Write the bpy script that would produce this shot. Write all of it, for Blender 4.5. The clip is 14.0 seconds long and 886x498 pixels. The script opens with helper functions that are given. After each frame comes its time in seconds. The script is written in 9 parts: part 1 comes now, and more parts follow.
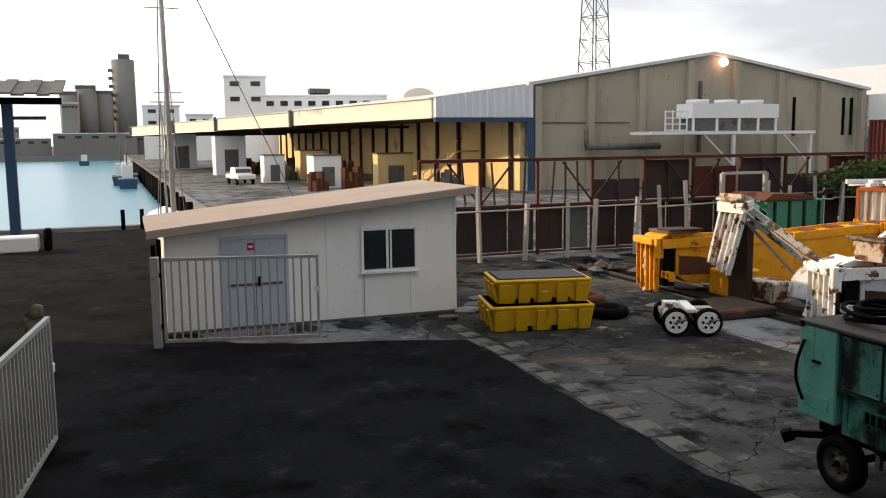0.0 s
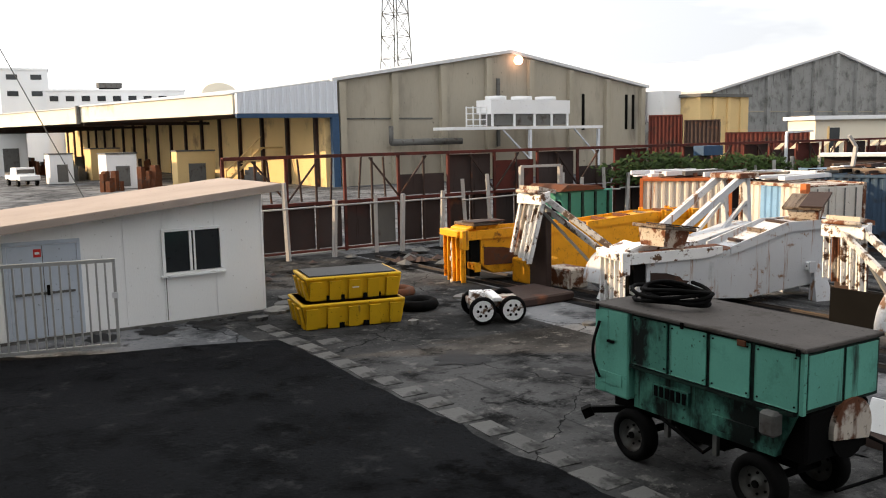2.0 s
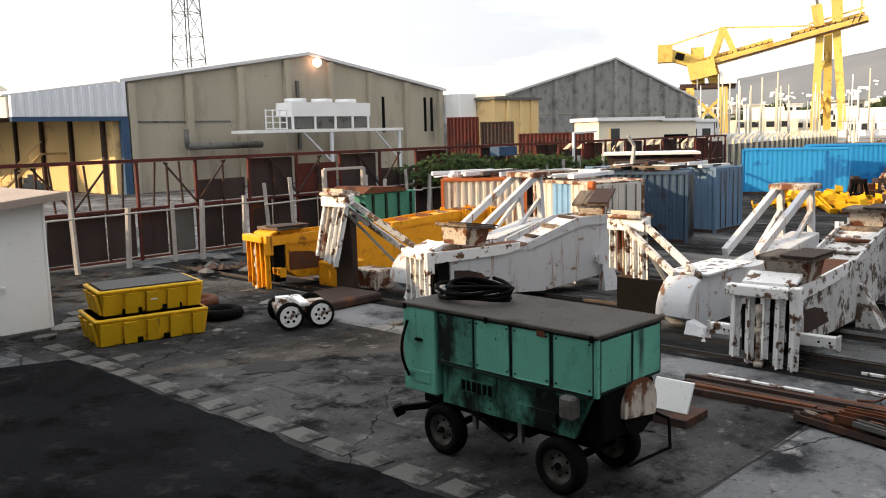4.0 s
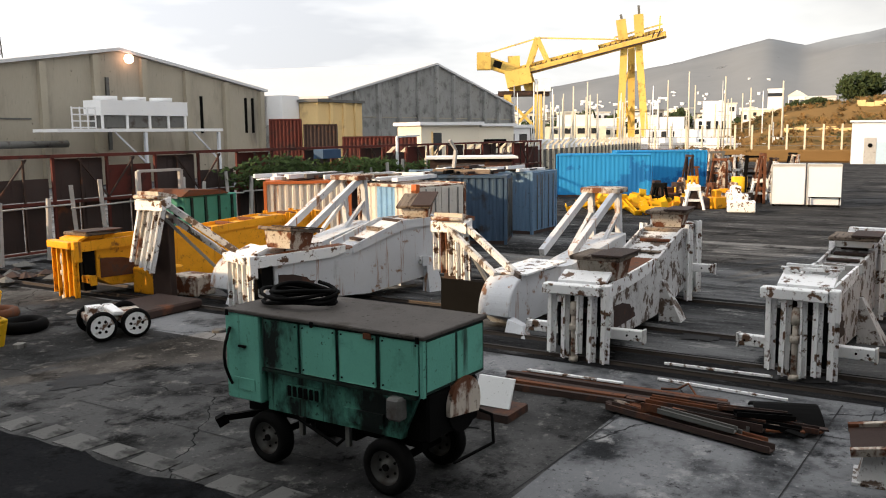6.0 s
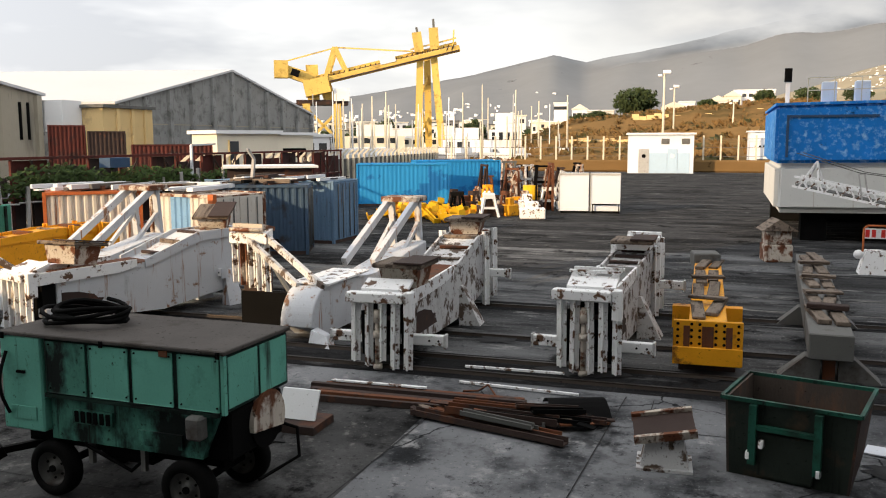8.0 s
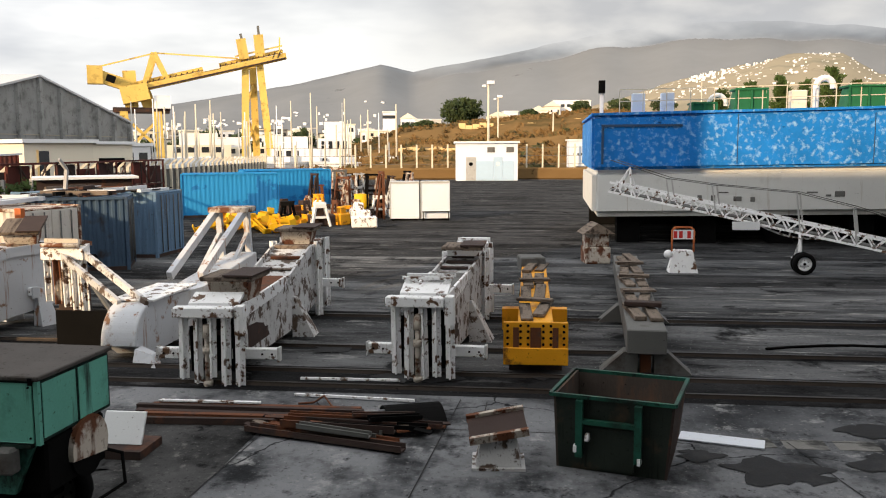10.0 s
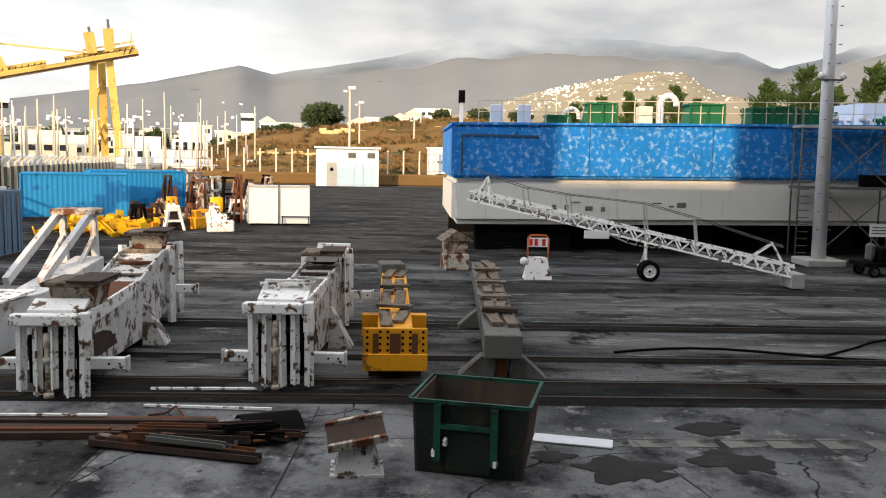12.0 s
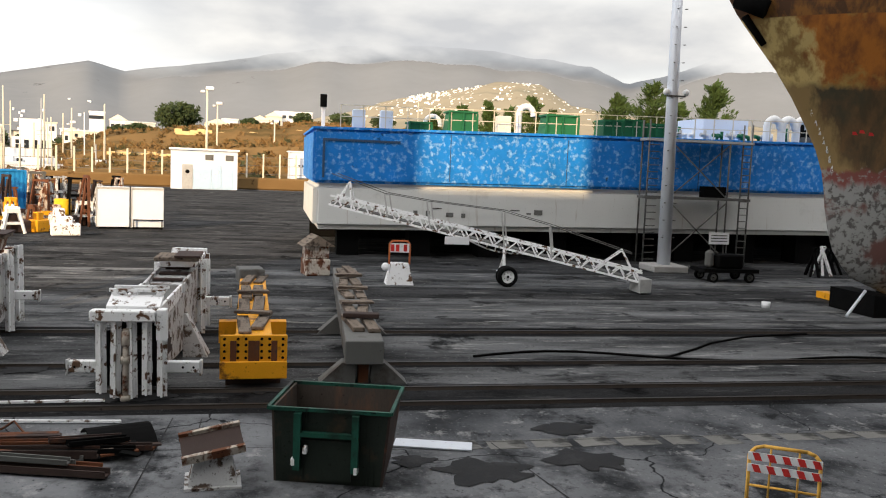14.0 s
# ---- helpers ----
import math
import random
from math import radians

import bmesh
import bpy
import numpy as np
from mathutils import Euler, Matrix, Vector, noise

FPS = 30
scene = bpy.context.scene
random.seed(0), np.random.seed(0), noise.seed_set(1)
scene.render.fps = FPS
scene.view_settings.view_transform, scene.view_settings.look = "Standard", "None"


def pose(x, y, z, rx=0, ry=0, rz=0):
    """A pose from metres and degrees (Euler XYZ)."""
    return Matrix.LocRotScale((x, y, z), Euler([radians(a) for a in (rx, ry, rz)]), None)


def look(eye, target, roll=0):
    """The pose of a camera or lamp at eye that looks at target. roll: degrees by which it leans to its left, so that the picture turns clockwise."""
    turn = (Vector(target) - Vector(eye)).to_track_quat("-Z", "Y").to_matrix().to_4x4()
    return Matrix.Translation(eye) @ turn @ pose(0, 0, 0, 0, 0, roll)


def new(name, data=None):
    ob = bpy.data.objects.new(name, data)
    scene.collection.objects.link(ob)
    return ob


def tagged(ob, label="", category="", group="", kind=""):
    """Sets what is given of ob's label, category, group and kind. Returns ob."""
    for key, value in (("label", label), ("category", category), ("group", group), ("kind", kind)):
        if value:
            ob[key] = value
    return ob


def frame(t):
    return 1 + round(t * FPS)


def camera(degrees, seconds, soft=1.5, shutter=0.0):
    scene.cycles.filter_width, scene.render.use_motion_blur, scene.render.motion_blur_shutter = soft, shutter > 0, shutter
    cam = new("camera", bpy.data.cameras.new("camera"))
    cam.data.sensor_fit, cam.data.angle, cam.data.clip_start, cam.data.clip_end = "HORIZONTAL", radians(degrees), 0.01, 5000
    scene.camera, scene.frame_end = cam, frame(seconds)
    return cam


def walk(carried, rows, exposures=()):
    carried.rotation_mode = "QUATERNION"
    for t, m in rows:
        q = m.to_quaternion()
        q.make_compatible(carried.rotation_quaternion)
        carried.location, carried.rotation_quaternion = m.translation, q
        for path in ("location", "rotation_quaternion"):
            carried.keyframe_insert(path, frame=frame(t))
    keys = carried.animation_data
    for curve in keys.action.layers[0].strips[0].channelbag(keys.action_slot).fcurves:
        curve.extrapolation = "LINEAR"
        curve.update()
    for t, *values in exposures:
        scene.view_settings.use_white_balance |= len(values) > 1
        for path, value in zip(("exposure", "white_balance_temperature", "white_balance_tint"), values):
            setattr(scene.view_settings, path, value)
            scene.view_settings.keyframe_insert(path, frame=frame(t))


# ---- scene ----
cam = camera(54.56, 14.0, soft=1.1)
EYE = Vector((0, 0, 4.2))
# seconds, yaw (to the left from +y), pitch, roll: the camera turns where it stands
ROWS = [
    (0.0, -20.97, -7.14, -0.63),
    (0.5, -24.14, -7.15, -1.01),
    (1.0, -27.32, -7.40, -1.03),
    (1.5, -30.61, -7.64, -1.25),
    (2.0, -33.73, -7.59, -1.02),
    (2.5, -36.84, -7.84, -1.13),
    (3.0, -40.31, -7.69, -1.35),
    (5.5, -55.12, -7.86, -0.81),
    (6.0, -58.46, -7.71, -0.60),
    (6.5, -63.79, -7.88, -0.62),
    (7.0, -66.93, -7.61, -0.53),
    (9.5, -79.86, -6.82, -0.10),
    (10.0, -82.92, -6.65, -0.31),
    (10.5, -85.34, -6.62, 0.06),
    (11.0, -87.78, -6.41, 0.39),
    (11.5, -89.88, -6.34, 0.77),
    (12.0, -92.27, -6.17, 1.18),
    (12.5, -95.07, -5.89, 1.38),
    (13.0, -97.62, -5.52, 1.68),
    (13.5, -99.62, -5.50, 1.82),
    (14.0, -101.51, -5.52, 2.35),
]


def turned(yaw, pitch, roll):
    a, b = radians(yaw), radians(pitch)
    return look(EYE, EYE + Vector((-math.sin(a) * math.cos(b), math.cos(a) * math.cos(b), math.sin(b))), roll)


walk(cam, [(t, turned(a, b, c)) for t, a, b, c in ROWS], [(0, 0.08), (0.5, 0.22), (1.4, 0.42), (2.8, 0.56), (4.5, 0.44), (6.5, 0.3), (9.5, 0.2), (11.5, 0.28), (14, 0.4)])

# ---- world and sun ----
SUN_AZ, SUN_EL = radians(-57.0), radians(15.5)   # from +y towards +x
SUN_DIR = Vector((math.sin(SUN_AZ) * math.cos(SUN_EL), math.cos(SUN_AZ) * math.cos(SUN_EL), math.sin(SUN_EL)))
world = bpy.data.worlds.new("world")
scene.world = world
world.use_nodes = True
wt = world.node_tree
wt.nodes.clear()
w_out = wt.nodes.new("ShaderNodeOutputWorld")
w_sky = wt.nodes.new("ShaderNodeTexSky")
w_sky.sky_type, w_sky.sun_disc = "NISHITA", False
w_sky.sun_elevation, w_sky.sun_rotation = SUN_EL, SUN_AZ
w_sky.dust_density = 2.0
w_bg1, w_bg2 = wt.nodes.new("ShaderNodeBackground"), wt.nodes.new("ShaderNodeBackground")
w_bg1.inputs[1].default_value = 0.12
wt.links.new(w_sky.outputs[0], w_bg1.inputs[0])
w_co = wt.nodes.new("ShaderNodeTexCoord")
w_map = wt.nodes.new("ShaderNodeMapping")
w_map.inputs["Scale"].default_value = (1.0, 1.0, 4.2)
w_noise = wt.nodes.new("ShaderNodeTexNoise")
w_noise.inputs["Scale"].default_value, w_noise.inputs["Detail"].default_value = 2.0, 5.0
w_noise.inputs["Roughness"].default_value = 0.52
wt.links.new(w_co.outputs["Generated"], w_map.inputs[0])
wt.links.new(w_map.outputs[0], w_noise.inputs["Vector"])
w_ramp = wt.nodes.new("ShaderNodeValToRGB")
w_ramp.color_ramp.elements[0].position, w_ramp.color_ramp.elements[0].color = 0.38, (0.52, 0.525, 0.55, 1)
w_ramp.color_ramp.elements[1].position, w_ramp.color_ramp.elements[1].color = 0.60, (1.0, 0.98, 0.95, 1)
wt.links.new(w_noise.outputs[0], w_ramp.inputs[0])
wt.links.new(w_ramp.outputs[0], w_bg2.inputs[0])
w_dot = wt.nodes.new("ShaderNodeVectorMath")
w_dot.operation = "DOT_PRODUCT"
w_dot.inputs[1].default_value = SUN_DIR
wt.links.new(w_co.outputs["Generated"], w_dot.inputs[0])
w_rng = wt.nodes.new("ShaderNodeMapRange")
w_rng.inputs["From Min"].default_value, w_rng.inputs["From Max"].default_value = -0.85, 0.35
w_rng.inputs["To Min"].default_value, w_rng.inputs["To Max"].default_value = 0.80, 2.0
wt.links.new(w_dot.outputs["Value"], w_rng.inputs["Value"])
wt.links.new(w_rng.outputs[0], w_bg2.inputs[1])
w_mix = wt.nodes.new("ShaderNodeMixShader")
w_mix.inputs[0].default_value = 0.86
wt.links.new(w_bg1.outputs[0], w_mix.inputs[1])
wt.links.new(w_bg2.outputs[0], w_mix.inputs[2])
wt.links.new(w_mix.outputs[0], w_out.inputs[0])
sun = new("sun", bpy.data.lights.new("sun", "SUN"))
sun.data.energy, sun.data.angle, sun.data.color = 5.0, radians(0.6), (1.0, 0.71, 0.42)
sun.matrix_world = look(SUN_DIR * 100, (0, 0, 0))

# ---- materials ----
MATS = {}


def mat(name, col, rough=0.7, metal=0.0, var=0.25, scale=3.0, bump=0.15, second=None, amount=0.5, scale2=1.2, sharp=0.12, fine=40.0, stretch=(1, 1, 1), spec=0.16, speck=0.35, runs=None, run=0.5, grime=0.0):
    """A worn surface: base colour with soft variation and fine grain; patches of a second colour, vertical runs of a third, broad grime and small dark specks."""
    if name in MATS:
        return MATS[name]
    m = bpy.data.materials.new(name)
    m.use_nodes = True
    t = m.node_tree
    b = t.nodes["Principled BSDF"]
    co = t.nodes.new("ShaderNodeTexCoord")
    mp = t.nodes.new("ShaderNodeMapping")
    mp.inputs["Scale"].default_value = stretch
    t.links.new(co.outputs["Object"], mp.inputs[0])
    n1, n2 = t.nodes.new("ShaderNodeTexNoise"), t.nodes.new("ShaderNodeTexNoise")
    n1.inputs["Scale"].default_value, n1.inputs["Detail"].default_value = scale, 6
    n2.inputs["Scale"].default_value, n2.inputs["Detail"].default_value = fine, 4
    for n in (n1, n2):
        t.links.new(mp.outputs[0], n.inputs["Vector"])
    info = t.nodes.new("ShaderNodeObjectInfo")
    lo = [max(0.0, c * (1 - var)) for c in col] + [1]
    hi = [min(1.0, c * (1 + var)) for c in col] + [1]
    mixa = t.nodes.new("ShaderNodeMix")
    mixa.data_type = "RGBA"
    mixa.inputs[6].default_value, mixa.inputs[7].default_value = lo, hi
    add = t.nodes.new("ShaderNodeMath")
    add.operation = "MULTIPLY_ADD"
    add.inputs[1].default_value, add.inputs[2].default_value = 0.35, -0.17
    t.links.new(info.outputs["Random"], add.inputs[0])
    s1 = t.nodes.new("ShaderNodeMath")
    s1.operation = "ADD"
    t.links.new(n1.outputs[0], s1.inputs[0])
    t.links.new(add.outputs[0], s1.inputs[1])
    s2 = t.nodes.new("ShaderNodeMath")
    s2.operation, s2.inputs[1].default_value, s2.use_clamp = "MULTIPLY_ADD", 0.4, True
    t.links.new(n2.outputs[0], s2.inputs[0])
    t.links.new(s1.outputs[0], s2.inputs[2])
    s3 = t.nodes.new("ShaderNodeMath")
    s3.operation, s3.inputs[1].default_value, s3.use_clamp = "SUBTRACT", 0.2, True
    t.links.new(s2.outputs[0], s3.inputs[0])
    t.links.new(s3.outputs[0], mixa.inputs[0])
    colour = mixa.outputs[2]
    b.inputs["Roughness"].default_value, b.inputs["Metallic"].default_value = rough, metal
    b.inputs["Specular IOR Level"].default_value = spec
    if second:
        n3 = t.nodes.new("ShaderNodeTexNoise")
        n3.inputs["Scale"].default_value, n3.inputs["Detail"].default_value, n3.inputs["Roughness"].default_value = scale2, 8, 0.62
        t.links.new(mp.outputs[0], n3.inputs["Vector"])
        r = t.nodes.new("ShaderNodeValToRGB")
        p = 0.68 - 0.36 * amount
        r.color_ramp.elements[0].position, r.color_ramp.elements[1].position = p, min(1, p + sharp)
        t.links.new(n3.outputs[0], r.inputs[0])
        mixb = t.nodes.new("ShaderNodeMix")
        mixb.data_type = "RGBA"
        mixb.inputs[7].default_value = (*second, 1)
        t.links.new(r.outputs[0], mixb.inputs[0])
        t.links.new(colour, mixb.inputs[6])
        colour = mixb.outputs[2]

    def layer(scale_xyz, size, lo, hi, tint, how="MIX", detail=6):
        mq, nq, rq, xq = t.nodes.new("ShaderNodeMapping"), t.nodes.new("ShaderNodeTexNoise"), t.nodes.new("ShaderNodeMapRange"), t.nodes.new("ShaderNodeMix")
        mq.inputs["Scale"].default_value = scale_xyz
        nq.inputs["Scale"].default_value, nq.inputs["Detail"].default_value, nq.inputs["Roughness"].default_value = size, detail, 0.68
        rq.inputs["From Min"].default_value, rq.inputs["From Max"].default_value = lo, hi
        xq.data_type, xq.blend_type = "RGBA", how
        xq.inputs[7].default_value = (*tint, 1)
        t.links.new(co.outputs["Object"], mq.inputs[0])
        t.links.new(mq.outputs[0], nq.inputs["Vector"])
        t.links.new(nq.outputs[0], rq.inputs["Value"])
        t.links.new(rq.outputs[0], xq.inputs[0])
        t.links.new(colour, xq.inputs[6])
        return xq.outputs[2]

    if grime:
        colour = layer((1, 1, 0.45), 1.3, 0.66 - 0.3 * grime, 0.86 - 0.3 * grime, (0.28, 0.26, 0.24), "MULTIPLY")
    if runs:
        colour = layer((1, 1, 0.07), 4.5, 0.70 - 0.22 * run, 0.80 - 0.22 * run, runs)
    if speck:
        colour = layer((1, 1, 1), fine * 0.3, 0.68 - 0.14 * speck, 0.74 - 0.1 * speck, (0.22, 0.19, 0.17), "MULTIPLY", 8)
    t.links.new(colour, b.inputs["Base Color"])
    if bump:
        bp = t.nodes.new("ShaderNodeBump")
        bp.inputs["Strength"].default_value, bp.inputs["Distance"].default_value = bump, 0.02
        t.links.new(n2.outputs[0], bp.inputs["Height"])
        t.links.new(bp.outputs[0], b.inputs["Normal"])
    MATS[name] = m
    return m


RUST = (0.13, 0.05, 0.025)


def ground_mat(name, dark, mid, light, streak=(1, 1, 1), patch=0.16, blot=0.9, bump=0.6, wet=0.25, spec=0.05, crack=0.0):
    """Worn ground: broad patches, blotches, fine grit and pale scuffs, with a few smoother damp places."""
    m = bpy.data.materials.new(name)
    m.use_nodes = True
    t = m.node_tree
    b = t.nodes["Principled BSDF"]
    co, mp = t.nodes.new("ShaderNodeTexCoord"), t.nodes.new("ShaderNodeMapping")
    mp.inputs["Scale"].default_value = streak
    t.links.new(co.outputs["Object"], mp.inputs[0])

    def tex(scale, detail, rough, stretched=True):
        n = t.nodes.new("ShaderNodeTexNoise")
        n.inputs["Scale"].default_value, n.inputs["Detail"].default_value, n.inputs["Roughness"].default_value = scale, detail, rough
        t.links.new(mp.outputs[0] if stretched else co.outputs["Object"], n.inputs["Vector"])
        return n.outputs[0]

    def ramp(src, p0, p1):
        r = t.nodes.new("ShaderNodeMapRange")
        r.inputs["From Min"].default_value, r.inputs["From Max"].default_value = p0, p1
        t.links.new(src, r.inputs["Value"])
        return r.outputs[0]

    def mix(fac, a, c):
        x = t.nodes.new("ShaderNodeMix")
        x.data_type = "RGBA"
        t.links.new(fac, x.inputs[0])
        for k, v in ((6, a), (7, c)):
            if isinstance(v, tuple):
                x.inputs[k].default_value = (*v, 1)
            else:
                t.links.new(v, x.inputs[k])
        return x.outputs[2]

    base = mix(ramp(tex(patch, 6, 0.6), 0.38, 0.62), mid, dark)
    base = mix(ramp(tex(blot, 8, 0.65), 0.50, 0.66), base, tuple(c * 0.45 for c in dark))
    base = mix(ramp(tex(blot * 1.9, 8, 0.7), 0.57, 0.70), base, light)
    grit = tex(14, 6, 0.7, False)
    base = mix(ramp(grit, 0.60, 0.72), base, light)
    base = mix(ramp(grit, 0.42, 0.30), base, tuple(c * 0.35 for c in dark))
    base = mix(ramp(tex(0.55, 9, 0.72, False), 0.56, 0.63), base, tuple(c * 0.3 for c in dark))
    base = mix(ramp(tex(3.1, 9, 0.75, False), 0.60, 0.66), base, tuple(c * 0.4 for c in dark))
    if crack:
        wob, vor, sub = t.nodes.new("ShaderNodeTexNoise"), t.nodes.new("ShaderNodeTexVoronoi"), t.nodes.new("ShaderNodeVectorMath")
        wob.inputs["Scale"].default_value, wob.inputs["Detail"].default_value = 0.9, 6
        vor.feature = "DISTANCE_TO_EDGE"
        vor.inputs["Scale"].default_value = crack
        sub.operation = "MULTIPLY_ADD"
        sub.inputs[1].default_value = (1.1, 1.1, 0)
        t.links.new(co.outputs["Object"], wob.inputs["Vector"])
        t.links.new(wob.outputs["Color"], sub.inputs[0])
        t.links.new(co.outputs["Object"], sub.inputs[2])
        t.links.new(sub.outputs[0], vor.inputs["Vector"])
        base = mix(ramp(vor.outputs["Distance"], 0.0024, 0.0008), base, tuple(c * 0.25 for c in dark))
    t.links.new(base, b.inputs["Base Color"])
    damp = ramp(tex(0.35, 5, 0.6, False), 0.60, 0.70)
    rr = t.nodes.new("ShaderNodeMapRange")
    rr.inputs["To Min"].default_value, rr.inputs["To Max"].default_value = 0.95, 0.95 - wet
    t.links.new(damp, rr.inputs["Value"])
    t.links.new(rr.outputs[0], b.inputs["Roughness"])
    b.inputs["Specular IOR Level"].default_value = spec
    bp = t.nodes.new("ShaderNodeBump")
    bp.inputs["Strength"].default_value, bp.inputs["Distance"].default_value = bump, 0.03
    t.links.new(grit, bp.inputs["Height"])
    t.links.new(bp.outputs[0], b.inputs["Normal"])
    return m


M_ASPHALT = ground_mat("asphalt", (0.0050, 0.0053, 0.0062), (0.0150, 0.0155, 0.0170), (0.030, 0.0302, 0.031), patch=0.07, blot=0.7, wet=0.1, spec=0.03)
M_CONCRETE = ground_mat("yard_concrete", (0.055, 0.058, 0.063), (0.185, 0.190, 0.199), (0.30, 0.30, 0.30), patch=0.2, blot=0.8, crack=0.13)
M_CONCDARK = ground_mat("stained_shade_concrete", (0.022, 0.0222, 0.0225), (0.080, 0.080, 0.080), (0.165, 0.16, 0.152), patch=0.3, blot=1.0, crack=0.17)
M_BAND = ground_mat("dark_band", (0.013, 0.0132, 0.0138), (0.056, 0.057, 0.059), (0.19, 0.189, 0.187), streak=(1.0, 0.24, 1), patch=0.5, blot=1.1)
M_TRACK = ground_mat("oily_track_bed", (0.006, 0.006, 0.0065), (0.022, 0.0222, 0.0232), (0.085, 0.085, 0.085), streak=(1.0, 0.24, 1), patch=0.5, blot=1.1)
M_STREAK = ground_mat("streaked_yard", (0.026, 0.027, 0.0285), (0.135, 0.138, 0.142), (0.30, 0.298, 0.292), streak=(1.0, 0.22, 1), patch=0.6, blot=1.3)
M_STAINSHADE = mat("oil_stain", (0.014, 0.0142, 0.015), 0.7, var=0.5, scale=2.5, spec=0.15, second=(0.045, 0.045, 0.046), amount=0.4, scale2=2.2, sharp=0.3)
M_KERBPALE = mat("pale_kerb_stone", (0.17, 0.167, 0.157), 0.85, var=0.4, scale=2, second=(0.04, 0.04, 0.038), amount=0.5, scale2=1.5)
M_KERB = mat("kerb_stone", (0.105, 0.104, 0.101), 0.85, var=0.35, scale=2, second=(0.03, 0.03, 0.029), amount=0.5, scale2=1.5, speck=0.6)
M_RAIL = mat("rail_steel", (0.03, 0.024, 0.02), 0.5, 0.6, var=0.4)
M_WATER = mat("harbour_water", (0.06, 0.21, 0.30), 0.28, var=0.12, scale=0.05, fine=1.3, bump=0.6, stretch=(1, 0.35, 1), spec=0.25)
M_HUTWALL = mat("hut_white_panel", (0.84, 0.85, 0.85), 0.6, var=0.05, scale=0.6, second=(0.42, 0.42, 0.41), amount=0.12, scale2=0.7, stretch=(1, 1, 0.3), sharp=0.4)
M_HUTROOF = mat("hut_roof_felt", (0.36, 0.30, 0.26), 0.85, var=0.2, scale=0.8, second=(0.30, 0.25, 0.22), amount=0.25, sharp=0.3)
M_DOORBLUE = mat("pale_blue_door", (0.46, 0.52, 0.60), 0.5, var=0.08)
M_GLASSDARK = mat("dark_window", (0.02, 0.023, 0.026), 0.12, var=0.2, bump=0.0, spec=0.6)
M_GALV = mat("galvanised", (0.42, 0.42, 0.41), 0.5, 0.3, var=0.2, scale=6, second=(0.22, 0.20, 0.18), amount=0.2, scale2=4)
M_YBIN = mat("yellow_plastic", (0.66, 0.39, 0.015), 0.5, var=0.12, scale=2, second=(0.30, 0.18, 0.02), amount=0.22, scale2=3, sharp=0.3, speck=0.4, runs=(0.20, 0.12, 0.03), run=0.35)
M_GRID = mat("dark_grate", (0.07, 0.07, 0.07), 0.7, 0.3)
M_TEAL = mat("green_trailer_paint", (0.135, 0.41, 0.325), 0.5, var=0.22, scale=2, second=(0.045, 0.15, 0.115), amount=0.32, scale2=1.6, sharp=0.2, speck=0.5, runs=(0.022, 0.05, 0.04), run=0.5, grime=0.2)
M_TEALM = mat("grimy_green_paint", (0.07, 0.23, 0.18), 0.5, var=0.3, scale=2, second=(0.006, 0.010, 0.009), amount=0.72, scale2=2.3, sharp=0.16, stretch=(1, 1, 0.6), speck=0.6, runs=(0.008, 0.012, 0.01), run=0.6)
M_TEALD = mat("dark_green_paint", (0.012, 0.034, 0.026), 0.55, var=0.4, scale=2, second=(0.006, 0.008, 0.007), amount=0.5, scale2=2)
M_TRTOP = mat("trailer_lid", (0.082, 0.074, 0.069), 0.85, var=0.3, scale=2, second=(0.045, 0.038, 0.033), amount=0.42, scale2=1.4, speck=0.6)
M_RUBBER = mat("rubber", (0.0065, 0.0065, 0.0065), 0.85, var=0.4, spec=0.04)
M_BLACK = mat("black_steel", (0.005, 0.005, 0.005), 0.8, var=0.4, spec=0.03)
M_WHITEST = mat("white_steel", (0.78, 0.785, 0.79), 0.5, var=0.10, scale=2, second=(0.11, 0.062, 0.038), amount=0.36, scale2=4.5, sharp=0.05, speck=0.55, runs=(0.17, 0.09, 0.045), run=0.25, grime=0.08)
# white steel with shade put into its grey-blue base; rust runs are wear
M_WHITESHADED = mat("white_steel_shaded", (0.50, 0.52, 0.55), 0.55, var=0.14, scale=1.5, second=(0.22, 0.12, 0.07), amount=0.26, scale2=2.6, sharp=0.07, speck=0.45, runs=(0.24, 0.11, 0.045), run=0.6, grime=0.15)
M_WHITEDK = mat("grimy_white_steel", (0.52, 0.52, 0.52), 0.65, var=0.2, scale=1.5, second=(0.10, 0.072, 0.055), amount=0.46, scale2=3.2, sharp=0.05, speck=0.7, runs=(0.11, 0.065, 0.04), run=0.45, grime=0.25)
M_RUSTWH = mat("rusty_white", (0.48, 0.43, 0.37), 0.7, var=0.25, scale=2, second=RUST, amount=0.6, scale2=2.5, sharp=0.08, speck=0.8, runs=(0.10, 0.04, 0.02), run=0.6)
M_ORANGE = mat("orange_steel", (0.74, 0.33, 0.015), 0.5, var=0.2, scale=2, second=(0.20, 0.08, 0.02), amount=0.28, scale2=2.8, sharp=0.1, speck=0.5, runs=(0.16, 0.06, 0.02), run=0.45, grime=0.25)
M_RUST = mat("rust", RUST, 0.85, var=0.4, scale=3, second=(0.07, 0.045, 0.035), amount=0.45, scale2=3)
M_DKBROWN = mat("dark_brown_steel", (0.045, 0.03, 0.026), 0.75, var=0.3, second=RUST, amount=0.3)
M_GREYST = mat("grey_steel", (0.115, 0.115, 0.11), 0.7, var=0.25, scale=1.5, second=(0.06, 0.05, 0.045), amount=0.4, scale2=1.5)
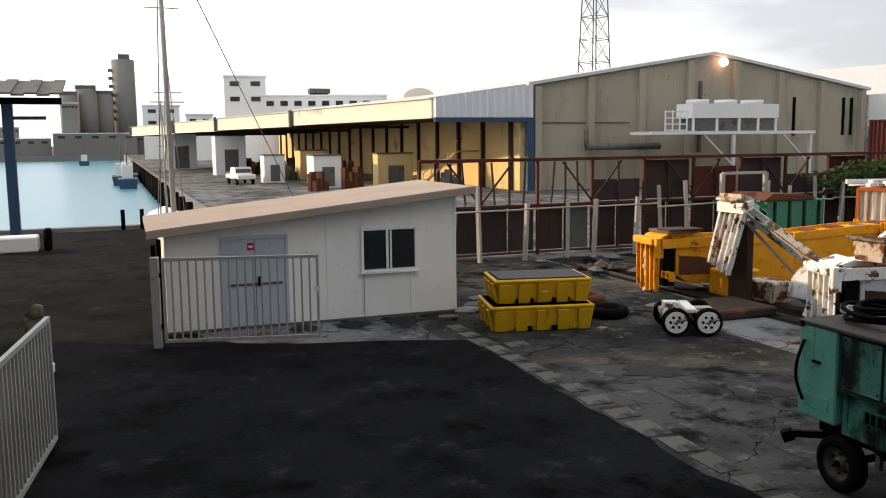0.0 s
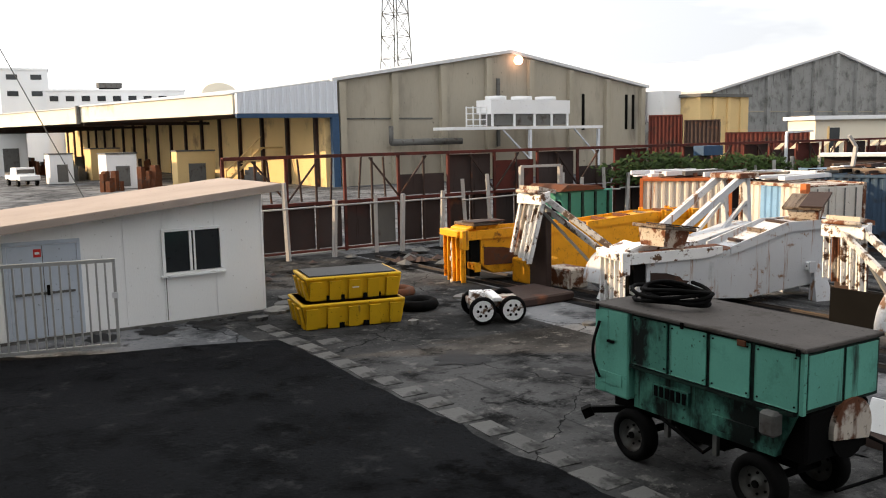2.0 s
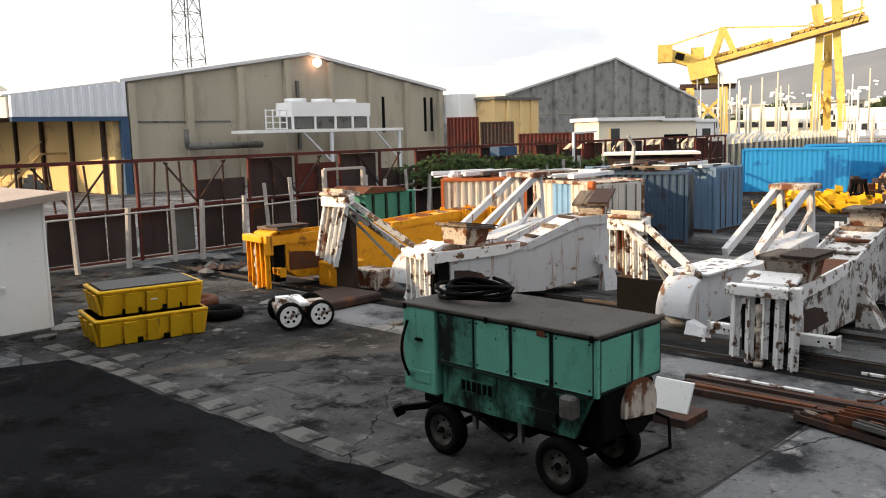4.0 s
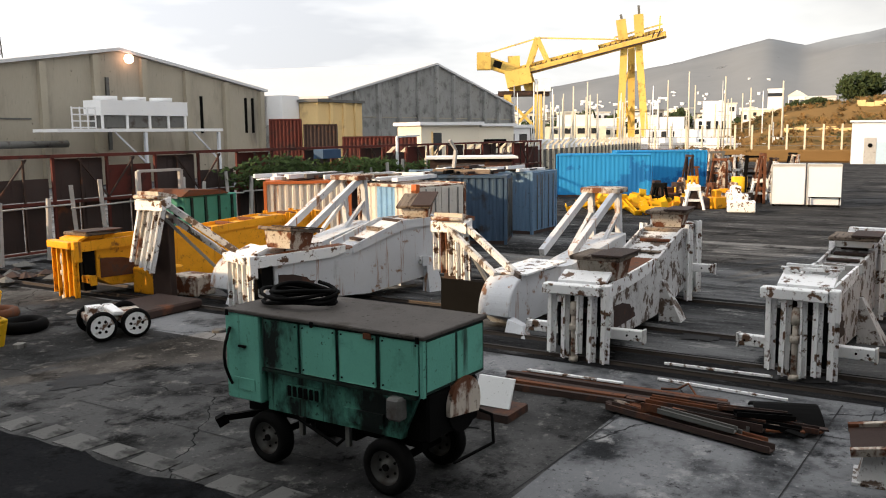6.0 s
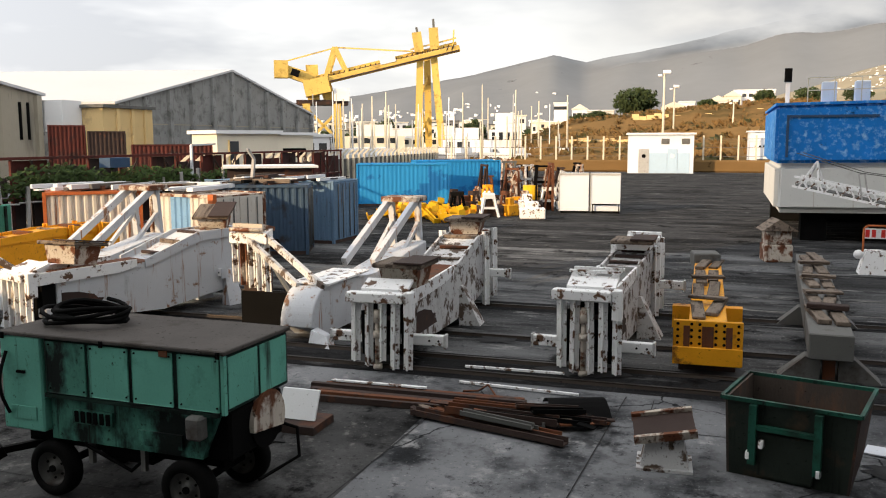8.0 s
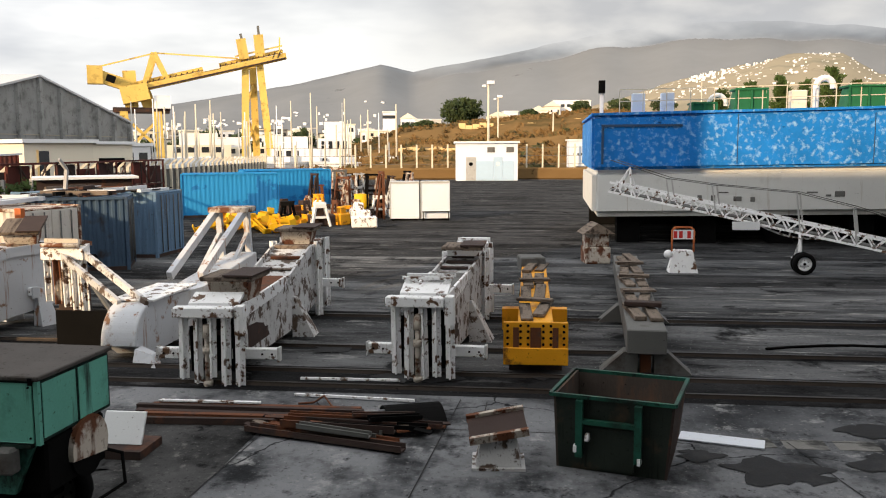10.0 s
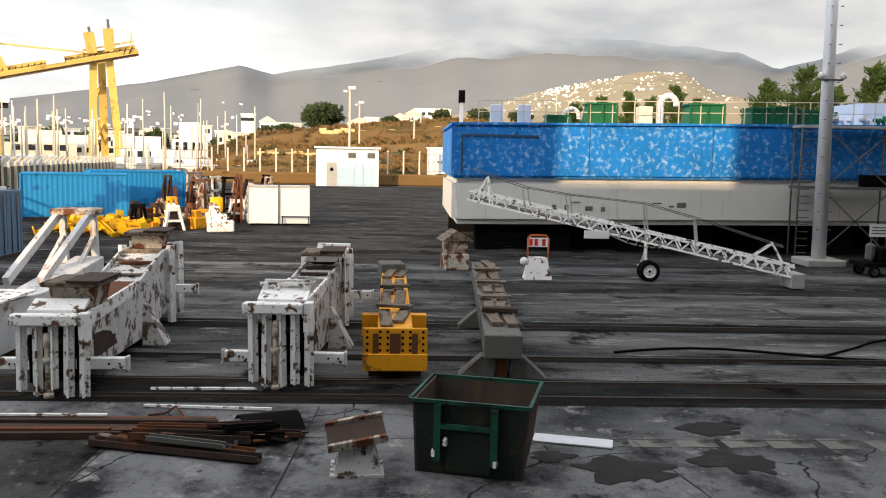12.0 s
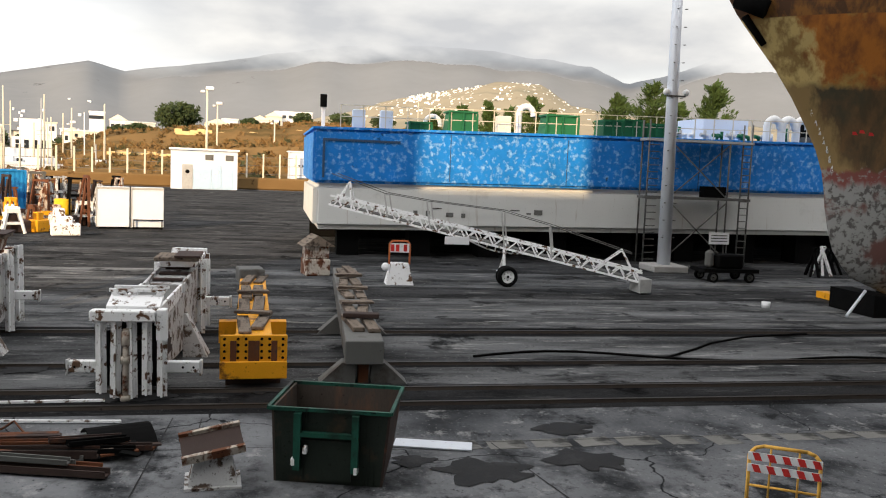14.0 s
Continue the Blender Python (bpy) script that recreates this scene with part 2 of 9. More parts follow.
M_WOOD = mat("weathered_timber", (0.16, 0.128, 0.102), 0.85, var=0.45, scale=2, fine=30, stretch=(1, 8, 8), speck=0.7, second=(0.05, 0.036, 0.028), amount=0.5, scale2=1.2)
M_FENCERED = mat("red_oxide_steel", (0.088, 0.024, 0.019), 0.75, var=0.35, scale=1, second=(0.035, 0.02, 0.018), amount=0.45, scale2=0.8)
M_NET = mat("fence_sheet", (0.045, 0.034, 0.032), 0.9, var=0.4, scale=0.6, second=(0.085, 0.024, 0.019), amount=0.42, scale2=0.22, sharp=0.2, runs=(0.02, 0.014, 0.013), run=0.5)
M_POST = mat("concrete_post", (0.36, 0.35, 0.34), 0.85, var=0.25, scale=2)
# paler, warmer copy of the post colour with sunlight painted in
M_POSTLIT = mat("sunlit_pale_post", (0.55, 0.50, 0.40), 0.8, var=0.12)
M_WH1 = mat("concrete_wall_tan", (0.345, 0.315, 0.255), 0.9, var=0.18, scale=0.25, second=(0.15, 0.135, 0.115), amount=0.34, scale2=0.35, sharp=0.2, stretch=(1, 1, 0.25), fine=6, runs=(0.12, 0.105, 0.09), run=0.3)
M_PIL = mat("pilaster", (0.325, 0.297, 0.236), 0.9, var=0.15, scale=0.4)
M_WH2 = mat("concrete_wall_grey", (0.25, 0.255, 0.25), 0.9, var=0.25, scale=0.4, second=(0.09, 0.09, 0.086), amount=0.48, scale2=0.6, sharp=0.2, fine=6, runs=(0.07, 0.07, 0.066), run=0.45, speck=0.6)
M_SHEET = mat("pale_sheet_metal", (0.60, 0.63, 0.68), 0.5, 0.2, var=0.08, scale=0.3)
M_ROOFW = mat("pale_roof", (0.50, 0.51, 0.52), 0.6, var=0.08, scale=0.1)
M_CREAM = mat("cream_wall", (0.64, 0.47, 0.23), 0.85, var=0.2, scale=0.2, second=(0.32, 0.22, 0.13), amount=0.25, scale2=0.3)
M_FASCIA = mat("cream_fascia", (0.68, 0.63, 0.52), 0.8, var=0.1, scale=0.15, second=(0.36, 0.31, 0.24), amount=0.2, scale2=0.2)
M_BLUEST = mat("blue_steel", (0.035, 0.07, 0.13), 0.6, var=0.2)
M_WHITE = mat("white_paint", (0.70, 0.71, 0.72), 0.6, var=0.07, scale=0.4)
M_WHITEC = mat("white_cabin", (0.62, 0.67, 0.74), 0.6, var=0.06, scale=0.3)
M_PALEBL = mat("pale_blue_panel", (0.40, 0.53, 0.66), 0.6, var=0.06)
M_FARGREY = mat("far_concrete", (0.19, 0.185, 0.175), 0.9, var=0.15, scale=0.05)
M_CRANE = mat("crane_yellow", (0.60, 0.42, 0.11), 0.6, var=0.25, scale=0.3, second=(0.30, 0.19, 0.05), amount=0.36, scale2=0.35, fine=4, speck=0.6)
M_CBLUE = mat("container_blue_grey", (0.12, 0.20, 0.30), 0.65, var=0.2, scale=1, second=(0.05, 0.06, 0.075), amount=0.28, scale2=0.9, stretch=(1, 1, 0.4), runs=(0.09, 0.06, 0.045), run=0.5, speck=0.5)
M_CDARK = mat("container_dark_blue", (0.05, 0.085, 0.135), 0.65, var=0.2, scale=1, second=(0.035, 0.035, 0.04), amount=0.35, scale2=1)
M_CBRIGHT = mat("container_bright_blue", (0.02, 0.22, 0.50), 0.6, var=0.08, scale=0.6, second=(0.01, 0.12, 0.34), amount=0.35, scale2=0.35, sharp=0.03)
M_CWHITE = mat("container_dirty_white", (0.56, 0.53, 0.48), 0.7, var=0.15, scale=1, second=(0.24, 0.10, 0.05), amount=0.3, scale2=1.0, sharp=0.2, stretch=(1, 1, 0.35), runs=(0.22, 0.08, 0.03), run=0.5, speck=0.4)
M_CSTRIPE = mat("container_stripe_blue", (0.16, 0.30, 0.48), 0.7, var=0.2)
M_CORANGE = mat("container_orange", (0.42, 0.12, 0.04), 0.7, var=0.25)
M_TARP = mat("blue_hull_paint", (0.010, 0.165, 0.53), 0.6, var=0.4, scale=0.8, second=(0.38, 0.62, 0.84), amount=0.46, scale2=4.2, sharp=0.32, fine=6, speck=0.3)
M_HULL = mat("hull_grey", (0.58, 0.59, 0.575), 0.6, var=0.1, scale=0.3, second=(0.24, 0.235, 0.22), amount=0.2, scale2=0.5, sharp=0.3, runs=(0.40, 0.37, 0.33), run=0.45)
M_GREEN = mat("deck_green", (0.016, 0.115, 0.05), 0.6, var=0.2)
M_BOWBROWN = mat("bow_brown", (0.12, 0.065, 0.032), 0.8, var=0.35, scale=0.5, second=(0.05, 0.035, 0.025), amount=0.5, scale2=0.5, sharp=0.25, stretch=(1, 1, 0.35))
M_BOWRUST = mat("bow_rust", (0.36, 0.14, 0.03), 0.8, var=0.35, scale=0.5, second=(0.085, 0.05, 0.025), amount=0.5, scale2=0.35, sharp=0.25, stretch=(1, 1, 0.35))
M_BOWOCHRE = mat("bow_ochre", (0.46, 0.34, 0.15), 0.8, var=0.25, scale=0.6, second=(0.16, 0.07, 0.025), amount=0.35, scale2=0.5, stretch=(1, 1, 0.3))
M_BOWFOOT = mat("bow_bare", (0.32, 0.32, 0.30), 0.85, var=0.3, scale=1.5, second=(0.10, 0.075, 0.06), amount=0.4, scale2=2, sharp=0.1)
M_SKIP = mat("skip_green", (0.014, 0.075, 0.052), 0.5, var=0.4, scale=2, second=(0.010, 0.011, 0.009), amount=0.66, scale2=1.3, sharp=0.2, speck=0.6, runs=(0.006, 0.008, 0.007), run=0.5)
M_SKIPDK = mat("skip_oily_face", (0.018, 0.024, 0.019), 0.5, var=0.5, scale=2, second=(0.05, 0.035, 0.022), amount=0.35, scale2=1.6, runs=(0.005, 0.006, 0.005), run=0.6, speck=0.6)
M_SKIPIN = mat("skip_inside", (0.06, 0.048, 0.04), 0.8, var=0.4, scale=2, second=(0.11, 0.06, 0.04), amount=0.35, scale2=2.2, stretch=(1, 1, 0.3))


def bow_mat():
    """Rusted bow plating: bare foot, red boot top, dark brown belt, orange rust above and ochre runs by the stem."""
    m = bpy.data.materials.new("bow_plating")
    m.use_nodes = True
    t = m.node_tree
    b = t.nodes["Principled BSDF"]
    co = t.nodes.new("ShaderNodeTexCoord")
    sep = t.nodes.new("ShaderNodeSeparateXYZ")
    t.links.new(co.outputs["Object"], sep.inputs[0])

    def tex(scale, stretch=(1, 1, 1), detail=7):
        mp, n = t.nodes.new("ShaderNodeMapping"), t.nodes.new("ShaderNodeTexNoise")
        mp.inputs["Scale"].default_value = stretch
        n.inputs["Scale"].default_value, n.inputs["Detail"].default_value, n.inputs["Roughness"].default_value = scale, detail, 0.62
        t.links.new(co.outputs["Object"], mp.inputs[0])
        t.links.new(mp.outputs[0], n.inputs["Vector"])
        return n.outputs[0]

    def calc(op, a, c, d=0.0):
        x = t.nodes.new("ShaderNodeMath")
        x.operation = op
        for k, v in enumerate((a, c, d)):
            if isinstance(v, (int, float)):
                x.inputs[k].default_value = v
            else:
                t.links.new(v, x.inputs[k])
        return x.outputs[0]

    def step(src, p0, p1):
        r = t.nodes.new("ShaderNodeMapRange")
        r.inputs["From Min"].default_value, r.inputs["From Max"].default_value = p0, p1
        t.links.new(src, r.inputs["Value"])
        return r.outputs[0]

    def mix(fac, a, c):
        x = t.nodes.new("ShaderNodeMix")
        x.data_type = "RGBA"
        t.links.new(fac, x.inputs[0])
        for k, v in ((6, a), (7, c)):
            if isinstance(v, tuple):
                x.inputs[k].default_value = (*v, 1)
            else:
                t.links.new(v, x.inputs[k])
        return x.outputs[2]

    runs, blot, fine = tex(2.2, (1, 1, 0.16)), tex(0.8), tex(5.0)
    z = sep.outputs[2]
    zw = calc("MULTIPLY_ADD", runs, 0.9, calc("SUBTRACT", z, 0.45))
    foot = mix(step(fine, 0.50, 0.58), (0.27, 0.27, 0.26), (0.085, 0.08, 0.074))
    foot = mix(step(blot, 0.54, 0.62), foot, (0.14, 0.065, 0.055))
    boot = mix(step(fine, 0.52, 0.6), (0.20, 0.06, 0.05), (0.26, 0.24, 0.22))
    belt = mix(step(runs, 0.40, 0.66), (0.07, 0.045, 0.02), (0.17, 0.095, 0.035))
    belt = mix(step(blot, 0.5, 0.7), belt, (0.05, 0.045, 0.025))
    rust = mix(step(runs, 0.42, 0.64), (0.46, 0.16, 0.022), (0.20, 0.07, 0.018))
    rust = mix(step(blot, 0.55, 0.66), rust, (0.40, 0.26, 0.07))
    ochre = mix(step(runs, 0.44, 0.58), (0.58, 0.43, 0.17), (0.27, 0.17, 0.055))
    from_stem = calc("SUBTRACT", calc("MULTIPLY_ADD", z, 0.75, -21.0), sep.outputs[1])
    upper = mix(step(calc("MULTIPLY_ADD", runs, 1.6, from_stem), 1.75, 1.5), rust, ochre)
    belt = mix(step(calc("MULTIPLY_ADD", runs, 1.6, from_stem), 1.3, 1.0), belt, (0.27, 0.18, 0.07))
    col = mix(step(zw, 4.05, 4.25), foot, boot)
    col = mix(step(zw, 4.5, 4.62), col, belt)
    col = mix(step(zw, 6.95, 7.2), col, upper)
    col = mix(step(z, 9.0, 9.03), col, mix(step(runs, 0.45, 0.6), (0.10, 0.045, 0.02), (0.30, 0.13, 0.03)))
    t.links.new(col, b.inputs["Base Color"])
    b.inputs["Roughness"].default_value = 0.78
    bp = t.nodes.new("ShaderNodeBump")
    bp.inputs["Strength"].default_value, bp.inputs["Distance"].default_value = 0.5, 0.03
    t.links.new(fine, bp.inputs["Height"])
    t.links.new(bp.outputs[0], b.inputs["Normal"])
    return m


M_BOW = bow_mat()
M_LEAF = mat("foliage", (0.038, 0.064, 0.016), 0.8, var=0.5, scale=4)
M_LEAFD = mat("foliage_dark", (0.035, 0.05, 0.018), 0.85, var=0.5, scale=0.8)
M_BARK = mat("bark", (0.06, 0.045, 0.03), 0.9)
M_MOUNT = mat("mountain_haze", (0.170, 0.180, 0.190), 1.0, var=0.14, scale=0.003, fine=0.02, bump=0.0, spec=0.0, speck=0.15)
M_HILL = mat("dry_hill", (0.27, 0.235, 0.17), 1.0, var=0.2, scale=0.006, fine=0.06, bump=0.0, second=(0.17, 0.17, 0.13), amount=0.4, scale2=0.004, spec=0.0)
M_SCRUB = mat("dry_scrub", (0.17, 0.105, 0.045), 1.0, var=0.35, scale=0.05, fine=1.0, bump=0.2, second=(0.07, 0.055, 0.025), amount=0.42, scale2=0.06, stretch=(1, 0.35, 1), spec=0.0)
M_RED = mat("red_paint", (0.50, 0.035, 0.03), 0.5, var=0.15)
M_BARRIER = mat("barrier_yellow", (0.70, 0.40, 0.08), 0.45, var=0.1)

# ---- helpers for meshes ----


def part(name, bm, material, parent=None, label="", smooth=False):
    me = bpy.data.meshes.new(name)
    bmesh.ops.recalc_face_normals(bm, faces=bm.faces)
    bm.to_mesh(me)
    bm.free()
    for m in (material if isinstance(material, (list, tuple)) else [material]):
        me.materials.append(m)
    if smooth:
        for p in me.polygons:
            p.use_smooth = True
    ob = new(name, me)
    ob.parent = parent
    if label:
        tagged(ob, label)
    return ob


def thing(name, at=(0, 0, 0), turn=0.0, label="", category="", group="", kind=""):
    ob = new(name)
    ob.empty_display_size = 0.3
    ob.matrix_basis = pose(*at, 0, 0, turn)
    return tagged(ob, label, category, group, kind)


CUBE = [(-1, -1, -1), (1, -1, -1), (1, 1, -1), (-1, 1, -1), (-1, -1, 1), (1, -1, 1), (1, 1, 1), (-1, 1, 1)]
CFACE = [(0, 3, 2, 1), (4, 5, 6, 7), (0, 1, 5, 4), (1, 2, 6, 5), (2, 3, 7, 6), (3, 0, 4, 7)]


def hexa(bm, pts, mi=0):
    v = [bm.verts.new(p) for p in pts]
    fs = [bm.faces.new([v[i] for i in f]) for f in CFACE]
    for f in fs:
        f.material_index = mi
    return v


def box(bm, x0, y0, z0, x1, y1, z1, m=None, mi=0, bev=0.0):
    """A box between two corners, with its edges chamfered by bev."""
    pts = [Vector(((x0, x1)[c[0] > 0], (y0, y1)[c[1] > 0], (z0, z1)[c[2] > 0])) for c in CUBE]
    if m is not None:
        pts = [m @ p for p in pts]
    v = hexa(bm, pts, mi)
    if bev:
        es = list({e for w in v for e in w.link_edges})
        bmesh.ops.bevel(bm, geom=es, offset=bev, segments=1, affect="EDGES")


def bx(*a, bev=0.0):
    bm = bmesh.new()
    box(bm, *a, bev=bev)
    return bm


def bar(bm, p, q, w, h=None, mi=0):
    """A straight bar of section w x h from p to q."""
    p, q = Vector(p), Vector(q)
    h = h or w
    d = (q - p).normalized()
    s = d.cross(Vector((0, 0, 1)))
    s = Vector((1, 0, 0)) if s.length < 1e-4 else s.normalized()
    u = s.cross(d)
    hexa(bm, [(p if c[2] < 0 else q) + s * (c[0] * w / 2) + u * (c[1] * h / 2) for c in CUBE], mi)


def rod(bm, p, q, r, r2=None, seg=10, mi=0, caps=True):
    """A round rod from p to q, tapered to r2."""
    p, q = Vector(p), Vector(q)
    r2 = r if r2 is None else r2
    d = (q - p).normalized()
    s = d.cross(Vector((0, 0, 1)))
    s = Vector((1, 0, 0)) if s.length < 1e-4 else s.normalized()
    u = s.cross(d)
    ring = [[bm.verts.new(o + (s * math.cos(2 * math.pi * i / seg) + u * math.sin(2 * math.pi * i / seg)) * rr) for i in range(seg)] for o, rr in ((p, r), (q, r2))]
    for i in range(seg):
        f = bm.faces.new([ring[0][i], ring[0][(i + 1) % seg], ring[1][(i + 1) % seg], ring[1][i]])
        f.material_index, f.smooth = mi, True
    if caps:
        for rg in ring:
            bm.faces.new(rg).material_index = mi


def prism(bm, prof, a, b, axis="y", mi=0):
    """A closed profile (pairs) drawn out from a to b along an axis."""
    mk = {"y": lambda u, w, t: (u, t, w), "x": lambda u, w, t: (t, u, w), "z": lambda u, w, t: (u, w, t)}[axis]
    r = [[bm.verts.new(mk(u, w, t)) for u, w in prof] for t in (a, b)]
    n = len(prof)
    for i in range(n):
        bm.faces.new([r[0][i], r[0][(i + 1) % n], r[1][(i + 1) % n], r[1][i]]).material_index = mi
    for rg in r:
        bm.faces.new(rg).material_index = mi


def wheel(parent, at, r, w, axis="x", rim_mat=None, name="wheel"):
    """A tyre with rounded shoulders, a dished rim and a hub."""
    e = Vector((1, 0, 0)) if axis == "x" else Vector((0, 1, 0))
    c = Vector(at)
    prof = [(-0.5, 0.62), (-0.5, 0.86), (-0.36, 0.98), (-0.12, 1.0), (0.12, 1.0), (0.36, 0.98), (0.5, 0.86), (0.5, 0.62)]

    def spin(pr, seg=22, close=False):
        bm = bmesh.new()
        rings = []
        o = Vector((0, 0, 1))
        s = e.cross(o)
        for i in range(seg):
            a = 2 * math.pi * i / seg
            rings.append([bm.verts.new(e * (u * w) + (o * math.cos(a) + s * math.sin(a)) * (v * r)) for u, v in pr])
        k = len(pr)
        for i in range(seg):
            A, B = rings[i], rings[(i + 1) % seg]
            for j in range(k if close else k - 1):
                f = bm.faces.new([A[j], A[(j + 1) % k], B[(j + 1) % k], B[j]])
                f.smooth = True
        return bm

    wob = part(name, spin([(-0.3, 0.02), (-0.3, 0.2), (-0.12, 0.26), (-0.12, 0.52), (-0.46, 0.63), (0.46, 0.63), (0.12, 0.52), (0.12, 0.26), (0.3, 0.2), (0.3, 0.02)]), rim_mat or M_GREYST, parent)
    wob.location = c
    tyre = part("tyre", spin(prof, close=True), M_RUBBER, wob, "worn black rubber tyre")
    hub = bmesh.new()
    rod(hub, e * (-0.42 * w), e * (0.42 * w), r * 0.13, seg=8)
    for i in range(6):
        a = i * math.pi / 3
        o = (Vector((0, 0, 1)) * math.cos(a) + e.cross(Vector((0, 0, 1))) * math.sin(a)) * r * 0.36
        rod(hub, o - e * 0.2 * w, o + e * 0.2 * w, r * 0.045, seg=6)
    part("hub", hub, M_BLACK, wob)
    return wob


def tube(name, paths, r, m, parent):
    """Round hose or cable along smooth paths of points, as one mesh."""
    cu = bpy.data.curves.new(name, "CURVE")
    cu.dimensions, cu.bevel_depth, cu.bevel_resolution = "3D", r, 2
    for pts in paths:
        sp = cu.splines.new("POLY")
        sp.points.add(len(pts) - 1)
        for p, c in zip(sp.points, pts):
            p.co = (*c, 1)
    ob = new(name, cu)
    me = bpy.data.meshes.new_from_object(ob)
    bpy.data.objects.remove(ob)
    me.materials.clear()
    me.materials.append(m)
    for p in me.polygons:
        p.use_smooth = True
    o = new(name, me)
    o.parent = parent
    return o


def grid_sheet(bm, x0, x1, y0, y1, z, mi=0):
    bm.faces.new([bm.verts.new(p) for p in ((x0, y0, z), (x1, y0, z), (x1, y1, z), (x0, y1, z))]).material_index = mi


def far(az, el, r):
    """A place r metres off, at az degrees from +y towards +x and at a rise el."""
    a = radians(az)
    return Vector((r * math.sin(a), r * math.cos(a), 4.2 + el * r))


# ---- ground, water, quays ----
BX0, BX1, BY0, BY1 = -420.0, 5.0, 46.5, 385.0
bm = bmesh.new()
xs, ys = [-4500, BX0, BX1, 4500], [-4500, BY0, BY1, 4500]
gv = {(i, j): bm.verts.new((xs[i], ys[j], 0)) for i in range(4) for j in range(4)}
for i in range(3):
    for j in range(3):
        if (i, j) != (1, 1):
            bm.faces.new([gv[i, j], gv[i + 1, j], gv[i + 1, j + 1], gv[i, j + 1]])
ground = part("ground", bm, M_CONCRETE)
tagged(ground, "stained grey concrete yard ground with dark patches", "ground", kind="structure")
bm = bmesh.new()
grid_sheet(bm, BX0 - 4, BX1 + 4, BY0 - 4, BY1 + 4, -2.2)
tagged(part("water", bm, M_WATER), "calm blue harbour water", "water", kind="structure")
bm = bmesh.new()
for a in ((BX0, BY0 - 0.6, BX1 + 0.6, BY0), (BX1, BY0, BX1 + 0.6, BY1), (BX0, BY1, BX1, BY1 + 0.8)):
    box(bm, a[0], a[1], -3.0, a[2], a[3], 0.16)
tagged(part("quay_wall", bm, M_FARGREY), "weathered concrete quay wall along the harbour basin", "quay", kind="structure")
for k in range(26):
    y = 60 + k * 6.5
    b = thing("fender_pile", (BX1 - 0.25, y, 0), 0, "dark timber fender pile on the quay wall", "pile", "piles along the quay")
    q = bmesh.new()
    rod(q, (0, 0, -2.8), (0, 0, 0.35), 0.28, 0.24, 8)
    part("post", q, M_BLACK, b)
# asphalt drive, its ragged edge along the row of kerb stones
bm = bmesh.new()
rng = random.Random(3)
ysa = [-40 + 2.0 * k for k in range(15)] + [-10 + 0.5 * k for k in range(54)] + [17.2, 17.6, 18.2, 19.0, 20, 24, 30, 38, 45.5]
xse = [6.9] * 15 + [6.85 + rng.uniform(-0.1, 0.1) for _ in range(54)] + [5.2, 3.6, 2.3, 1.7, 1.5, 4.9, 4.9, 4.9, 4.9]
av = [(bm.verts.new((-60, y, 0.006)), bm.verts.new((x, y, 0.006))) for x, y in zip(xse, ysa)]
for u, w in zip(av, av[1:]):
    bm.faces.new([u[0], u[1], w[1], w[0]])
tagged(part("asphalt_drive", bm, M_ASPHALT), "dark worn asphalt drive with ragged edge", "road", kind="structure")
# darker old asphalt of the slip yard and bands beside the tracks
for x0, x1 in ((14.2, 15.9), (17.3, 17.8), (20.5, 21.6), (26.5, 29.0), (33.0, 60.0)):
    bm = bmesh.new()
    grid_sheet(bm, x0, x1, -60, 27, 0.005)
    tagged(part("yard_band", bm, M_TRACK if x1 < 22 else M_BAND), "dark asphalt band along the slip tracks", "pavement", kind="structure")
for x0, x1 in ((15.9, 17.3), (17.8, 20.5), (21.6, 26.5), (29.0, 33.0)):
    bm = bmesh.new()
    grid_sheet(bm, x0, x1, -60, 27, 0.0045)
    tagged(part("yard_lane", bm, M_STREAK), "grey streaked concrete lane between the slip tracks", "pavement", kind="structure")
rng = random.Random(6)
for x, w in ((17.72, 0.1), (22.3, 0.06), (24.4, 0.07), (30.4, 0.08)):
    bm = bmesh.new()
    y = -26.0
    while y < 2:
        ln = rng.uniform(0.5, 2.2)
        a, c = x + rng.uniform(-0.06, 0.06), w * rng.uniform(0.4, 1.2)
        bm.faces.new([bm.verts.new(p) for p in ((a - c * 0.5, y, 0.009), (a + c * 0.7, y + 0.1, 0.009), (a + c, y + ln * 0.5, 0.009), (a + c * 0.4, y + ln, 0.009), (a - c * 0.6, y + ln * 0.9, 0.009), (a - c, y + ln * 0.4, 0.009))])
        y += ln + rng.uniform(0.05, 1.2)
    tagged(part("pale_scuff_line", bm, M_KERBPALE), "broken pale scuffed line along the tracks", "marking", kind="structure")
# stained apron whose darker tone also carries the near building's shade
bm = bmesh.new()
grid_sheet(bm, 6.4, 12.3, 4.3, 18.0, 0.003)
grid_sheet(bm, 6.4, 14.1, 18.0, 28.0, 0.003)
tagged(part("stained_shade_apron", bm, M_CONCDARK), "stained concrete apron, darkened for the near building's shade", "pavement", kind="structure")
bm = bmesh.new()
grid_sheet(bm, 60.0, 116.0, -60, 40, 0.005)
tagged(part("back_yard", bm, M_BAND), "dark empty asphalt at the back of the yard", "pavement", kind="structure")
rng = random.Random(11)
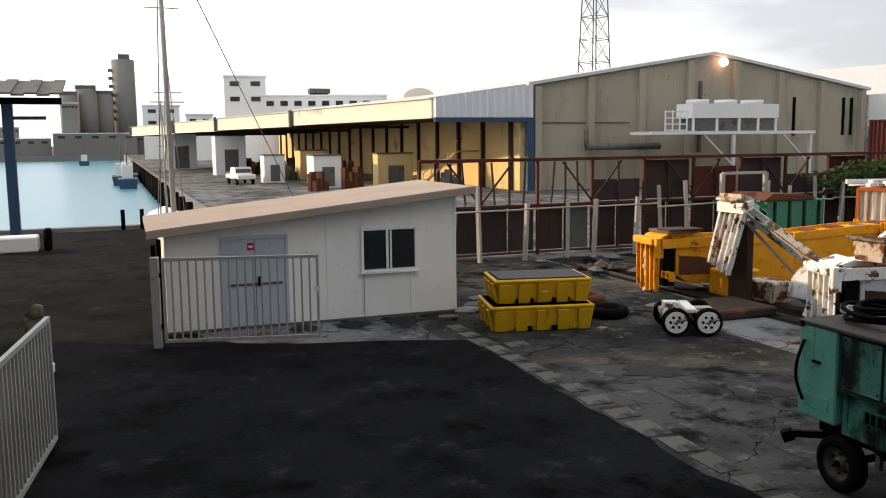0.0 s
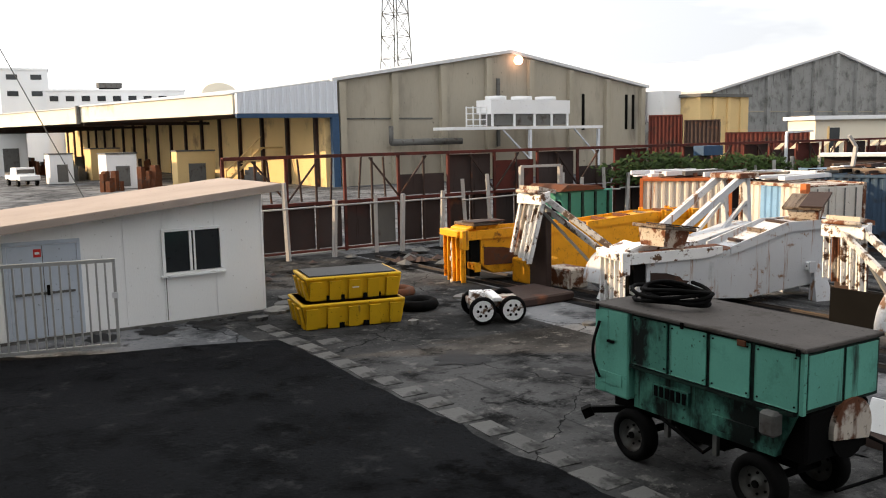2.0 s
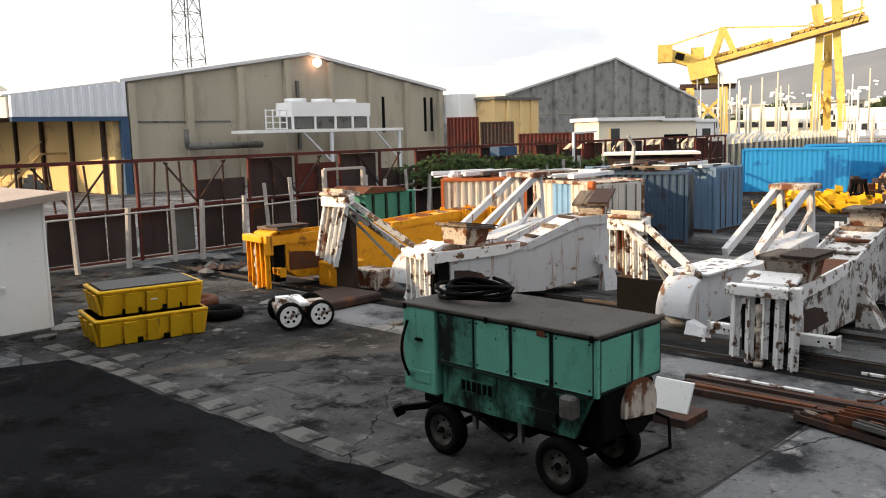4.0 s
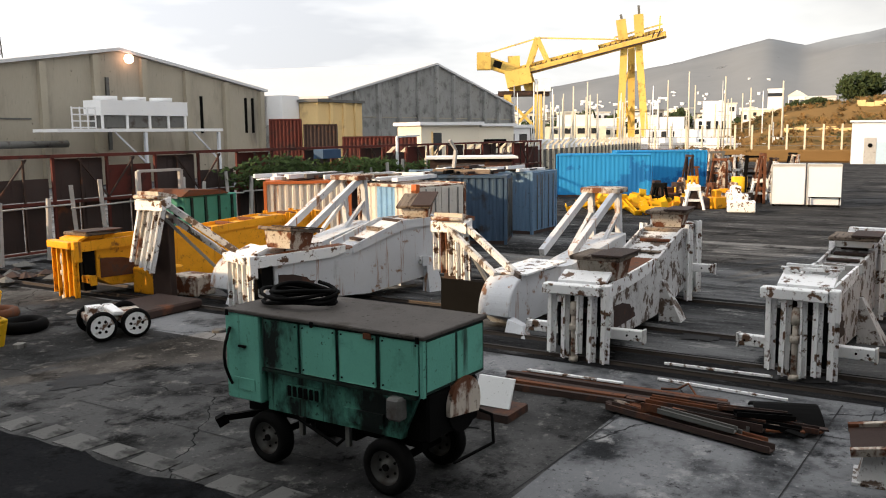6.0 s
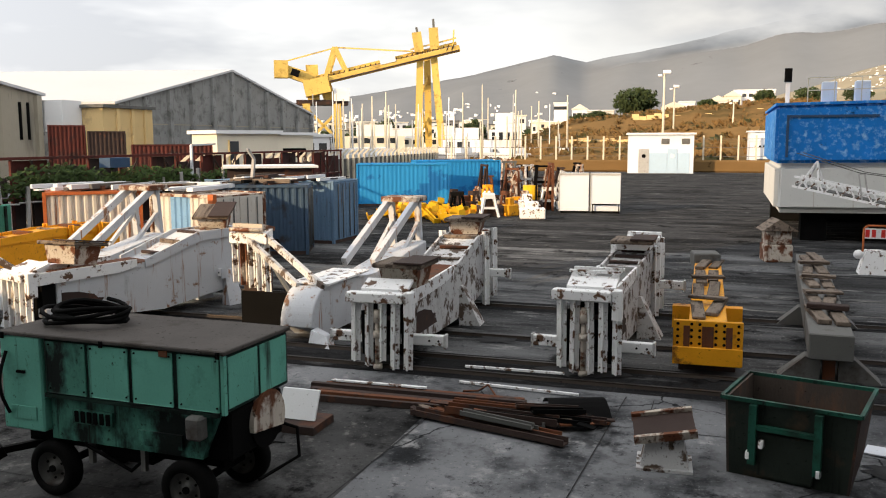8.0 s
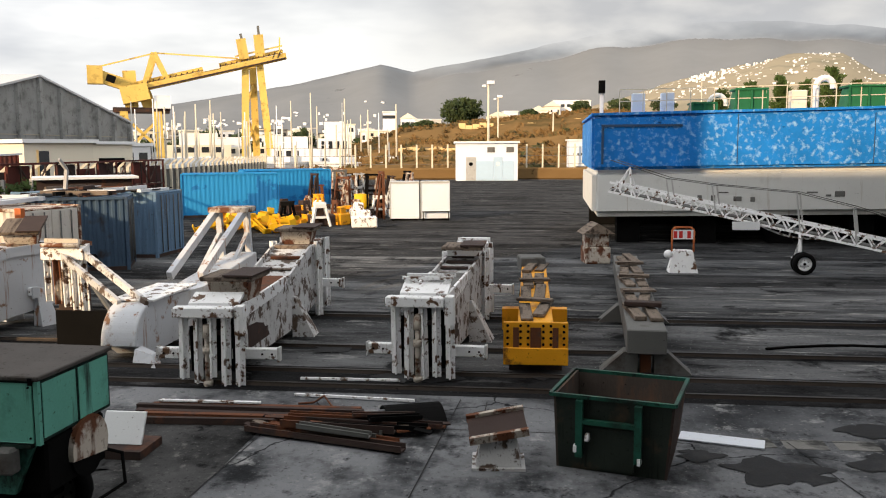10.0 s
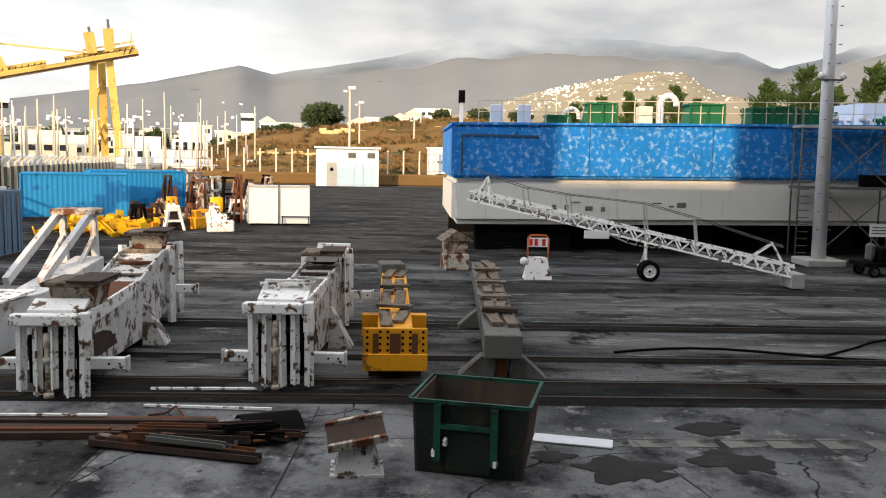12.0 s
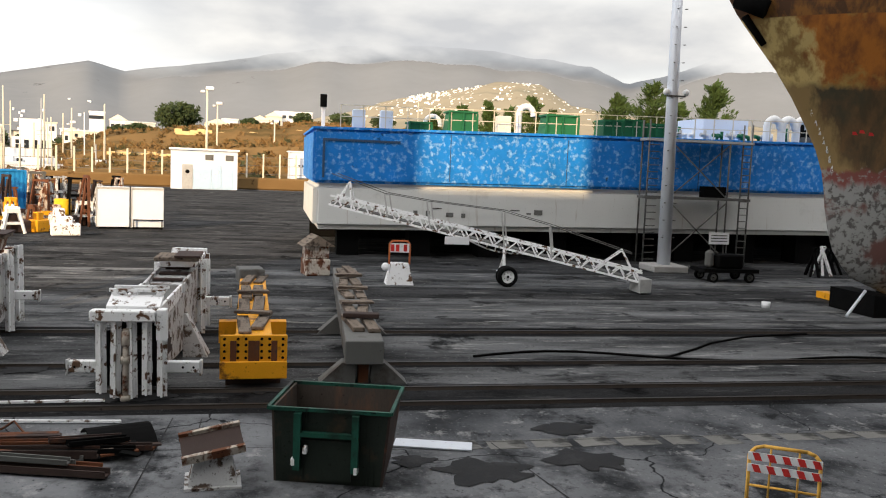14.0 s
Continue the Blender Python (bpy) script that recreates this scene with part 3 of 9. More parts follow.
# oil stains, soil before the hut, grime with painted contact shade under the arms
for k, (x, y, s) in enumerate(((11.21, -3.0, 0.42), (11.7, -2.05, 0.22), (11.53, -4.72, 0.45), (13.01, -4.81, 0.3), (10.1, 11.0, 0.22), (9.0, 13.0, 0.4), (10.9, 8.4, 0.18), (12.9, 3.0, 0.25), (13.2, 0.9, 0.2), (3.9, 19.05, 0.3), (5.0, 19.0, 0.34), (6.2, 18.95, 0.36), (7.2, 19.2, 0.3), (15.3, 2.3, 0.5), (15.0, 6.2, 0.5), (15.9, 0.0, 0.45), (16.4, -1.9, 0.4), (17.3, 4.6, 0.3), (10.4, 6.4, 0.35))):
    bm = bmesh.new()
    n = 34
    bm.faces.new([bm.verts.new((x + s * (1.1 + 0.9 * noise.noise((math.cos(a) * 2.2 + x, math.sin(a) * 2.2, y))) * math.cos(a), y + 1.3 * s * (1.1 + 0.9 * noise.noise((math.cos(a) * 2.2, math.sin(a) * 2.2 + y, x))) * math.sin(a), 0.011 + 0.0008 * k)) for a in [2 * math.pi * i / n for i in range(n)]])
    tagged(part("oil_stain", bm, M_STAINSHADE), "dark patch of oil, soil and painted shade on the concrete", "stain", "stains on the yard", "structure")
# rails: pairs of steel tracks along y
for x in (14.55, 15.55, 20.95, 17.55):
    bm = bmesh.new()
    prism(bm, [(-0.07, 0.0), (0.07, 0.0), (0.04, 0.05), (0.035, 0.07), (-0.035, 0.07), (-0.04, 0.05)], -60, 26)
    r = part("rail", bm, M_RAIL)
    r.location.x = x
    tagged(r, "dark steel slipway rail set in the yard", "rail", "slipway rails", "structure")

# ---- gable warehouses ----


def warehouse(name, x0, x1, y0, y1, eave, ridge, wall_m, pil_m, pil, label, skew=0.0):
    w = thing(name, (0, 0, 0), 0, label, "warehouse")
    xm = (x0 + x1) / 2
    bm = bmesh.new()
    prism(bm, [(x0, 0), (x1, 0), (x1, eave), (xm, ridge), (x0, eave)], y0, y1)
    for v in bm.verts:
        v.co.x += skew if v.co.y > y0 + 1 else 0.0
    part("wall", bm, wall_m, w)
    bm = bmesh.new()
    for a, b in ((x0, xm), (x1, xm)):
        za, zb = eave, ridge
        d = -0.5 if a < b else 0.5
        k = (ridge - eave) / abs(xm - x0)
        hexa(bm, [Vector(p) for p in ((a + d, y0 - 0.4, za - 0.5 * k + 0.03), (b, y0 - 0.4, zb + 0.03), (b, y1, zb + 0.03), (a + d, y1, za - 0.5 * k + 0.03), (a + d, y0 - 0.4, za - 0.5 * k + 0.3), (b, y0 - 0.4, zb + 0.3), (b, y1, zb + 0.3), (a + d, y1, za - 0.5 * k + 0.3))])
    for v in bm.verts:
        v.co.x += skew if v.co.y > y0 + 1 else 0.0
    part("roof", bm, M_ROOFW, w, "pale corrugated metal roof")
    for i in range(pil):
        x = x0 + 0.4 + (x1 - x0 - 0.8) * i / (pil - 1)
        z = eave + (ridge - eave) * (1 - abs(x - xm) / (xm - x0))
        part("pilaster", bx(x - 0.3, y0 - 0.45, 0, x + 0.3, y0 - 0.003, z - 0.15), pil_m, w)
    return w


wh1 = warehouse("gable_warehouse", 33.0, 69.3, 65, 175, 8.75, 11.65, M_WH1, M_PIL, 8, "tan concrete gable warehouse with pilasters and pale roof")
for z in (5.6,):
    part("string_course", bx(33.0, 64.93, z, 42.5, 64.997, z + 0.12), M_GREYST, wh1)
part("drain_pipe", bx(49.7, 64.8, 3, 50.0, 64.99, 9.3), M_GREYST, wh1)
for x in (60.5, 66.6, 67.6):
    part("slot_window", bx(x, 64.94, 4.4, x + 0.35, 64.996, 8.0), M_BLACK, wh1)
wh2 = warehouse("grey_gable_warehouse", 80.5, 128.0, 65, 110, 8.4, 13.6, M_WH2, M_WH2, 11, "grey concrete block gable warehouse with pale roof", -10.8)
part("loading_door", bx(97, 64.9, 0, 101.5, 64.99, 5.2), M_BLACK, wh2)
part("brick_course", bx(80.5, 64.94, 6.2, 128, 64.995, 6.3), M_PIL, wh2)
an = thing("warehouse_annex", (0, 0, 0), 0, "cream annex with white flank between two warehouses", "building")
part("wall", bx(72.4, 60, 0, 80.3, 64.5, 7.6), M_CREAM, an)
part("roof", bx(72.0, 59.6, 7.62, 80.4, 64.55, 7.9), M_GREYST, an)
for x in (74.3, 76.6, 78.7):
    part("column", bx(x, 59.75, 0, x + 0.4, 59.99, 7.6), M_CREAM, an)
part("white_wall", bx(69.6, 62.5, 5.2, 72.3, 66, 8.3), M_WHITE, an)

# the cargo shed along the pier: west wall, canopy with deep fascia, corrugated end
shed = thing("pier_cargo_shed", (0, 0, 0), 0, "long cream cargo shed with deep canopy and brown columns", "shed")
part("wall", bx(32.0, 65.3, 0, 32.9, 176, 8.6), M_CREAM, shed, "sunlit cream wall")
for k in range(19):
    y = 66.5 + k * 5.9
    part("column", bx(31.7, y, 0, 31.98, y + 0.42, 8.4), M_DKBROWN, shed)
cx = lambda y: 24.2 - (y - 65) * 0.2041


def canopy_piece(name, y0, y1, prof, m, lab=""):
    b = bmesh.new()
    n = len(prof)
    rr = [[b.verts.new((cx(y) + u, y, z) if u < 5 else (32.4, y, z)) for u, z in prof] for y in (y0, y1)]
    for i in range(n):
        b.faces.new([rr[0][i], rr[0][(i + 1) % n], rr[1][(i + 1) % n], rr[1][i]])
    b.faces.new(rr[0])
    b.faces.new(rr[1])
    return part(name, b, m, shed, lab)


for k, (y0, y1) in enumerate(((65, 93), (93.15, 118), (118.15, 138), (138.15, 165))):
    dz = -0.1 * k
    canopy_piece("fascia", y0, y1, [(-0.15, 6.05 + dz), (0.0, 6.05 + dz), (0.0, 7.6 + dz), (-0.15, 7.6 + dz)], M_FASCIA, "cream canopy fascia")
    canopy_piece("canopy", y0, y1, [(0.01, 7.55 + dz), (9, 8.62), (9, 8.85), (-0.35, 7.66 + dz), (-0.35, 7.58 + dz)], M_ROOFW)
    # dark sheet that puts the shade beneath the canopy into colour
    canopy_piece("soffit", y0, y1, [(0.03, 6.0), (9, 6.25), (9, 6.35), (0.03, 6.1)], M_DKBROWN, "dark panel under the canopy, standing in for its shade")
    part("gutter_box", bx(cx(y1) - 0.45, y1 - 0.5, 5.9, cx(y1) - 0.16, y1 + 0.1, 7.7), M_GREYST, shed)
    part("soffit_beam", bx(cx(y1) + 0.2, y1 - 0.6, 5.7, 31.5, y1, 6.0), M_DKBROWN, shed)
bm = bmesh.new()
n = 27
plan = []
for i in range(n):
    d = 0.0 if i % 2 else 0.09
    plan += [(24.2 + 8.7 * (i + 0.1) / n, 64.6 - d), (24.2 + 8.7 * (i + 0.9) / n, 64.6 - d)]
plan += [(32.9, 64.9), (24.2, 64.9)]
low = [bm.verts.new((x, y, 6.1)) for x, y in plan]
high = [bm.verts.new((x, y, 7.62 + 1.15 * (x - 24.2) / 8.7)) for x, y in plan]
for i in range(len(plan)):
    k = (i + 1) % len(plan)
    bm.faces.new([low[i], low[k], high[k], high[i]])
bm.faces.new(low)
bm.faces.new(high)
bmesh.ops.recalc_face_normals(bm, faces=bm.faces[:])
part("corrugated_end", bm, M_SHEET, shed, "pale corrugated metal gable end")
part("beam", bx(24.2, 64.55, 5.75, 32.95, 64.95, 6.08), M_BLUEST, shed, "dark blue lintel beam")
part("corner_post", bx(32.35, 64.5, 0, 32.95, 64.95, 5.74), M_BLUEST, shed)
vent = thing("roof_vent", (0, 0, 0), 0, "curved pale roof vent on the cargo shed", "vent")
bm2 = bmesh.new()
prism(bm2, [(26.0, 8.0)] + [(26.0 + 1.7 - 1.7 * math.cos(a), 8.0 + 1.1 * math.sin(a) + 0.2) for a in [math.pi * k / 10 for k in range(11)]] + [(29.4, 8.0)], 78, 82)
part("cowl", bm2, M_FASCIA, vent)
# wall lamp burning by the ridge
wl = thing("wall_lamp", (51.9, 64.4, 11.0), 0, "burning orange flood lamp under the warehouse ridge", "lamp")
bm = bmesh.new()
bmesh.ops.create_icosphere(bm, subdivisions=2, radius=0.42)
M_GLOW = bpy.data.materials.new("lamp_glow")
M_GLOW.use_nodes = True
gb = M_GLOW.node_tree.nodes["Principled BSDF"]
gb.inputs["Base Color"].default_value = (0.9, 0.5, 0.35, 1)
gb.inputs["Emission Color"].default_value, gb.inputs["Emission Strength"].default_value = (1.0, 0.55, 0.36, 1), 9.0
part("bulb", bm, M_GLOW, wl)
part("bracket", bx(-0.1, 0.3, -0.1, 0.1, 0.62, 0.1), M_GREYST, wl)
# air-conditioning plant on its steel platform
ac = thing("cooling_plant", (0, 0, 0), 0, "white rooftop cooling plant on a steel platform", "cooling unit")
part("platform", bx(41.0, 59.4, 4.55, 58.0, 62.6, 4.8), M_WHITE, ac)
part("body", bx(45.2, 59.8, 5.9, 54.2, 62.0, 7.1), M_WHITE, ac)
part("coil_bank", bx(45.6, 59.9, 4.9, 53.8, 61.8, 5.88), M_GREYST, ac)
for x in (46.5, 49.4, 52.2):
    q = bmesh.new()
    rod(q, (x, 60.9, 7.1), (x, 60.9, 7.45), 0.95, 0.95, 16)
    part("fan_cowl", q, M_WHITE, ac)
for x in (45.3, 47.7, 50.0, 52.0, 53.9):
    part("frame_post", bx(x - 0.1, 59.75, 4.81, x + 0.1, 59.88, 5.9), M_WHITE, ac)
for x in (49.3, 57.6):
    q = bmesh.new()
    bar(q, (x, 59.6, 0), (x, 59.6, 4.5), 0.25)
    part("leg", q, M_SHEET, ac)
    q = bmesh.new()
    bar(q, (x, 59.6, 1.9), (x - 3.0, 59.6, 4.5), 0.12)
    part("brace", q, M_SHEET, ac)
for x0, x1 in ((42.3, 44.4),):
    for i in range(4):
        part("guard_rail", bx(x0, 59.5, 4.85 + i * 0.5, x1, 59.58, 4.95 + i * 0.5), M_WHITE, ac)
    for i in range(4):
        x = x0 + (x1 - x0) * i / 3
        part("guard_post", bx(x - 0.05, 59.42, 4.81, x + 0.05, 59.49, 6.5), M_WHITE, ac)
q = bmesh.new()
rod(q, (37.5, 63.8, 3.6), (44.8, 63.8, 3.6), 0.3, 0.3, 10)
rod(q, (37.5, 63.8, 3.5), (37.5, 63.8, 5.0), 0.2, 0.2, 10)
part("pipe", q, M_GREYST, ac)

# ---- lattice tower behind ----
tw = thing("lattice_tower", far(30.9, 0, 160).xy.to_3d(), 20, "tall grey steel lattice mast", "tower")
hw = lambda z: 2.6 - 0.035 * z
for sx in (-1, 1):
    for sy in (-1, 1):
        q = bmesh.new()
        bar(q, (sx * hw(0), sy * hw(0), 0), (sx * hw(38), sy * hw(38), 38), 0.2)
        part("leg", q, M_GREYST, tw)
q = bmesh.new()
for k in range(9):
    z0, z1 = 2 + k * 4, 6 + k * 4
    a, b = hw(z0), hw(z1)
    for s in (-1, 1):
        bar(q, (-a, s * a, z0), (b, s * b, z1), 0.09)
        bar(q, (a, s * a, z0), (-b, s * b, z1), 0.09)
        bar(q, (s * a, -a, z0), (s * b, b, z1), 0.09)
        bar(q, (-a, s * a, z0), (a, s * a, z0), 0.11)
        bar(q, (s * a, -a, z0), (s * a, a, z0), 0.11)
part("lattice", q, M_GREYST, tw)

# ---- white office blocks behind the shed ----


def block(name, az0, az1, r, top, label, m=M_WHITE, depth=10, rows=1, cols=4, cat="building", wm=None):
    a, b = far(az0, 0, r), far(az1, 0, r)
    d = b - a
    w = d.length
    t = thing(name, (a.x, a.y, 0), math.degrees(math.atan2(d.y, d.x)), label, cat)
    part("wall", bx(0, 0, 0, w, depth, top), m, t)
    part("roof", bx(-0.2, -0.2, top + 0.004, w + 0.2, depth + 0.2, top + 0.35), M_WHITE, t)
    for j in range(rows):
        for i in range(cols):
            x = w * (i + 0.5) / cols
            part("window", bx(x - w * 0.16 / cols - 0.3, -0.08, top - 1.9 - j * 3.2, x + w * 0.16 / cols + 0.3, -0.004, top - 0.9 - j * 3.2), wm or M_GLASSDARK, t)
    return t


block("office_block", 7.0, 9.6, 190, 18.2, "white harbour office block with stair tower", rows=2, cols=2)
block("office_block", 9.4, 17.4, 180, 13.6, "long low white harbour office block", rows=1, cols=9)
block("office_block", 4.6, 6.2, 230, 11.5, "small white flat-roofed block on the pier", rows=1, cols=2)
block("office_block", 2.0, 4.2, 260, 15.0, "white block with dark windows near the pier end", rows=2, cols=2)
tk = thing("roof_tank", far(13.2, 0, 182).xy.to_3d() + Vector((0, 3, 13.95)), 0, "dark tank frame on an office roof", "tank")
part("tank", bx(-2.2, -1, 0.5, 2.2, 1, 1.5), M_GREYST, tk)
part("stand", bx(-1.8, -0.8, 0, 1.8, 0.8, 0.496), M_BLACK, tk)

# ---- cement silos across the basin ----
si = thing("silo_tower", far(1.0, 0, 430).xy.to_3d(), 0, "tall grey concrete silo tower with stair landings", "silo")
q = bmesh.new()
rod(q, (0, 0, 0), (0, 0, 43), 5.0, 5.0, 20)
part("shaft", q, M_FARGREY, si)
for k in range(7):
    part("landing", bx(-6.6, -1.5, 16 + k * 3.6, -4.6, 1.5, 17.2 + k * 3.6), M_GREYST, si)
part("headhouse", bx(-2.0, -2, 43, 3, 2, 45.5), M_GREYST, si)
for az, rr, h, w in ((-2.2, 415, 26, 3.6), (-1.2, 420, 29, 4.2), (-0.2, 425, 27, 4.0)):
    s2 = thing("silo", far(az, 0, rr).xy.to_3d(), 0, "grey concrete storage silo", "silo", "silos across the basin")
    q = bmesh.new()
    rod(q, (0, 0, 0), (0, 0, h), w, w, 16)
    part("shaft", q, M_FARGREY, s2)
    part("cap", bx(-w, -w * 0.6, h + 0.01, w, w * 0.6, h + 1.6), M_GREYST, s2)
for az0, az1, r, h in ((-7, -3.3, 400, 7), (-3.2, 1.6, 395, 9), (-6.2, -5.0, 410, 12), (1.5, 4.5, 400, 8), (-2.6, -1.7, 404, 22)):
    block("far_shed", az0, az1, r, h, "far grey industrial shed across the water", M_FARGREY, 12, 1, 5)

# ---- yard edge: rust-red truss barrier with sheet panels ----
tr = thing("truss_barrier", (0, 28.3, 0), 0, "rust-red steel truss barrier with dark mesh panels", "barrier")
BXS = 10.0
NB = 23
step = 2.3
rng = random.Random(15)
for i in range(NB):
    x = BXS + i * step
    q = bmesh.new()
    bar(q, (x, 0, 0), (x, 0, 3.5), 0.1)
    part("upright", q, M_FENCERED, tr)
    if i < NB - 1:
        part("panel", bx(x + 0.09, 0.16, 0.15, x + step * 0.5 - 0.03, 0.2, 1.75), rng.choice((M_NET, M_NET, M_DKBROWN)), tr)
        part("panel", bx(x + step * 0.5 + 0.03, 0.16, 0.15, x + step - 0.09, 0.2, 1.75), rng.choice((M_NET, M_NET, M_GREYST)), tr)
        if i > 2:
            part("panel", bx(x + 0.09, 0.16, 1.9, x + step - 0.09, 0.2, (3.4, 3.1, 3.4, 2.7)[i % 4]), (M_NET, M_NET, M_FENCERED)[i % 3], tr)
        else:
            for k in (0.25, 0.75):
                q = bmesh.new()
                bar(q, (x + step * k, 0.02, 1.9), (x + step * (k + rng.uniform(-0.06, 0.06)), 0.02, 3.42), 0.06)
                part("stud", q, M_DKBROWN, tr)
        q = bmesh.new()
        d = 1 if i % 2 else -1
        bar(q, (x + step / 2 - d * step / 2, -0.02, 1.9), (x + step / 2 + d * step * 0.05, -0.02, 3.4), 0.06)
        part("brace", q, M_DKBROWN, tr)
        q = bmesh.new()
        bar(q, (x + step * 0.5, 0.0, 0.1), (x + step * 0.5, 0.0, 3.4), 0.07)
        part("stud", q, M_DKBROWN, tr)
for z, h in ((0.1, 0.06), (1.82, 0.1), (3.5, 0.12)):
    part("rail", bx(BXS, -0.1, z - h / 2, BXS + (NB - 1) * step, 0.12, z + h / 2), M_FENCERED, tr)
rng = random.Random(5)
pr = thing("pipe_rail", (0, 0, 0), 0, "pale pipe rail running along the fence posts", "rail")
for k in range(12):
    q = bmesh.new()
    rod(q, (10.4 + k * 2.8, 26.78, 1.78 + rng.uniform(-0.08, 0.08)), (13.2 + k * 2.8, 26.78, 1.78 + rng.uniform(-0.08, 0.08)), 0.035, 0.035, 6)
    part("pipe", q, M_POST, pr)
for i in range(24):
    x = 10.5 + i * 1.45 + rng.uniform(-0.35, 0.35)
    p = thing("fence_post", (x, 26.9 + rng.uniform(-0.2, 0.2), 0), 0, "leaning pale concrete fence post", "post", "posts before the barrier")
    q = bmesh.new()
    h = rng.uniform(1.8, 2.8)
    bar(q, (0, 0, 0), (rng.uniform(-0.12, 0.12), rng.uniform(-0.1, 0.1), h), 0.13)
    part("post", q, M_POST, p)
fr = thing("goal_frame", (21.3, 26.3, 0), -4, "pale welded steel frame standing before the barrier", "frame")
for x in (0, 1.9):
    q = bmesh.new()
    bar(q, (x, 0, 0), (x, 0, 2.9), 0.15)
    part("upright", q, M_POST, fr)
q = bmesh.new()
bar(q, (0, 0, 2.9), (1.9, 0, 2.9), 0.1)
part("crossbar", q, M_POST, fr)
q = bmesh.new()
bar(q, (0, 0, 0.9), (1.9, 0, 0.9), 0.06)
part("crossbar", q, M_POST, fr)
fr = thing("goal_frame", (40.0, 27.5, 0), 0, "pale bent steel frame with rail on top", "frame")
q = bmesh.new()
bar(q, (0, 0, 0), (0, 0, 4.0), 0.12)
part("upright", q, M_SHEET, fr)
q = bmesh.new()
bar(q, (0, 0, 4.0), (3.2, 0.6, 4.05), 0.1)
part("crossbar", q, M_SHEET, fr)


def leafy(name, at, sx, sy, sz, n, m, label, leaf=0.12, seed=1, kind="", trunk=0.0):
    """A clump of many small leaf blades with an uneven outline; with a trunk and limbs it is a tree."""
    rng = random.Random(seed)
    t = thing(name, at, 0, label, "tree" if trunk else "shrub", kind=kind)
    q = bmesh.new()
    for _ in range(n):
        while True:
            p = Vector((rng.uniform(-1, 1), rng.uniform(-1, 1), rng.uniform(-1, 1)))
            if p.length < 1 and p.length > 0.25:
                break
        k = 1 + 0.35 * noise.noise(p * 2.1 + Vector((seed, 0, 0)))
        if noise.noise(p * 3.3 + Vector((0, seed, 0))) < -0.22:
            continue
        c = Vector((p.x * sx * k, p.y * sy * k, trunk + sz + p.z * sz * k))
        a = Vector((rng.gauss(0, 1), rng.gauss(0, 1), rng.gauss(0, 1))).normalized()
        b = a.orthogonal().normalized()
        s = leaf * rng.uniform(0.6, 1.5)
        q.faces.new([q.verts.new(c + a * s), q.verts.new(c + b * s * 0.5), q.verts.new(c - a * s), q.verts.new(c - b * s * 0.5)])
    part("crown" if trunk else "leaves", q, m, t)
    if trunk:
        q = bmesh.new()
        rod(q, (0, 0, 0), (0, 0, trunk + sz), sx * 0.07 + 0.1, sx * 0.03, 7)
        for i in range(5):
            an = i * 1.26
            rod(q, (0, 0, trunk * 0.8 + 0.2 * sz * i * 0.5), (sx * 0.6 * math.cos(an), sy * 0.6 * math.sin(an), trunk + sz * (0.8 + 0.15 * i)), sx * 0.03 + 0.04, 0.03, 5)
        part("trunk", q, M_BARK, t)
    return t


leafy("creeper", (30.0, 27.2, 1.7), 3.6, 0.6, 0.75, 2600, M_LEAF, "green creeper overgrowing the barrier", 0.12, 4)
leafy("creeper", (36.5, 27.4, 1.6), 4.2, 0.6, 0.7, 2600, M_LEAF, "green creeper overgrowing the barrier", 0.12, 9)
leafy("creeper", (44.0, 27.4, 1.4), 4.0, 0.6, 0.7, 1800, M_LEAF, "green creeper overgrowing the barrier", 0.12, 12)
bc = thing("blue_crate", (33.6, 27.9, 3.0), 0, "blue plastic crate hung on the barrier", "crate")
part("body", bx(-0.7, -0.9, 0, 0.7, -0.3, 0.45), M_BLUEST, bc)

# ---- the site hut ----
hut = thing("site_hut", (0.98, 19.62, 0), -0.8, "white panelled site hut with sloping felt roof", "hut")
HW, HD, HL, HR = 6.85, 3.6, 2.25, 2.93
bm = bmesh.new()
prism(bm, [(0, 0.06), (HW, 0.06), (HW, HR), (0, HL)], 0, HD)
part("wall", bm, M_HUTWALL, hut)
bm = bmesh.new()
k = (HR - HL) / HW
z = lambda x: HL + k * x
hexa(bm, [Vector(p) for p in ((-0.35, -0.35, z(-0.35) + 0.01), (HW + 0.35, -0.35, z(HW + 0.35) + 0.01), (HW + 0.35, HD + 0.3, z(HW + 0.35) + 0.01), (-0.35, HD + 0.3, z(-0.35) + 0.01), (-0.35, -0.35, z(-0.35) + 0.15), (HW + 0.35, -0.35, z(HW + 0.35) + 0.15), (HW + 0.35, HD + 0.3, z(HW + 0.35) + 0.15), (-0.35, HD + 0.3, z(-0.35) + 0.15))])
part("roof", bm, M_HUTROOF, hut, "pinkish brown felt roof")
bm = bmesh.new()
hexa(bm, [Vector(p) for p in ((-0.37, -0.38, z(-0.37) - 0.02), (HW + 0.37, -0.38, z(HW + 0.37) - 0.02), (HW + 0.37, -0.353, z(HW + 0.37) - 0.02), (-0.37, -0.353, z(-0.37) - 0.02), (-0.37, -0.38, z(-0.37) + 0.13), (HW + 0.37, -0.38, z(HW + 0.37) + 0.13), (HW + 0.37, -0.353, z(HW + 0.37) + 0.13), (-0.37, -0.353, z(-0.37) + 0.13))])
part("fascia", bm, M_HUTROOF, hut)
part("plinth", bx(-0.03, -0.04, 0, HW + 0.03, HD + 0.02, 0.055), M_GREYST, hut)
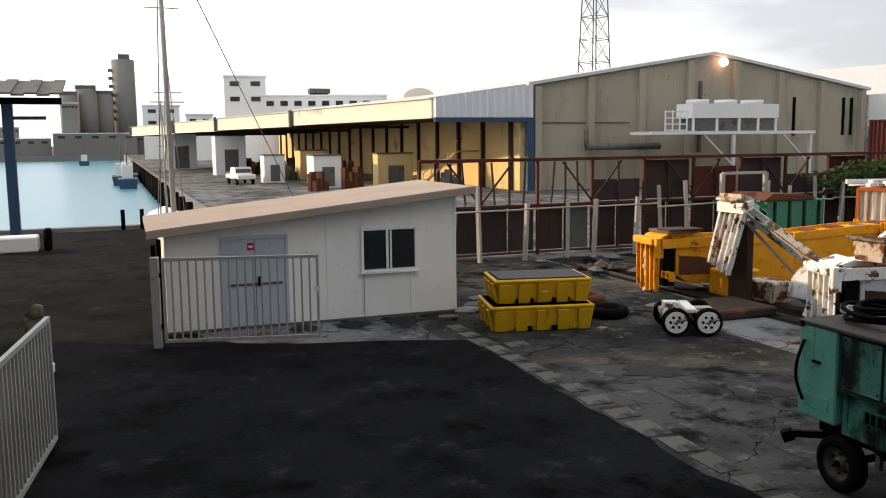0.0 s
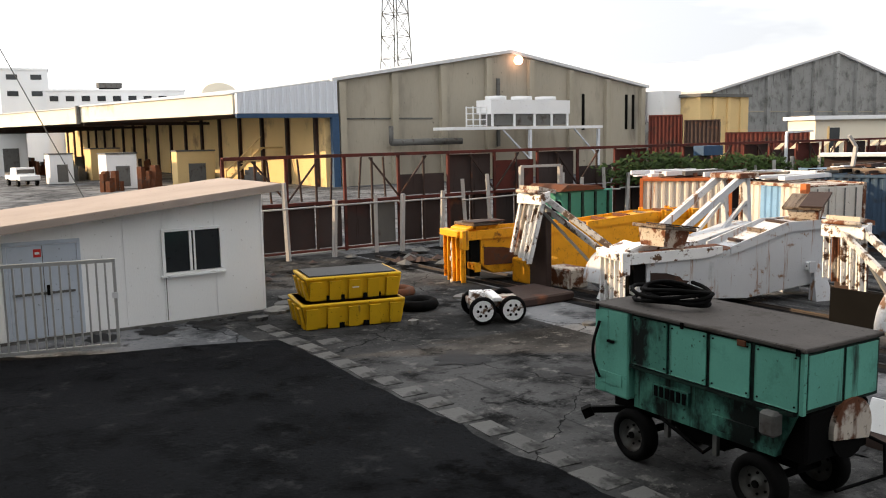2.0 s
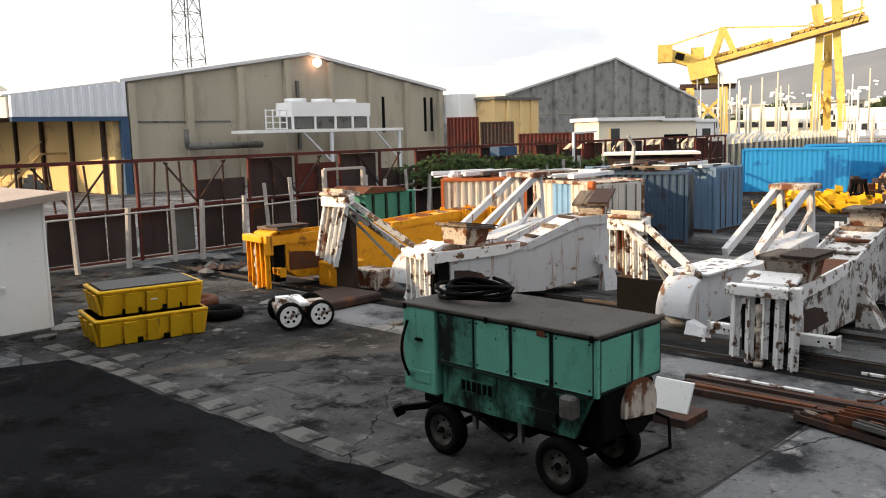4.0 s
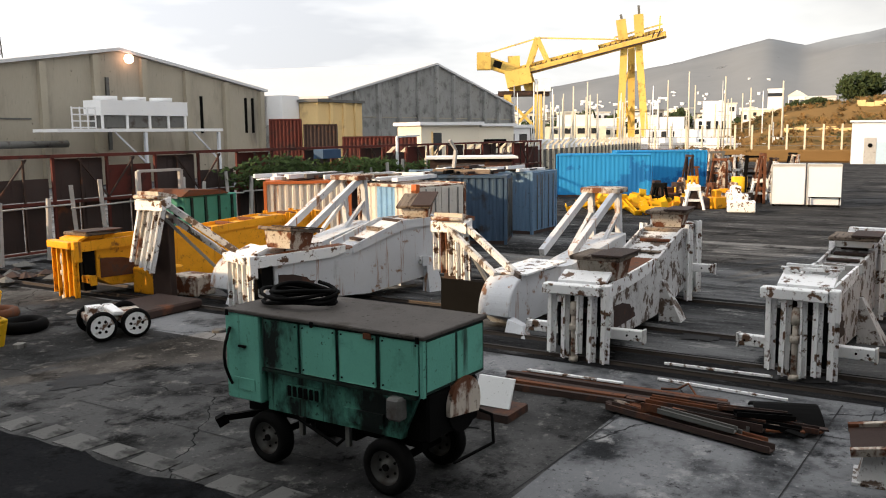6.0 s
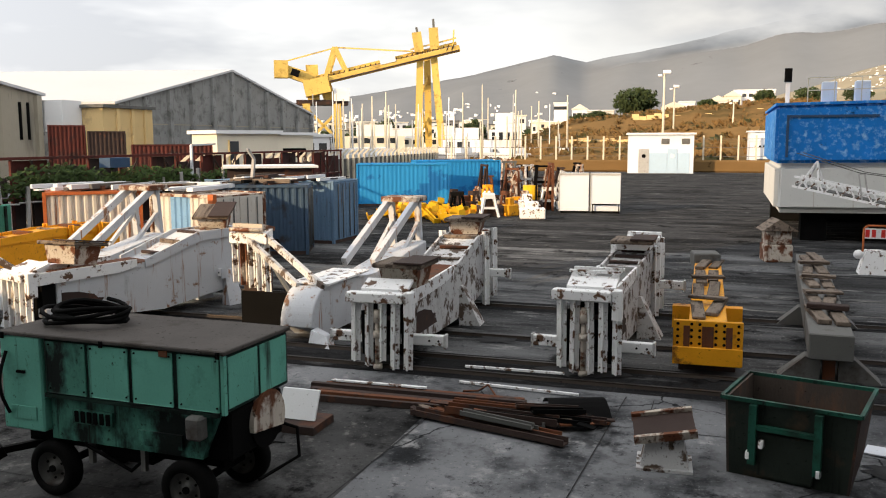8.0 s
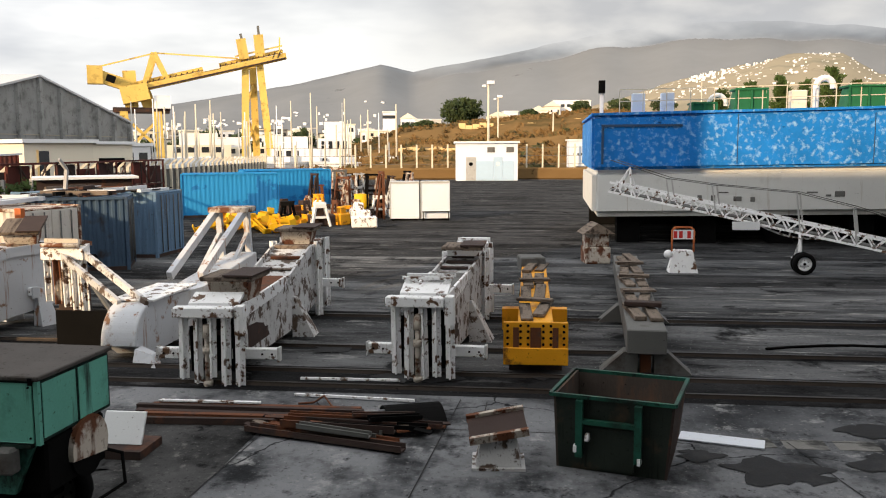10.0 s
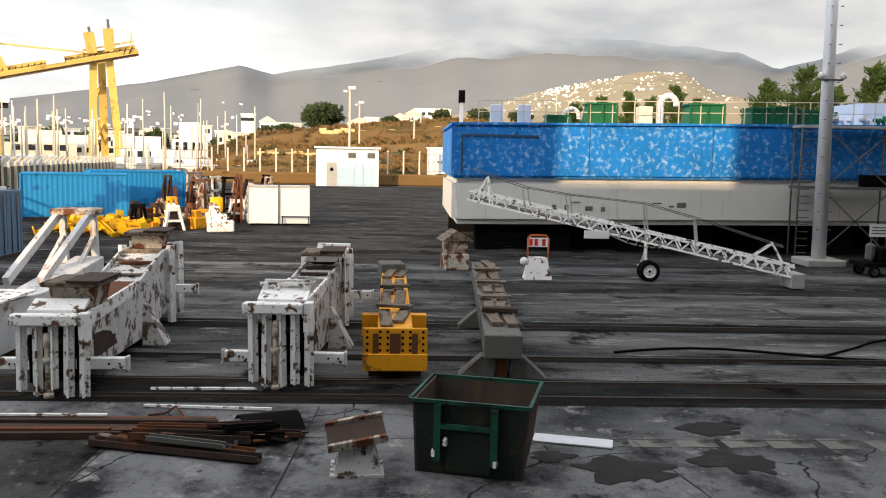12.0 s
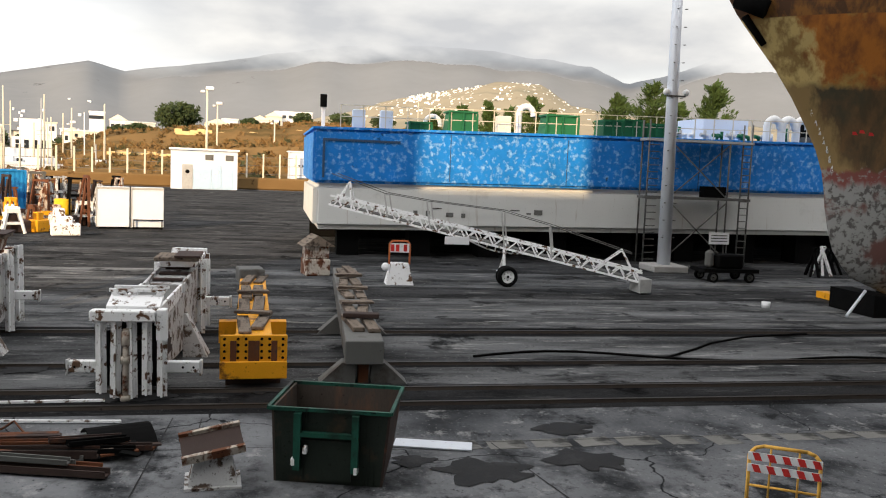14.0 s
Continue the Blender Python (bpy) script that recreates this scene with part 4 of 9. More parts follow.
for x in (0.03, 1.15, 2.55, 3.6, 4.45, 5.65, HW - 0.06):
    part("panel_joint", bx(x, -0.014, 0.08, x + 0.03, -0.003, z(x) - 0.02), M_HUTWALL, hut)
dr = part("door", bx(1.28, -0.03, 0.08, 2.62, -0.005, 2.05), M_DOORBLUE, hut, "pale blue double door")
part("door_frame", bx(1.2, -0.045, 2.06, 2.7, -0.004, 2.14), M_DOORBLUE, dr)
part("door_frame", bx(1.2, -0.045, 0.08, 1.27, -0.004, 2.055), M_DOORBLUE, dr)
part("door_frame", bx(2.63, -0.045, 0.08, 2.7, -0.004, 2.055), M_DOORBLUE, dr)
part("door_gap", bx(1.945, -0.036, 0.09, 1.96, -0.031, 2.04), M_GREYST, dr)
part("push_bar", bx(1.33, -0.06, 1.0, 2.55, -0.031, 1.05), M_GREYST, dr)
part("door_handle", bx(1.99, -0.09, 0.98, 2.05, -0.062, 1.2), M_BLACK, dr)
part("warning_sign", bx(1.78, -0.036, 1.8, 1.93, -0.031, 1.97), M_RED, dr, "small red and white sign")
part("warning_mark", bx(1.81, -0.041, 1.86, 1.9, -0.037, 1.91), M_WHITE, dr)
wn = part("window", bx(4.5, -0.03, 1.2, 5.75, -0.005, 2.12), M_GLASSDARK, hut, "dark sliding window")
for a in ((4.42, 2.13, 5.83, 2.19), (4.42, 1.13, 5.83, 1.19), (4.42, 1.195, 4.49, 2.125), (5.76, 1.195, 5.83, 2.125), (5.04, 1.2, 5.1, 2.12), (5.14, 1.2, 5.18, 2.12)):
    part("window_frame", bx(a[0], -0.06, a[1], a[2], -0.031 if a[2] - a[0] < 0.07 else -0.004, a[3]), M_HUTWALL, wn)
part("window_sill", bx(4.38, -0.1, 1.09, 5.87, -0.004, 1.125), M_HUTWALL, wn)
part("rain_stain", bx(4.45, -0.008, 0.1, 4.5, -0.002, 1.08), M_GREYST, hut)

# ---- gates ----


def gate(at, turn, w, h, n, label, sheet=0.0, post=True):
    g = thing("steel_gate", at, turn, label, "gate", "yard gates")
    for a in ((0, 0.1, w, 0.17), (0, h - 0.07, w, h)):
        part("gate_rail", bx(a[0], -0.03, a[1], a[2], 0.03, a[3]), M_GALV, g)
    for x in (0.0, w - 0.06):
        part("stile", bx(x, -0.032, 0.172, x + 0.06, 0.032, h - 0.072), M_GALV, g)
    for i in range(1, n):
        x = 0.03 + (w - 0.06) * i / n
        part("picket", bx(x - 0.018, -0.018, 0.172, x + 0.018, 0.018, h - 0.072), M_GALV, g)
    if sheet:
        part("kick_sheet", bx(0.065, 0.02, 0.175, w - 0.065, 0.03, sheet), M_BLACK, g)
    if post:
        part("gate_post", bx(-0.22, -0.08, 0, -0.06, 0.08, h + 0.02), M_GALV, g)
        for zz in (0.4, h - 0.4):
            part("hinge", bx(-0.058, -0.03, zz, -0.002, 0.03, zz + 0.1), M_BLACK, g)
    part("lock_plate", bx(w - 0.1, -0.05, h * 0.58, w + 0.02, -0.033, h * 0.58 + 0.12), M_WHITE, g)
    return g


gate((0.85, 18.42, 0), -14.0, 3.2, 1.88, 19, "open galvanised picket gate before the hut")
gate((-1.5, 8.6, 0), 82.5, 4.3, 1.86, 24, "open galvanised picket gate with sheeted foot", sheet=1.15, post=False)
gp = thing("timber_post", (-1.12, 13.15, 0), 0, "mossy old timber gate post", "post")
q = bmesh.new()
rod(q, (0, 0, 0), (0, 0, 1.8), 0.16, 0.14, 9)
rod(q, (0, 0, 1.8), (0.06, 0, 1.98), 0.14, 0.06, 9)
part("post", q, M_WOOD, gp)
fs = thing("side_fence", (0.72, 18.9, 0), 0, "dark mesh side fence beside the hut", "fence")
for a in (0.0, 1.1):
    part("post", bx(-0.05 + a * 0.15, a, 0, 0.05 + a * 0.15, a + 0.1, 2.1), M_BLACK, fs)
for i in range(9):
    part("wire", bx(0.0, 0.1, 0.25 + i * 0.2, 0.015, 1.1, 0.262 + i * 0.2), M_BLACK, fs)

# ---- shelter on the quay, moored boats and masts ----
sh = thing("quay_shelter", (-4.3, 44.2, 0), 0, "open quay shelter with grey corrugated roof on a blue post", "shelter")
part("post", bx(-0.22, -0.22, 0, 0.22, 0.22, 6.1), M_BLUEST, sh)
part("beam", bx(-5, -0.2, 6.1, 2.3, 0.2, 6.4), M_BLACK, sh)
for i in range(14):
    q = bmesh.new()
    x0 = -5 + 7.4 * i / 14
    d = 0.07 if i % 2 else 0
    hexa(q, [Vector(p) for p in ((x0, -1.2, 6.42 + d), (x0 + 7.4 / 14, -1.2, 6.42 + d), (x0 + 7.4 / 14, 3.5, 7.3 + d), (x0, 3.5, 7.3 + d), (x0, -1.2, 6.5 + d), (x0 + 7.4 / 14, -1.2, 6.5 + d), (x0 + 7.4 / 14, 3.5, 7.4 + d), (x0, 3.5, 7.4 + d))])
    part("roof_sheet", q, M_GREYST, sh, "grey corrugated roof sheet")
part("brace", bx(-0.1, -0.12, 5.4, 1.6, 0.12, 5.55), M_BLUEST, sh)
cb = thing("concrete_block", (-3.2, 38.0, 0), 0, "white concrete mooring block on the quay", "block")
part("block", bx(-1.6, -0.6, 0, 0.3, 0.6, 0.62, bev=0.06), M_WHITE, cb)
part("bollard", bx(0.5, -0.3, 0, 0.8, 0.3, 0.9, bev=0.08), M_BLACK, cb)
for x in (0.4, 1.3):
    b = thing("bollard", (x, 45.6, 0), 0, "short dark steel post on the quay edge", "bollard", "quay bollards")
    q = bmesh.new()
    rod(q, (0, 0, 0), (0, 0, 1.0), 0.1, 0.1, 8)
    part("post", q, M_BLACK, b)


def mast(at, h, r, lean, stays, label):
    m = thing("sailing_yacht", at, 0, label, "boat", "moored yachts")
    q = bmesh.new()
    sec = [(-5, 0.05, 0.9), (-3, 1.3, 0.8), (0, 1.6, 0.75), (3, 1.2, 0.85), (5.2, 0.05, 1.1)]
    rings = [[q.verts.new((s * b, y, zz)) for s, zz in ((-1, zt), (-0.7, 0.1), (0.7, 0.1), (1, zt))] for y, b, zt in sec]
    for a, b in zip(rings, rings[1:]):
        for i in range(4):
            q.faces.new([a[i], a[(i + 1) % 4], b[(i + 1) % 4], b[i]])
    q.faces.new(rings[0])
    q.faces.new(rings[-1])
    part("hull", q, M_WHITE, m)
    q = bmesh.new()
    rod(q, (0, 0.5, 0.8), (lean, 0.5, h), r, r * 0.7, 8)
    for zz in (0.45, 0.72):
        bar(q, (-0.9 + lean * zz, 0.5, h * zz), (0.9 + lean * zz, 0.5, h * zz), 0.05)
    part("mast", q, M_POST, m)
    q = bmesh.new()
    for x, y in stays:
        rod(q, (x, y, 0.9), (lean, 0.5, h * 0.98), 0.03, 0.03, 4, caps=False)
    part("rigging", q, M_GREYST, m)
    return m


mast((3.2, 50.5, -2.0), 19.0, 0.16, -0.2, ((8.2, 3), (-1, -4)), "moored white yacht with a tall pale mast")
mast((4.0, 62.0, -2.0), 13.5, 0.11, -0.2, ((0.9, 4), (-0.9, -4)), "moored white yacht with a slender mast")
mast((3.9, 70.0, -2.0), 9.5, 0.09, -0.1, ((0.9, 4), (-0.9, -4)), "moored white yacht with a short mast")
for x, y, l, w in ((1.5, 150, 9, 2.4), (2.2, 138, 8, 2.2), (2.5, 160, 11, 2.8), (-8, 300, 9, 2.5)):
    b = thing("work_boat", (x, y, -2.2), 0, "small dark work boat moored at the quay", "boat", "moored work boats")
    q = bmesh.new()
    prism(q, [(-w / 2, -0.2), (w / 2, -0.2), (w / 2 + 0.3, 1.4), (-w / 2 - 0.3, 1.4)], -l / 2, l / 2)
    part("hull", q, M_BLUEST, b)
    part("wheelhouse", bx(-w * 0.35, -l * 0.1, 1.41, w * 0.35, l * 0.25, 3.4), M_WHITE, b)
    q = bmesh.new()
    rod(q, (0, 0.5, 3.4), (0, 0.5, 7.5), 0.08, 0.05, 6)
    part("mast", q, M_GREYST, b)

# ---- things on the pier ----
pk = thing("pickup_truck", (12.6, 92, 0), 8, "white pickup truck parked on the pier", "truck")
part("body", bx(-0.95, -2.4, 0.55, 0.95, 2.4, 1.05, bev=0.08), M_WHITE, pk)
q = bmesh.new()
prism(q, [(-1.2, 1.05), (1.0, 1.05), (0.6, 1.75), (-1.0, 1.78)], -0.85, 0.85, "x")
part("cab", q, M_WHITE, pk)
part("windscreen", bx(-0.78, -1.16, 1.15, 0.78, -1.1, 1.6), M_GLASSDARK, pk)
part("cargo_bed", bx(-0.9, 1.05, 1.06, 0.9, 2.35, 1.25), M_GREYST, pk)
for x in (-0.85, 0.85):
    for y in (-1.5, 1.5):
        wheel(pk, (x, y, 0.36), 0.36, 0.24)
for x, y, w, d, h, m, lab in ((18.6, 78, 2.6, 3, 3.0, M_WHITE, "white storage box with dark foot on the pier"), (16.2, 92, 2.2, 2.5, 2.9, M_WHITE, "white storage box on the pier"), (21.5, 97, 3, 3, 3.3, M_CREAM, "cream kiosk under the shed canopy"), (24.5, 76, 3.4, 1.6, 3.1, M_CREAM, "cream stair cabin under the canopy"), (15.0, 118, 4, 4, 5.2, M_WHITE, "white kiosk farther along the pier"), (11.0, 150, 5, 5, 6, M_WHITE, "white hut far along the pier")):
    b = thing("storage_box", (x, y, 0), 0, lab, "box", "boxes on the pier")
    part("body", bx(-w / 2, 0, 0, w / 2, d, h, bev=0.04), m, b)
    part("lid", bx(-w / 2 - 0.06, -0.06, h + 0.003, w / 2 + 0.06, d + 0.06, h + 0.12), M_GREYST, b)
    part("door", bx(-w * 0.2, -0.05, 0.2, w * 0.25, -0.004, h * 0.66), M_GREYST, b)
rng = random.Random(8)
for i in range(16):
    x, y = rng.uniform(15, 29), rng.uniform(62, 130)
    c = thing("pier_clutter", (x, y, 0), rng.uniform(0, 90), rng.choice(("rusty iron frame stored on the pier", "stack of brown crates on the pier")), "clutter", "clutter on the pier")
    q = bmesh.new()
    for _ in range(9):
        s = rng.uniform(0.1, 0.34)
        a, b = rng.uniform(-1.2, 1.2), rng.uniform(-0.6, 0.6)
        box(q, a - s, b - s, 0, a + s, b + s, rng.uniform(0.6, 2.2))
    part("frame", q, rng.choice((M_RUST, M_DKBROWN, M_GREYST)), c)
st = thing("access_stair", (26.5, 74, 0), 0, "cream steel access stair with handrails", "stair")
for i in range(10):
    part("tread", bx(i * 0.35, 0, 0.4 + i * 0.3, i * 0.35 + 0.33, 1.0, 0.46 + i * 0.3), M_CREAM, st)
q = bmesh.new()
bar(q, (0, -0.02, 0.3), (3.4, -0.02, 3.3), 0.18)
bar(q, (0, -0.02, 1.3), (3.4, -0.02, 4.3), 0.07)
for i in range(5):
    bar(q, (i * 0.8, -0.02, 0.4 + i * 0.7), (i * 0.8, -0.02, 1.4 + i * 0.7), 0.05)
part("stringer", q, M_CREAM, st)
part("landing", bx(3.4, 0, 3.2, 6.5, 1.4, 3.35), M_CREAM, st)

# ---- steel docking arms lying in the yard ----


def channel(bm, p, q0, w, d):
    """A U-section steel leg: a web with two flanges turned back."""
    p, q0 = Vector(p), Vector(q0)
    bar(bm, p, q0, w, 0.03)
    for k in (-1, 1):
        o = Vector((d * 0.5, k * (w / 2 - 0.012), 0))
        bar(bm, p + o, q0 + o, 0.024, d)


def legs_row(parent, x, ys, z0, z1, m, w=0.11, tilt=0.0, lean=0.0):
    rng = random.Random(int(x * 100 + z1 * 10 + len(ys)))
    for y in ys:
        q = bmesh.new()
        lo, hi = (x + tilt, y + lean + rng.uniform(-0.025, 0.025), z0 + rng.uniform(-0.04, 0.1)), (x, y, z1)
        channel(q, lo, hi, w * rng.uniform(0.85, 1.1), 0.1)
        for k in (0.4,):
            f = k + rng.uniform(-0.2, 0.3)
            c = Vector(lo).lerp(Vector(hi), f)
            box(q, c.x - 0.03, c.y - 0.035, c.z - 0.03, c.x + 0.07, c.y + 0.035, c.z + 0.03)
        part("leg", q, m, parent)


def girder(parent, prof, y0, y1, m, name="girder", label=""):
    q = bmesh.new()
    prism(q, prof, y0, y1)
    bmesh.ops.bevel(q, geom=q.edges[:], offset=0.02, segments=1, affect="EDGES")
    return part(name, q, m, parent, label)


def cap_block(at, turn, s, h, label, tilt=0.0, m=M_RUSTWH):
    """A keel block: tapered box under an overhanging timber lid."""
    c = thing("keel_block", at, turn, label, "keel block", "keel blocks")
    c.matrix_basis = pose(*at, 0, tilt, turn)
    q = bmesh.new()
    hexa(q, [Vector((x * s * (0.42 if zz < 0 else 0.5), y * s * (0.42 if zz < 0 else 0.5), (zz + 1) / 2 * h)) for x, y, zz in CUBE])
    part("base", q, m, c)
    part("lid", bx(-s * 0.66, -s * 0.62, h + 0.003, s * 0.66, s * 0.62, h + 0.09, bev=0.02), M_WOOD, c, "dark timber lid")
    part("lid_board", bx(-s * 0.7, -s * 0.66, h + 0.095, s * 0.7, s * 0.05, h + 0.13), M_DKBROWN, c)
    return c


def upright_arm(at, turn, W, H, L, label, m=M_WHITESHADED, legm=M_WHITEST, rise=0.4, nleg=5, outr=0.55, saddle=False, gw=0.44, deck=M_RUST, foot=0.52, splay=0.5, rear=True):
    a = thing("docking_arm", at, turn, label, "docking arm", "docking arms")
    hw = W / 2
    orange = m is M_ORANGE
    dark = M_RUST if orange else M_DKBROWN
    part("head_plate", bx(-0.12, -hw + 0.16, H - 0.17, 0.12, hw + 0.1, H + 0.02, bev=0.02), legm, a)
    q = bmesh.new()
    hexa(q, [Vector((0.14 + (x + 1) * 0.19, y * (hw - 0.12), H + 0.03 + (0.14 if x > 0 else 0.0) + z * 0.03)) for x, y, z in CUBE])
    part("head_gusset", q, legm, a)
    ys = [-hw + 0.06 + (W - 0.12) * i / (nleg - 1) for i in range(nleg)]
    legs_row(a, -0.02, ys, 0.05, H - 0.175, legm, 0.095)
    part("head_bracket", bx(-0.05, -hw - 0.02, H - 0.5, 0.16, -hw + 0.15, H + 0.04, bev=0.015), legm, a)
    # black box stands in for the shadow behind the legs
    part("head_cavity", bx(0.3, -gw + 0.02, 0.2, 0.6, gw - 0.02, H - 0.2), M_BLACK, a)
    part("leg_tie", bx(0.1, -hw + 0.02, H - 0.52, 0.16, hw - 0.02, H - 0.44), dark, a)
    q = bmesh.new()
    ym = ys[nleg // 2] + 0.09
    rod(q, (0.0, ym, 0.0), (0.0, ym, H - 0.3), 0.05, 0.05, 10)
    rod(q, (0.0, ym, 0.0), (0.0, ym, 0.1), 0.085, 0.085, 10)
    rod(q, (0.0, ym, H * 0.42), (0.0, ym, H * 0.5), 0.09, 0.09, 8)
    rod(q, (0.0, ym, H * 0.62), (0.0, ym, H * 0.78), 0.08, 0.07, 8)
    part("screw_jack", q, M_RUSTWH, a)
    for k in (0, nleg - 2):
        q = bmesh.new()
        yk = (ys[k] + ys[k + 1]) / 2
        rod(q, (0.08, yk, 0.25), (0.08, yk, H - 0.35), 0.03, 0.045, 7)
        part("guide_rod", q, M_BLACK, a)
    # box girder: set-in webs between flanges, its deck between raised lips
    prof = [(0.62, 0.5), (1.0, 0.26), (L * 0.55, 0.16), (L, 0.5), (L, H + rise), (L * 0.74, H + rise * 0.92), (L * 0.52, H - 0.04), (0.62, H - 0.14)]
    girder(a, prof, -gw, gw, m)
    q = bmesh.new()
    prism(q, [(0.9, H - 0.139), (L * 0.5, H - 0.041), (L * 0.5, H - 0.015), (0.9, H - 0.10)], -gw + 0.06, gw - 0.06)
    part("deck_plate", q, deck, a, "rust-flaked deck plate")
    for k in (-1, 1):
        q = bmesh.new()
        prism(q, [(0.1, H - 0.26), (L * 0.36, H - 0.2), (L * 0.43, H - 0.1), (L * 0.43, H + 0.06), (0.1, H + 0.0)], k * gw, k * (gw + 0.05))
        part("flange", q, legm, a)
        q = bmesh.new()
        prism(q, [(L * 0.47, H - 0.16), (L * 0.74, H + rise * 0.92 - 0.18), (L + 0.05, H + rise - 0.18), (L + 0.05, H + rise + 0.04), (L * 0.72, H + rise * 0.92 + 0.05), (L * 0.47, H + 0.04)], k * gw, k * (gw + 0.05))
        part("flange", q, m, a)
        q = bmesh.new()
        x = L * foot
        hexa(q, [Vector(p) for p in ((x - 0.12, k * gw, 0), (x + 0.4, k * gw, 0), (x + 0.4, k * (gw + splay), 0), (x - 0.12, k * (gw + splay), 0), (x - 0.05, k * gw, 0.9), (x + 0.2, k * gw, 0.9), (x + 0.2, k * (gw + 0.05), 0.9), (x - 0.05, k * (gw + 0.05), 0.9))])
        part("foot", q, m, a)
        q = bmesh.new()
        n = 12
        cave = [(0.72, 0.5), (0.72, H - 0.42)] + [(0.72 + L * 0.17 * math.sin(math.pi / 2 * j / n) * (1 + 0.08 * math.sin(j * 2.3)), 0.5 + (H - 0.98) * math.cos(math.pi / 2 * j / n) + 0.04 * math.sin(j * 3.1)) for j in range(n + 1)]
        prism(q, cave, k * (gw - 0.02), k * (gw + 0.01))
        part("rust_patch", q, dark, a, "bare rusted web opening")
        for x, zz in ((0.28, 0.42), (L * 0.82, 0.75)):
            q = bmesh.new()
            y0, y1 = sorted((k * gw * 0.6, k * (hw + outr)))
            box(q, x, y0, zz, x + 0.14, y1, zz + 0.2, bev=0.015)
            for f in (0.12, 0.3):
                rod(q, (x - 0.008, k * (hw + outr - f), zz + 0.1), (x, k * (hw + outr - f), zz + 0.1), 0.022, 0.022, 7, mi=1)
            part("outrigger", q, [legm, M_BLACK], a)
            part("end_plate", bx(x - 0.02, k * (hw + outr) - 0.02, zz - 0.04, x + 0.16, k * (hw + outr) + 0.02, zz + 0.22), m, a)
    for x in (L * 0.78, L * 0.9) if rear else ():
        legs_row(a, x, (-gw - 0.12, gw + 0.12), 0.1, H + rise + 0.1, legm, 0.11)
    rg = random.Random(int(L * 100 + H * 10))
    for i in range(5):
        x = L * (0.55 + 0.09 * i)
        w = rg.uniform(0.1, 0.22)
        z = H - 0.04 + rise * max(0.0, min(1.0, (x - L * 0.52) / (L * 0.22))) * 0.95
        part("packing", bx(x, -gw * rg.uniform(0.7, 0.98), z + 0.03, x + w, gw * rg.uniform(0.7, 0.98), z + rg.uniform(0.07, 0.13), bev=0.01), rg.choice((M_WOOD, M_RUST, dark)), a)
    if saddle:
        q = bmesh.new()
        for k in (-1, 1):
            for x in (0.5, 0.9):
                bar(q, (x, k * gw * 0.4, H - 0.1), (x, k * gw * 1.1, H + 0.26), 0.09)
        for x in (0.5, 0.9):
            bar(q, (x, -gw * 1.3, H + 0.28), (x, gw * 1.3, H + 0.28), 0.07, 0.05)
        part("saddle", q, legm, a)
        q = bmesh.new()
        for k in (-1, 1):
            bar(q, (L * 0.7, k * gw, H + rise + 0.1), (L + 0.1, k * gw, H + rise + 0.16), 0.08)
            bar(q, (L, k * (gw + 0.06), 0.3), (L, k * (gw + 0.06), H + rise + 0.16), 0.12)
        bar(q, (L + 0.05, -gw - 0.05, H + rise + 0.2), (L + 0.05, gw + 0.05, H + rise + 0.2), 0.2, 0.16)
        part("end_frame", q, legm, a)
    return a


upright_arm((14.4, 5.95, 0), 3, 1.15, 1.42, 8.0, "white steel docking arm with rusted deck plate and hanging legs", m=M_WHITEDK, rise=0.42)
cap_block((15.4, 5.85, 1.43), 0, 0.8, 0.38, "rusty keel block with dark lid on a docking arm")
cap_block((21.2, 6.35, 1.84), 5, 0.8, 0.32, "rusty keel block with timber lid at an arm's far end")
upright_arm((15.05, 2.25, 0), -3, 1.12, 1.55, 6.6, "white steel docking arm with saddle and hanging legs", m=M_WHITEDK, rise=0.12, saddle=True, gw=0.36, deck=M_GREYST)
cap_block((19.6, 1.95, 1.78), 0, 0.75, 0.14, "flat white keel block on a docking arm", m=M_WHITEST)
upright_arm((14.45, 14.45, 0), -19, 1.15, 1.4, 6.0, "white steel docking arm with rust-streaked girder", rise=0.55, outr=0.1, gw=0.5, foot=0.86, splay=0.3, rear=False)
cap_block((15.75, 14.1, 1.44), 0, 0.85, 0.42, "rust-brown keel block with tilted lid on a docking arm", 8)
cap_block((19.5, 12.75, 1.95), 20, 0.75, 0.4, "tilted keel block with weathered timber lid", -16)
upright_arm((13.7, 19.95, 0), -8, 1.2, 1.5, 9.0, "orange-yellow steel docking arm with hanging legs", m=M_ORANGE, legm=M_ORANGE, rise=0.15, outr=0.15)
cap_block((14.5, 19.85, 1.53), 0, 0.8, 0.1, "thin rusty plate block on an orange arm", m=M_ORANGE)


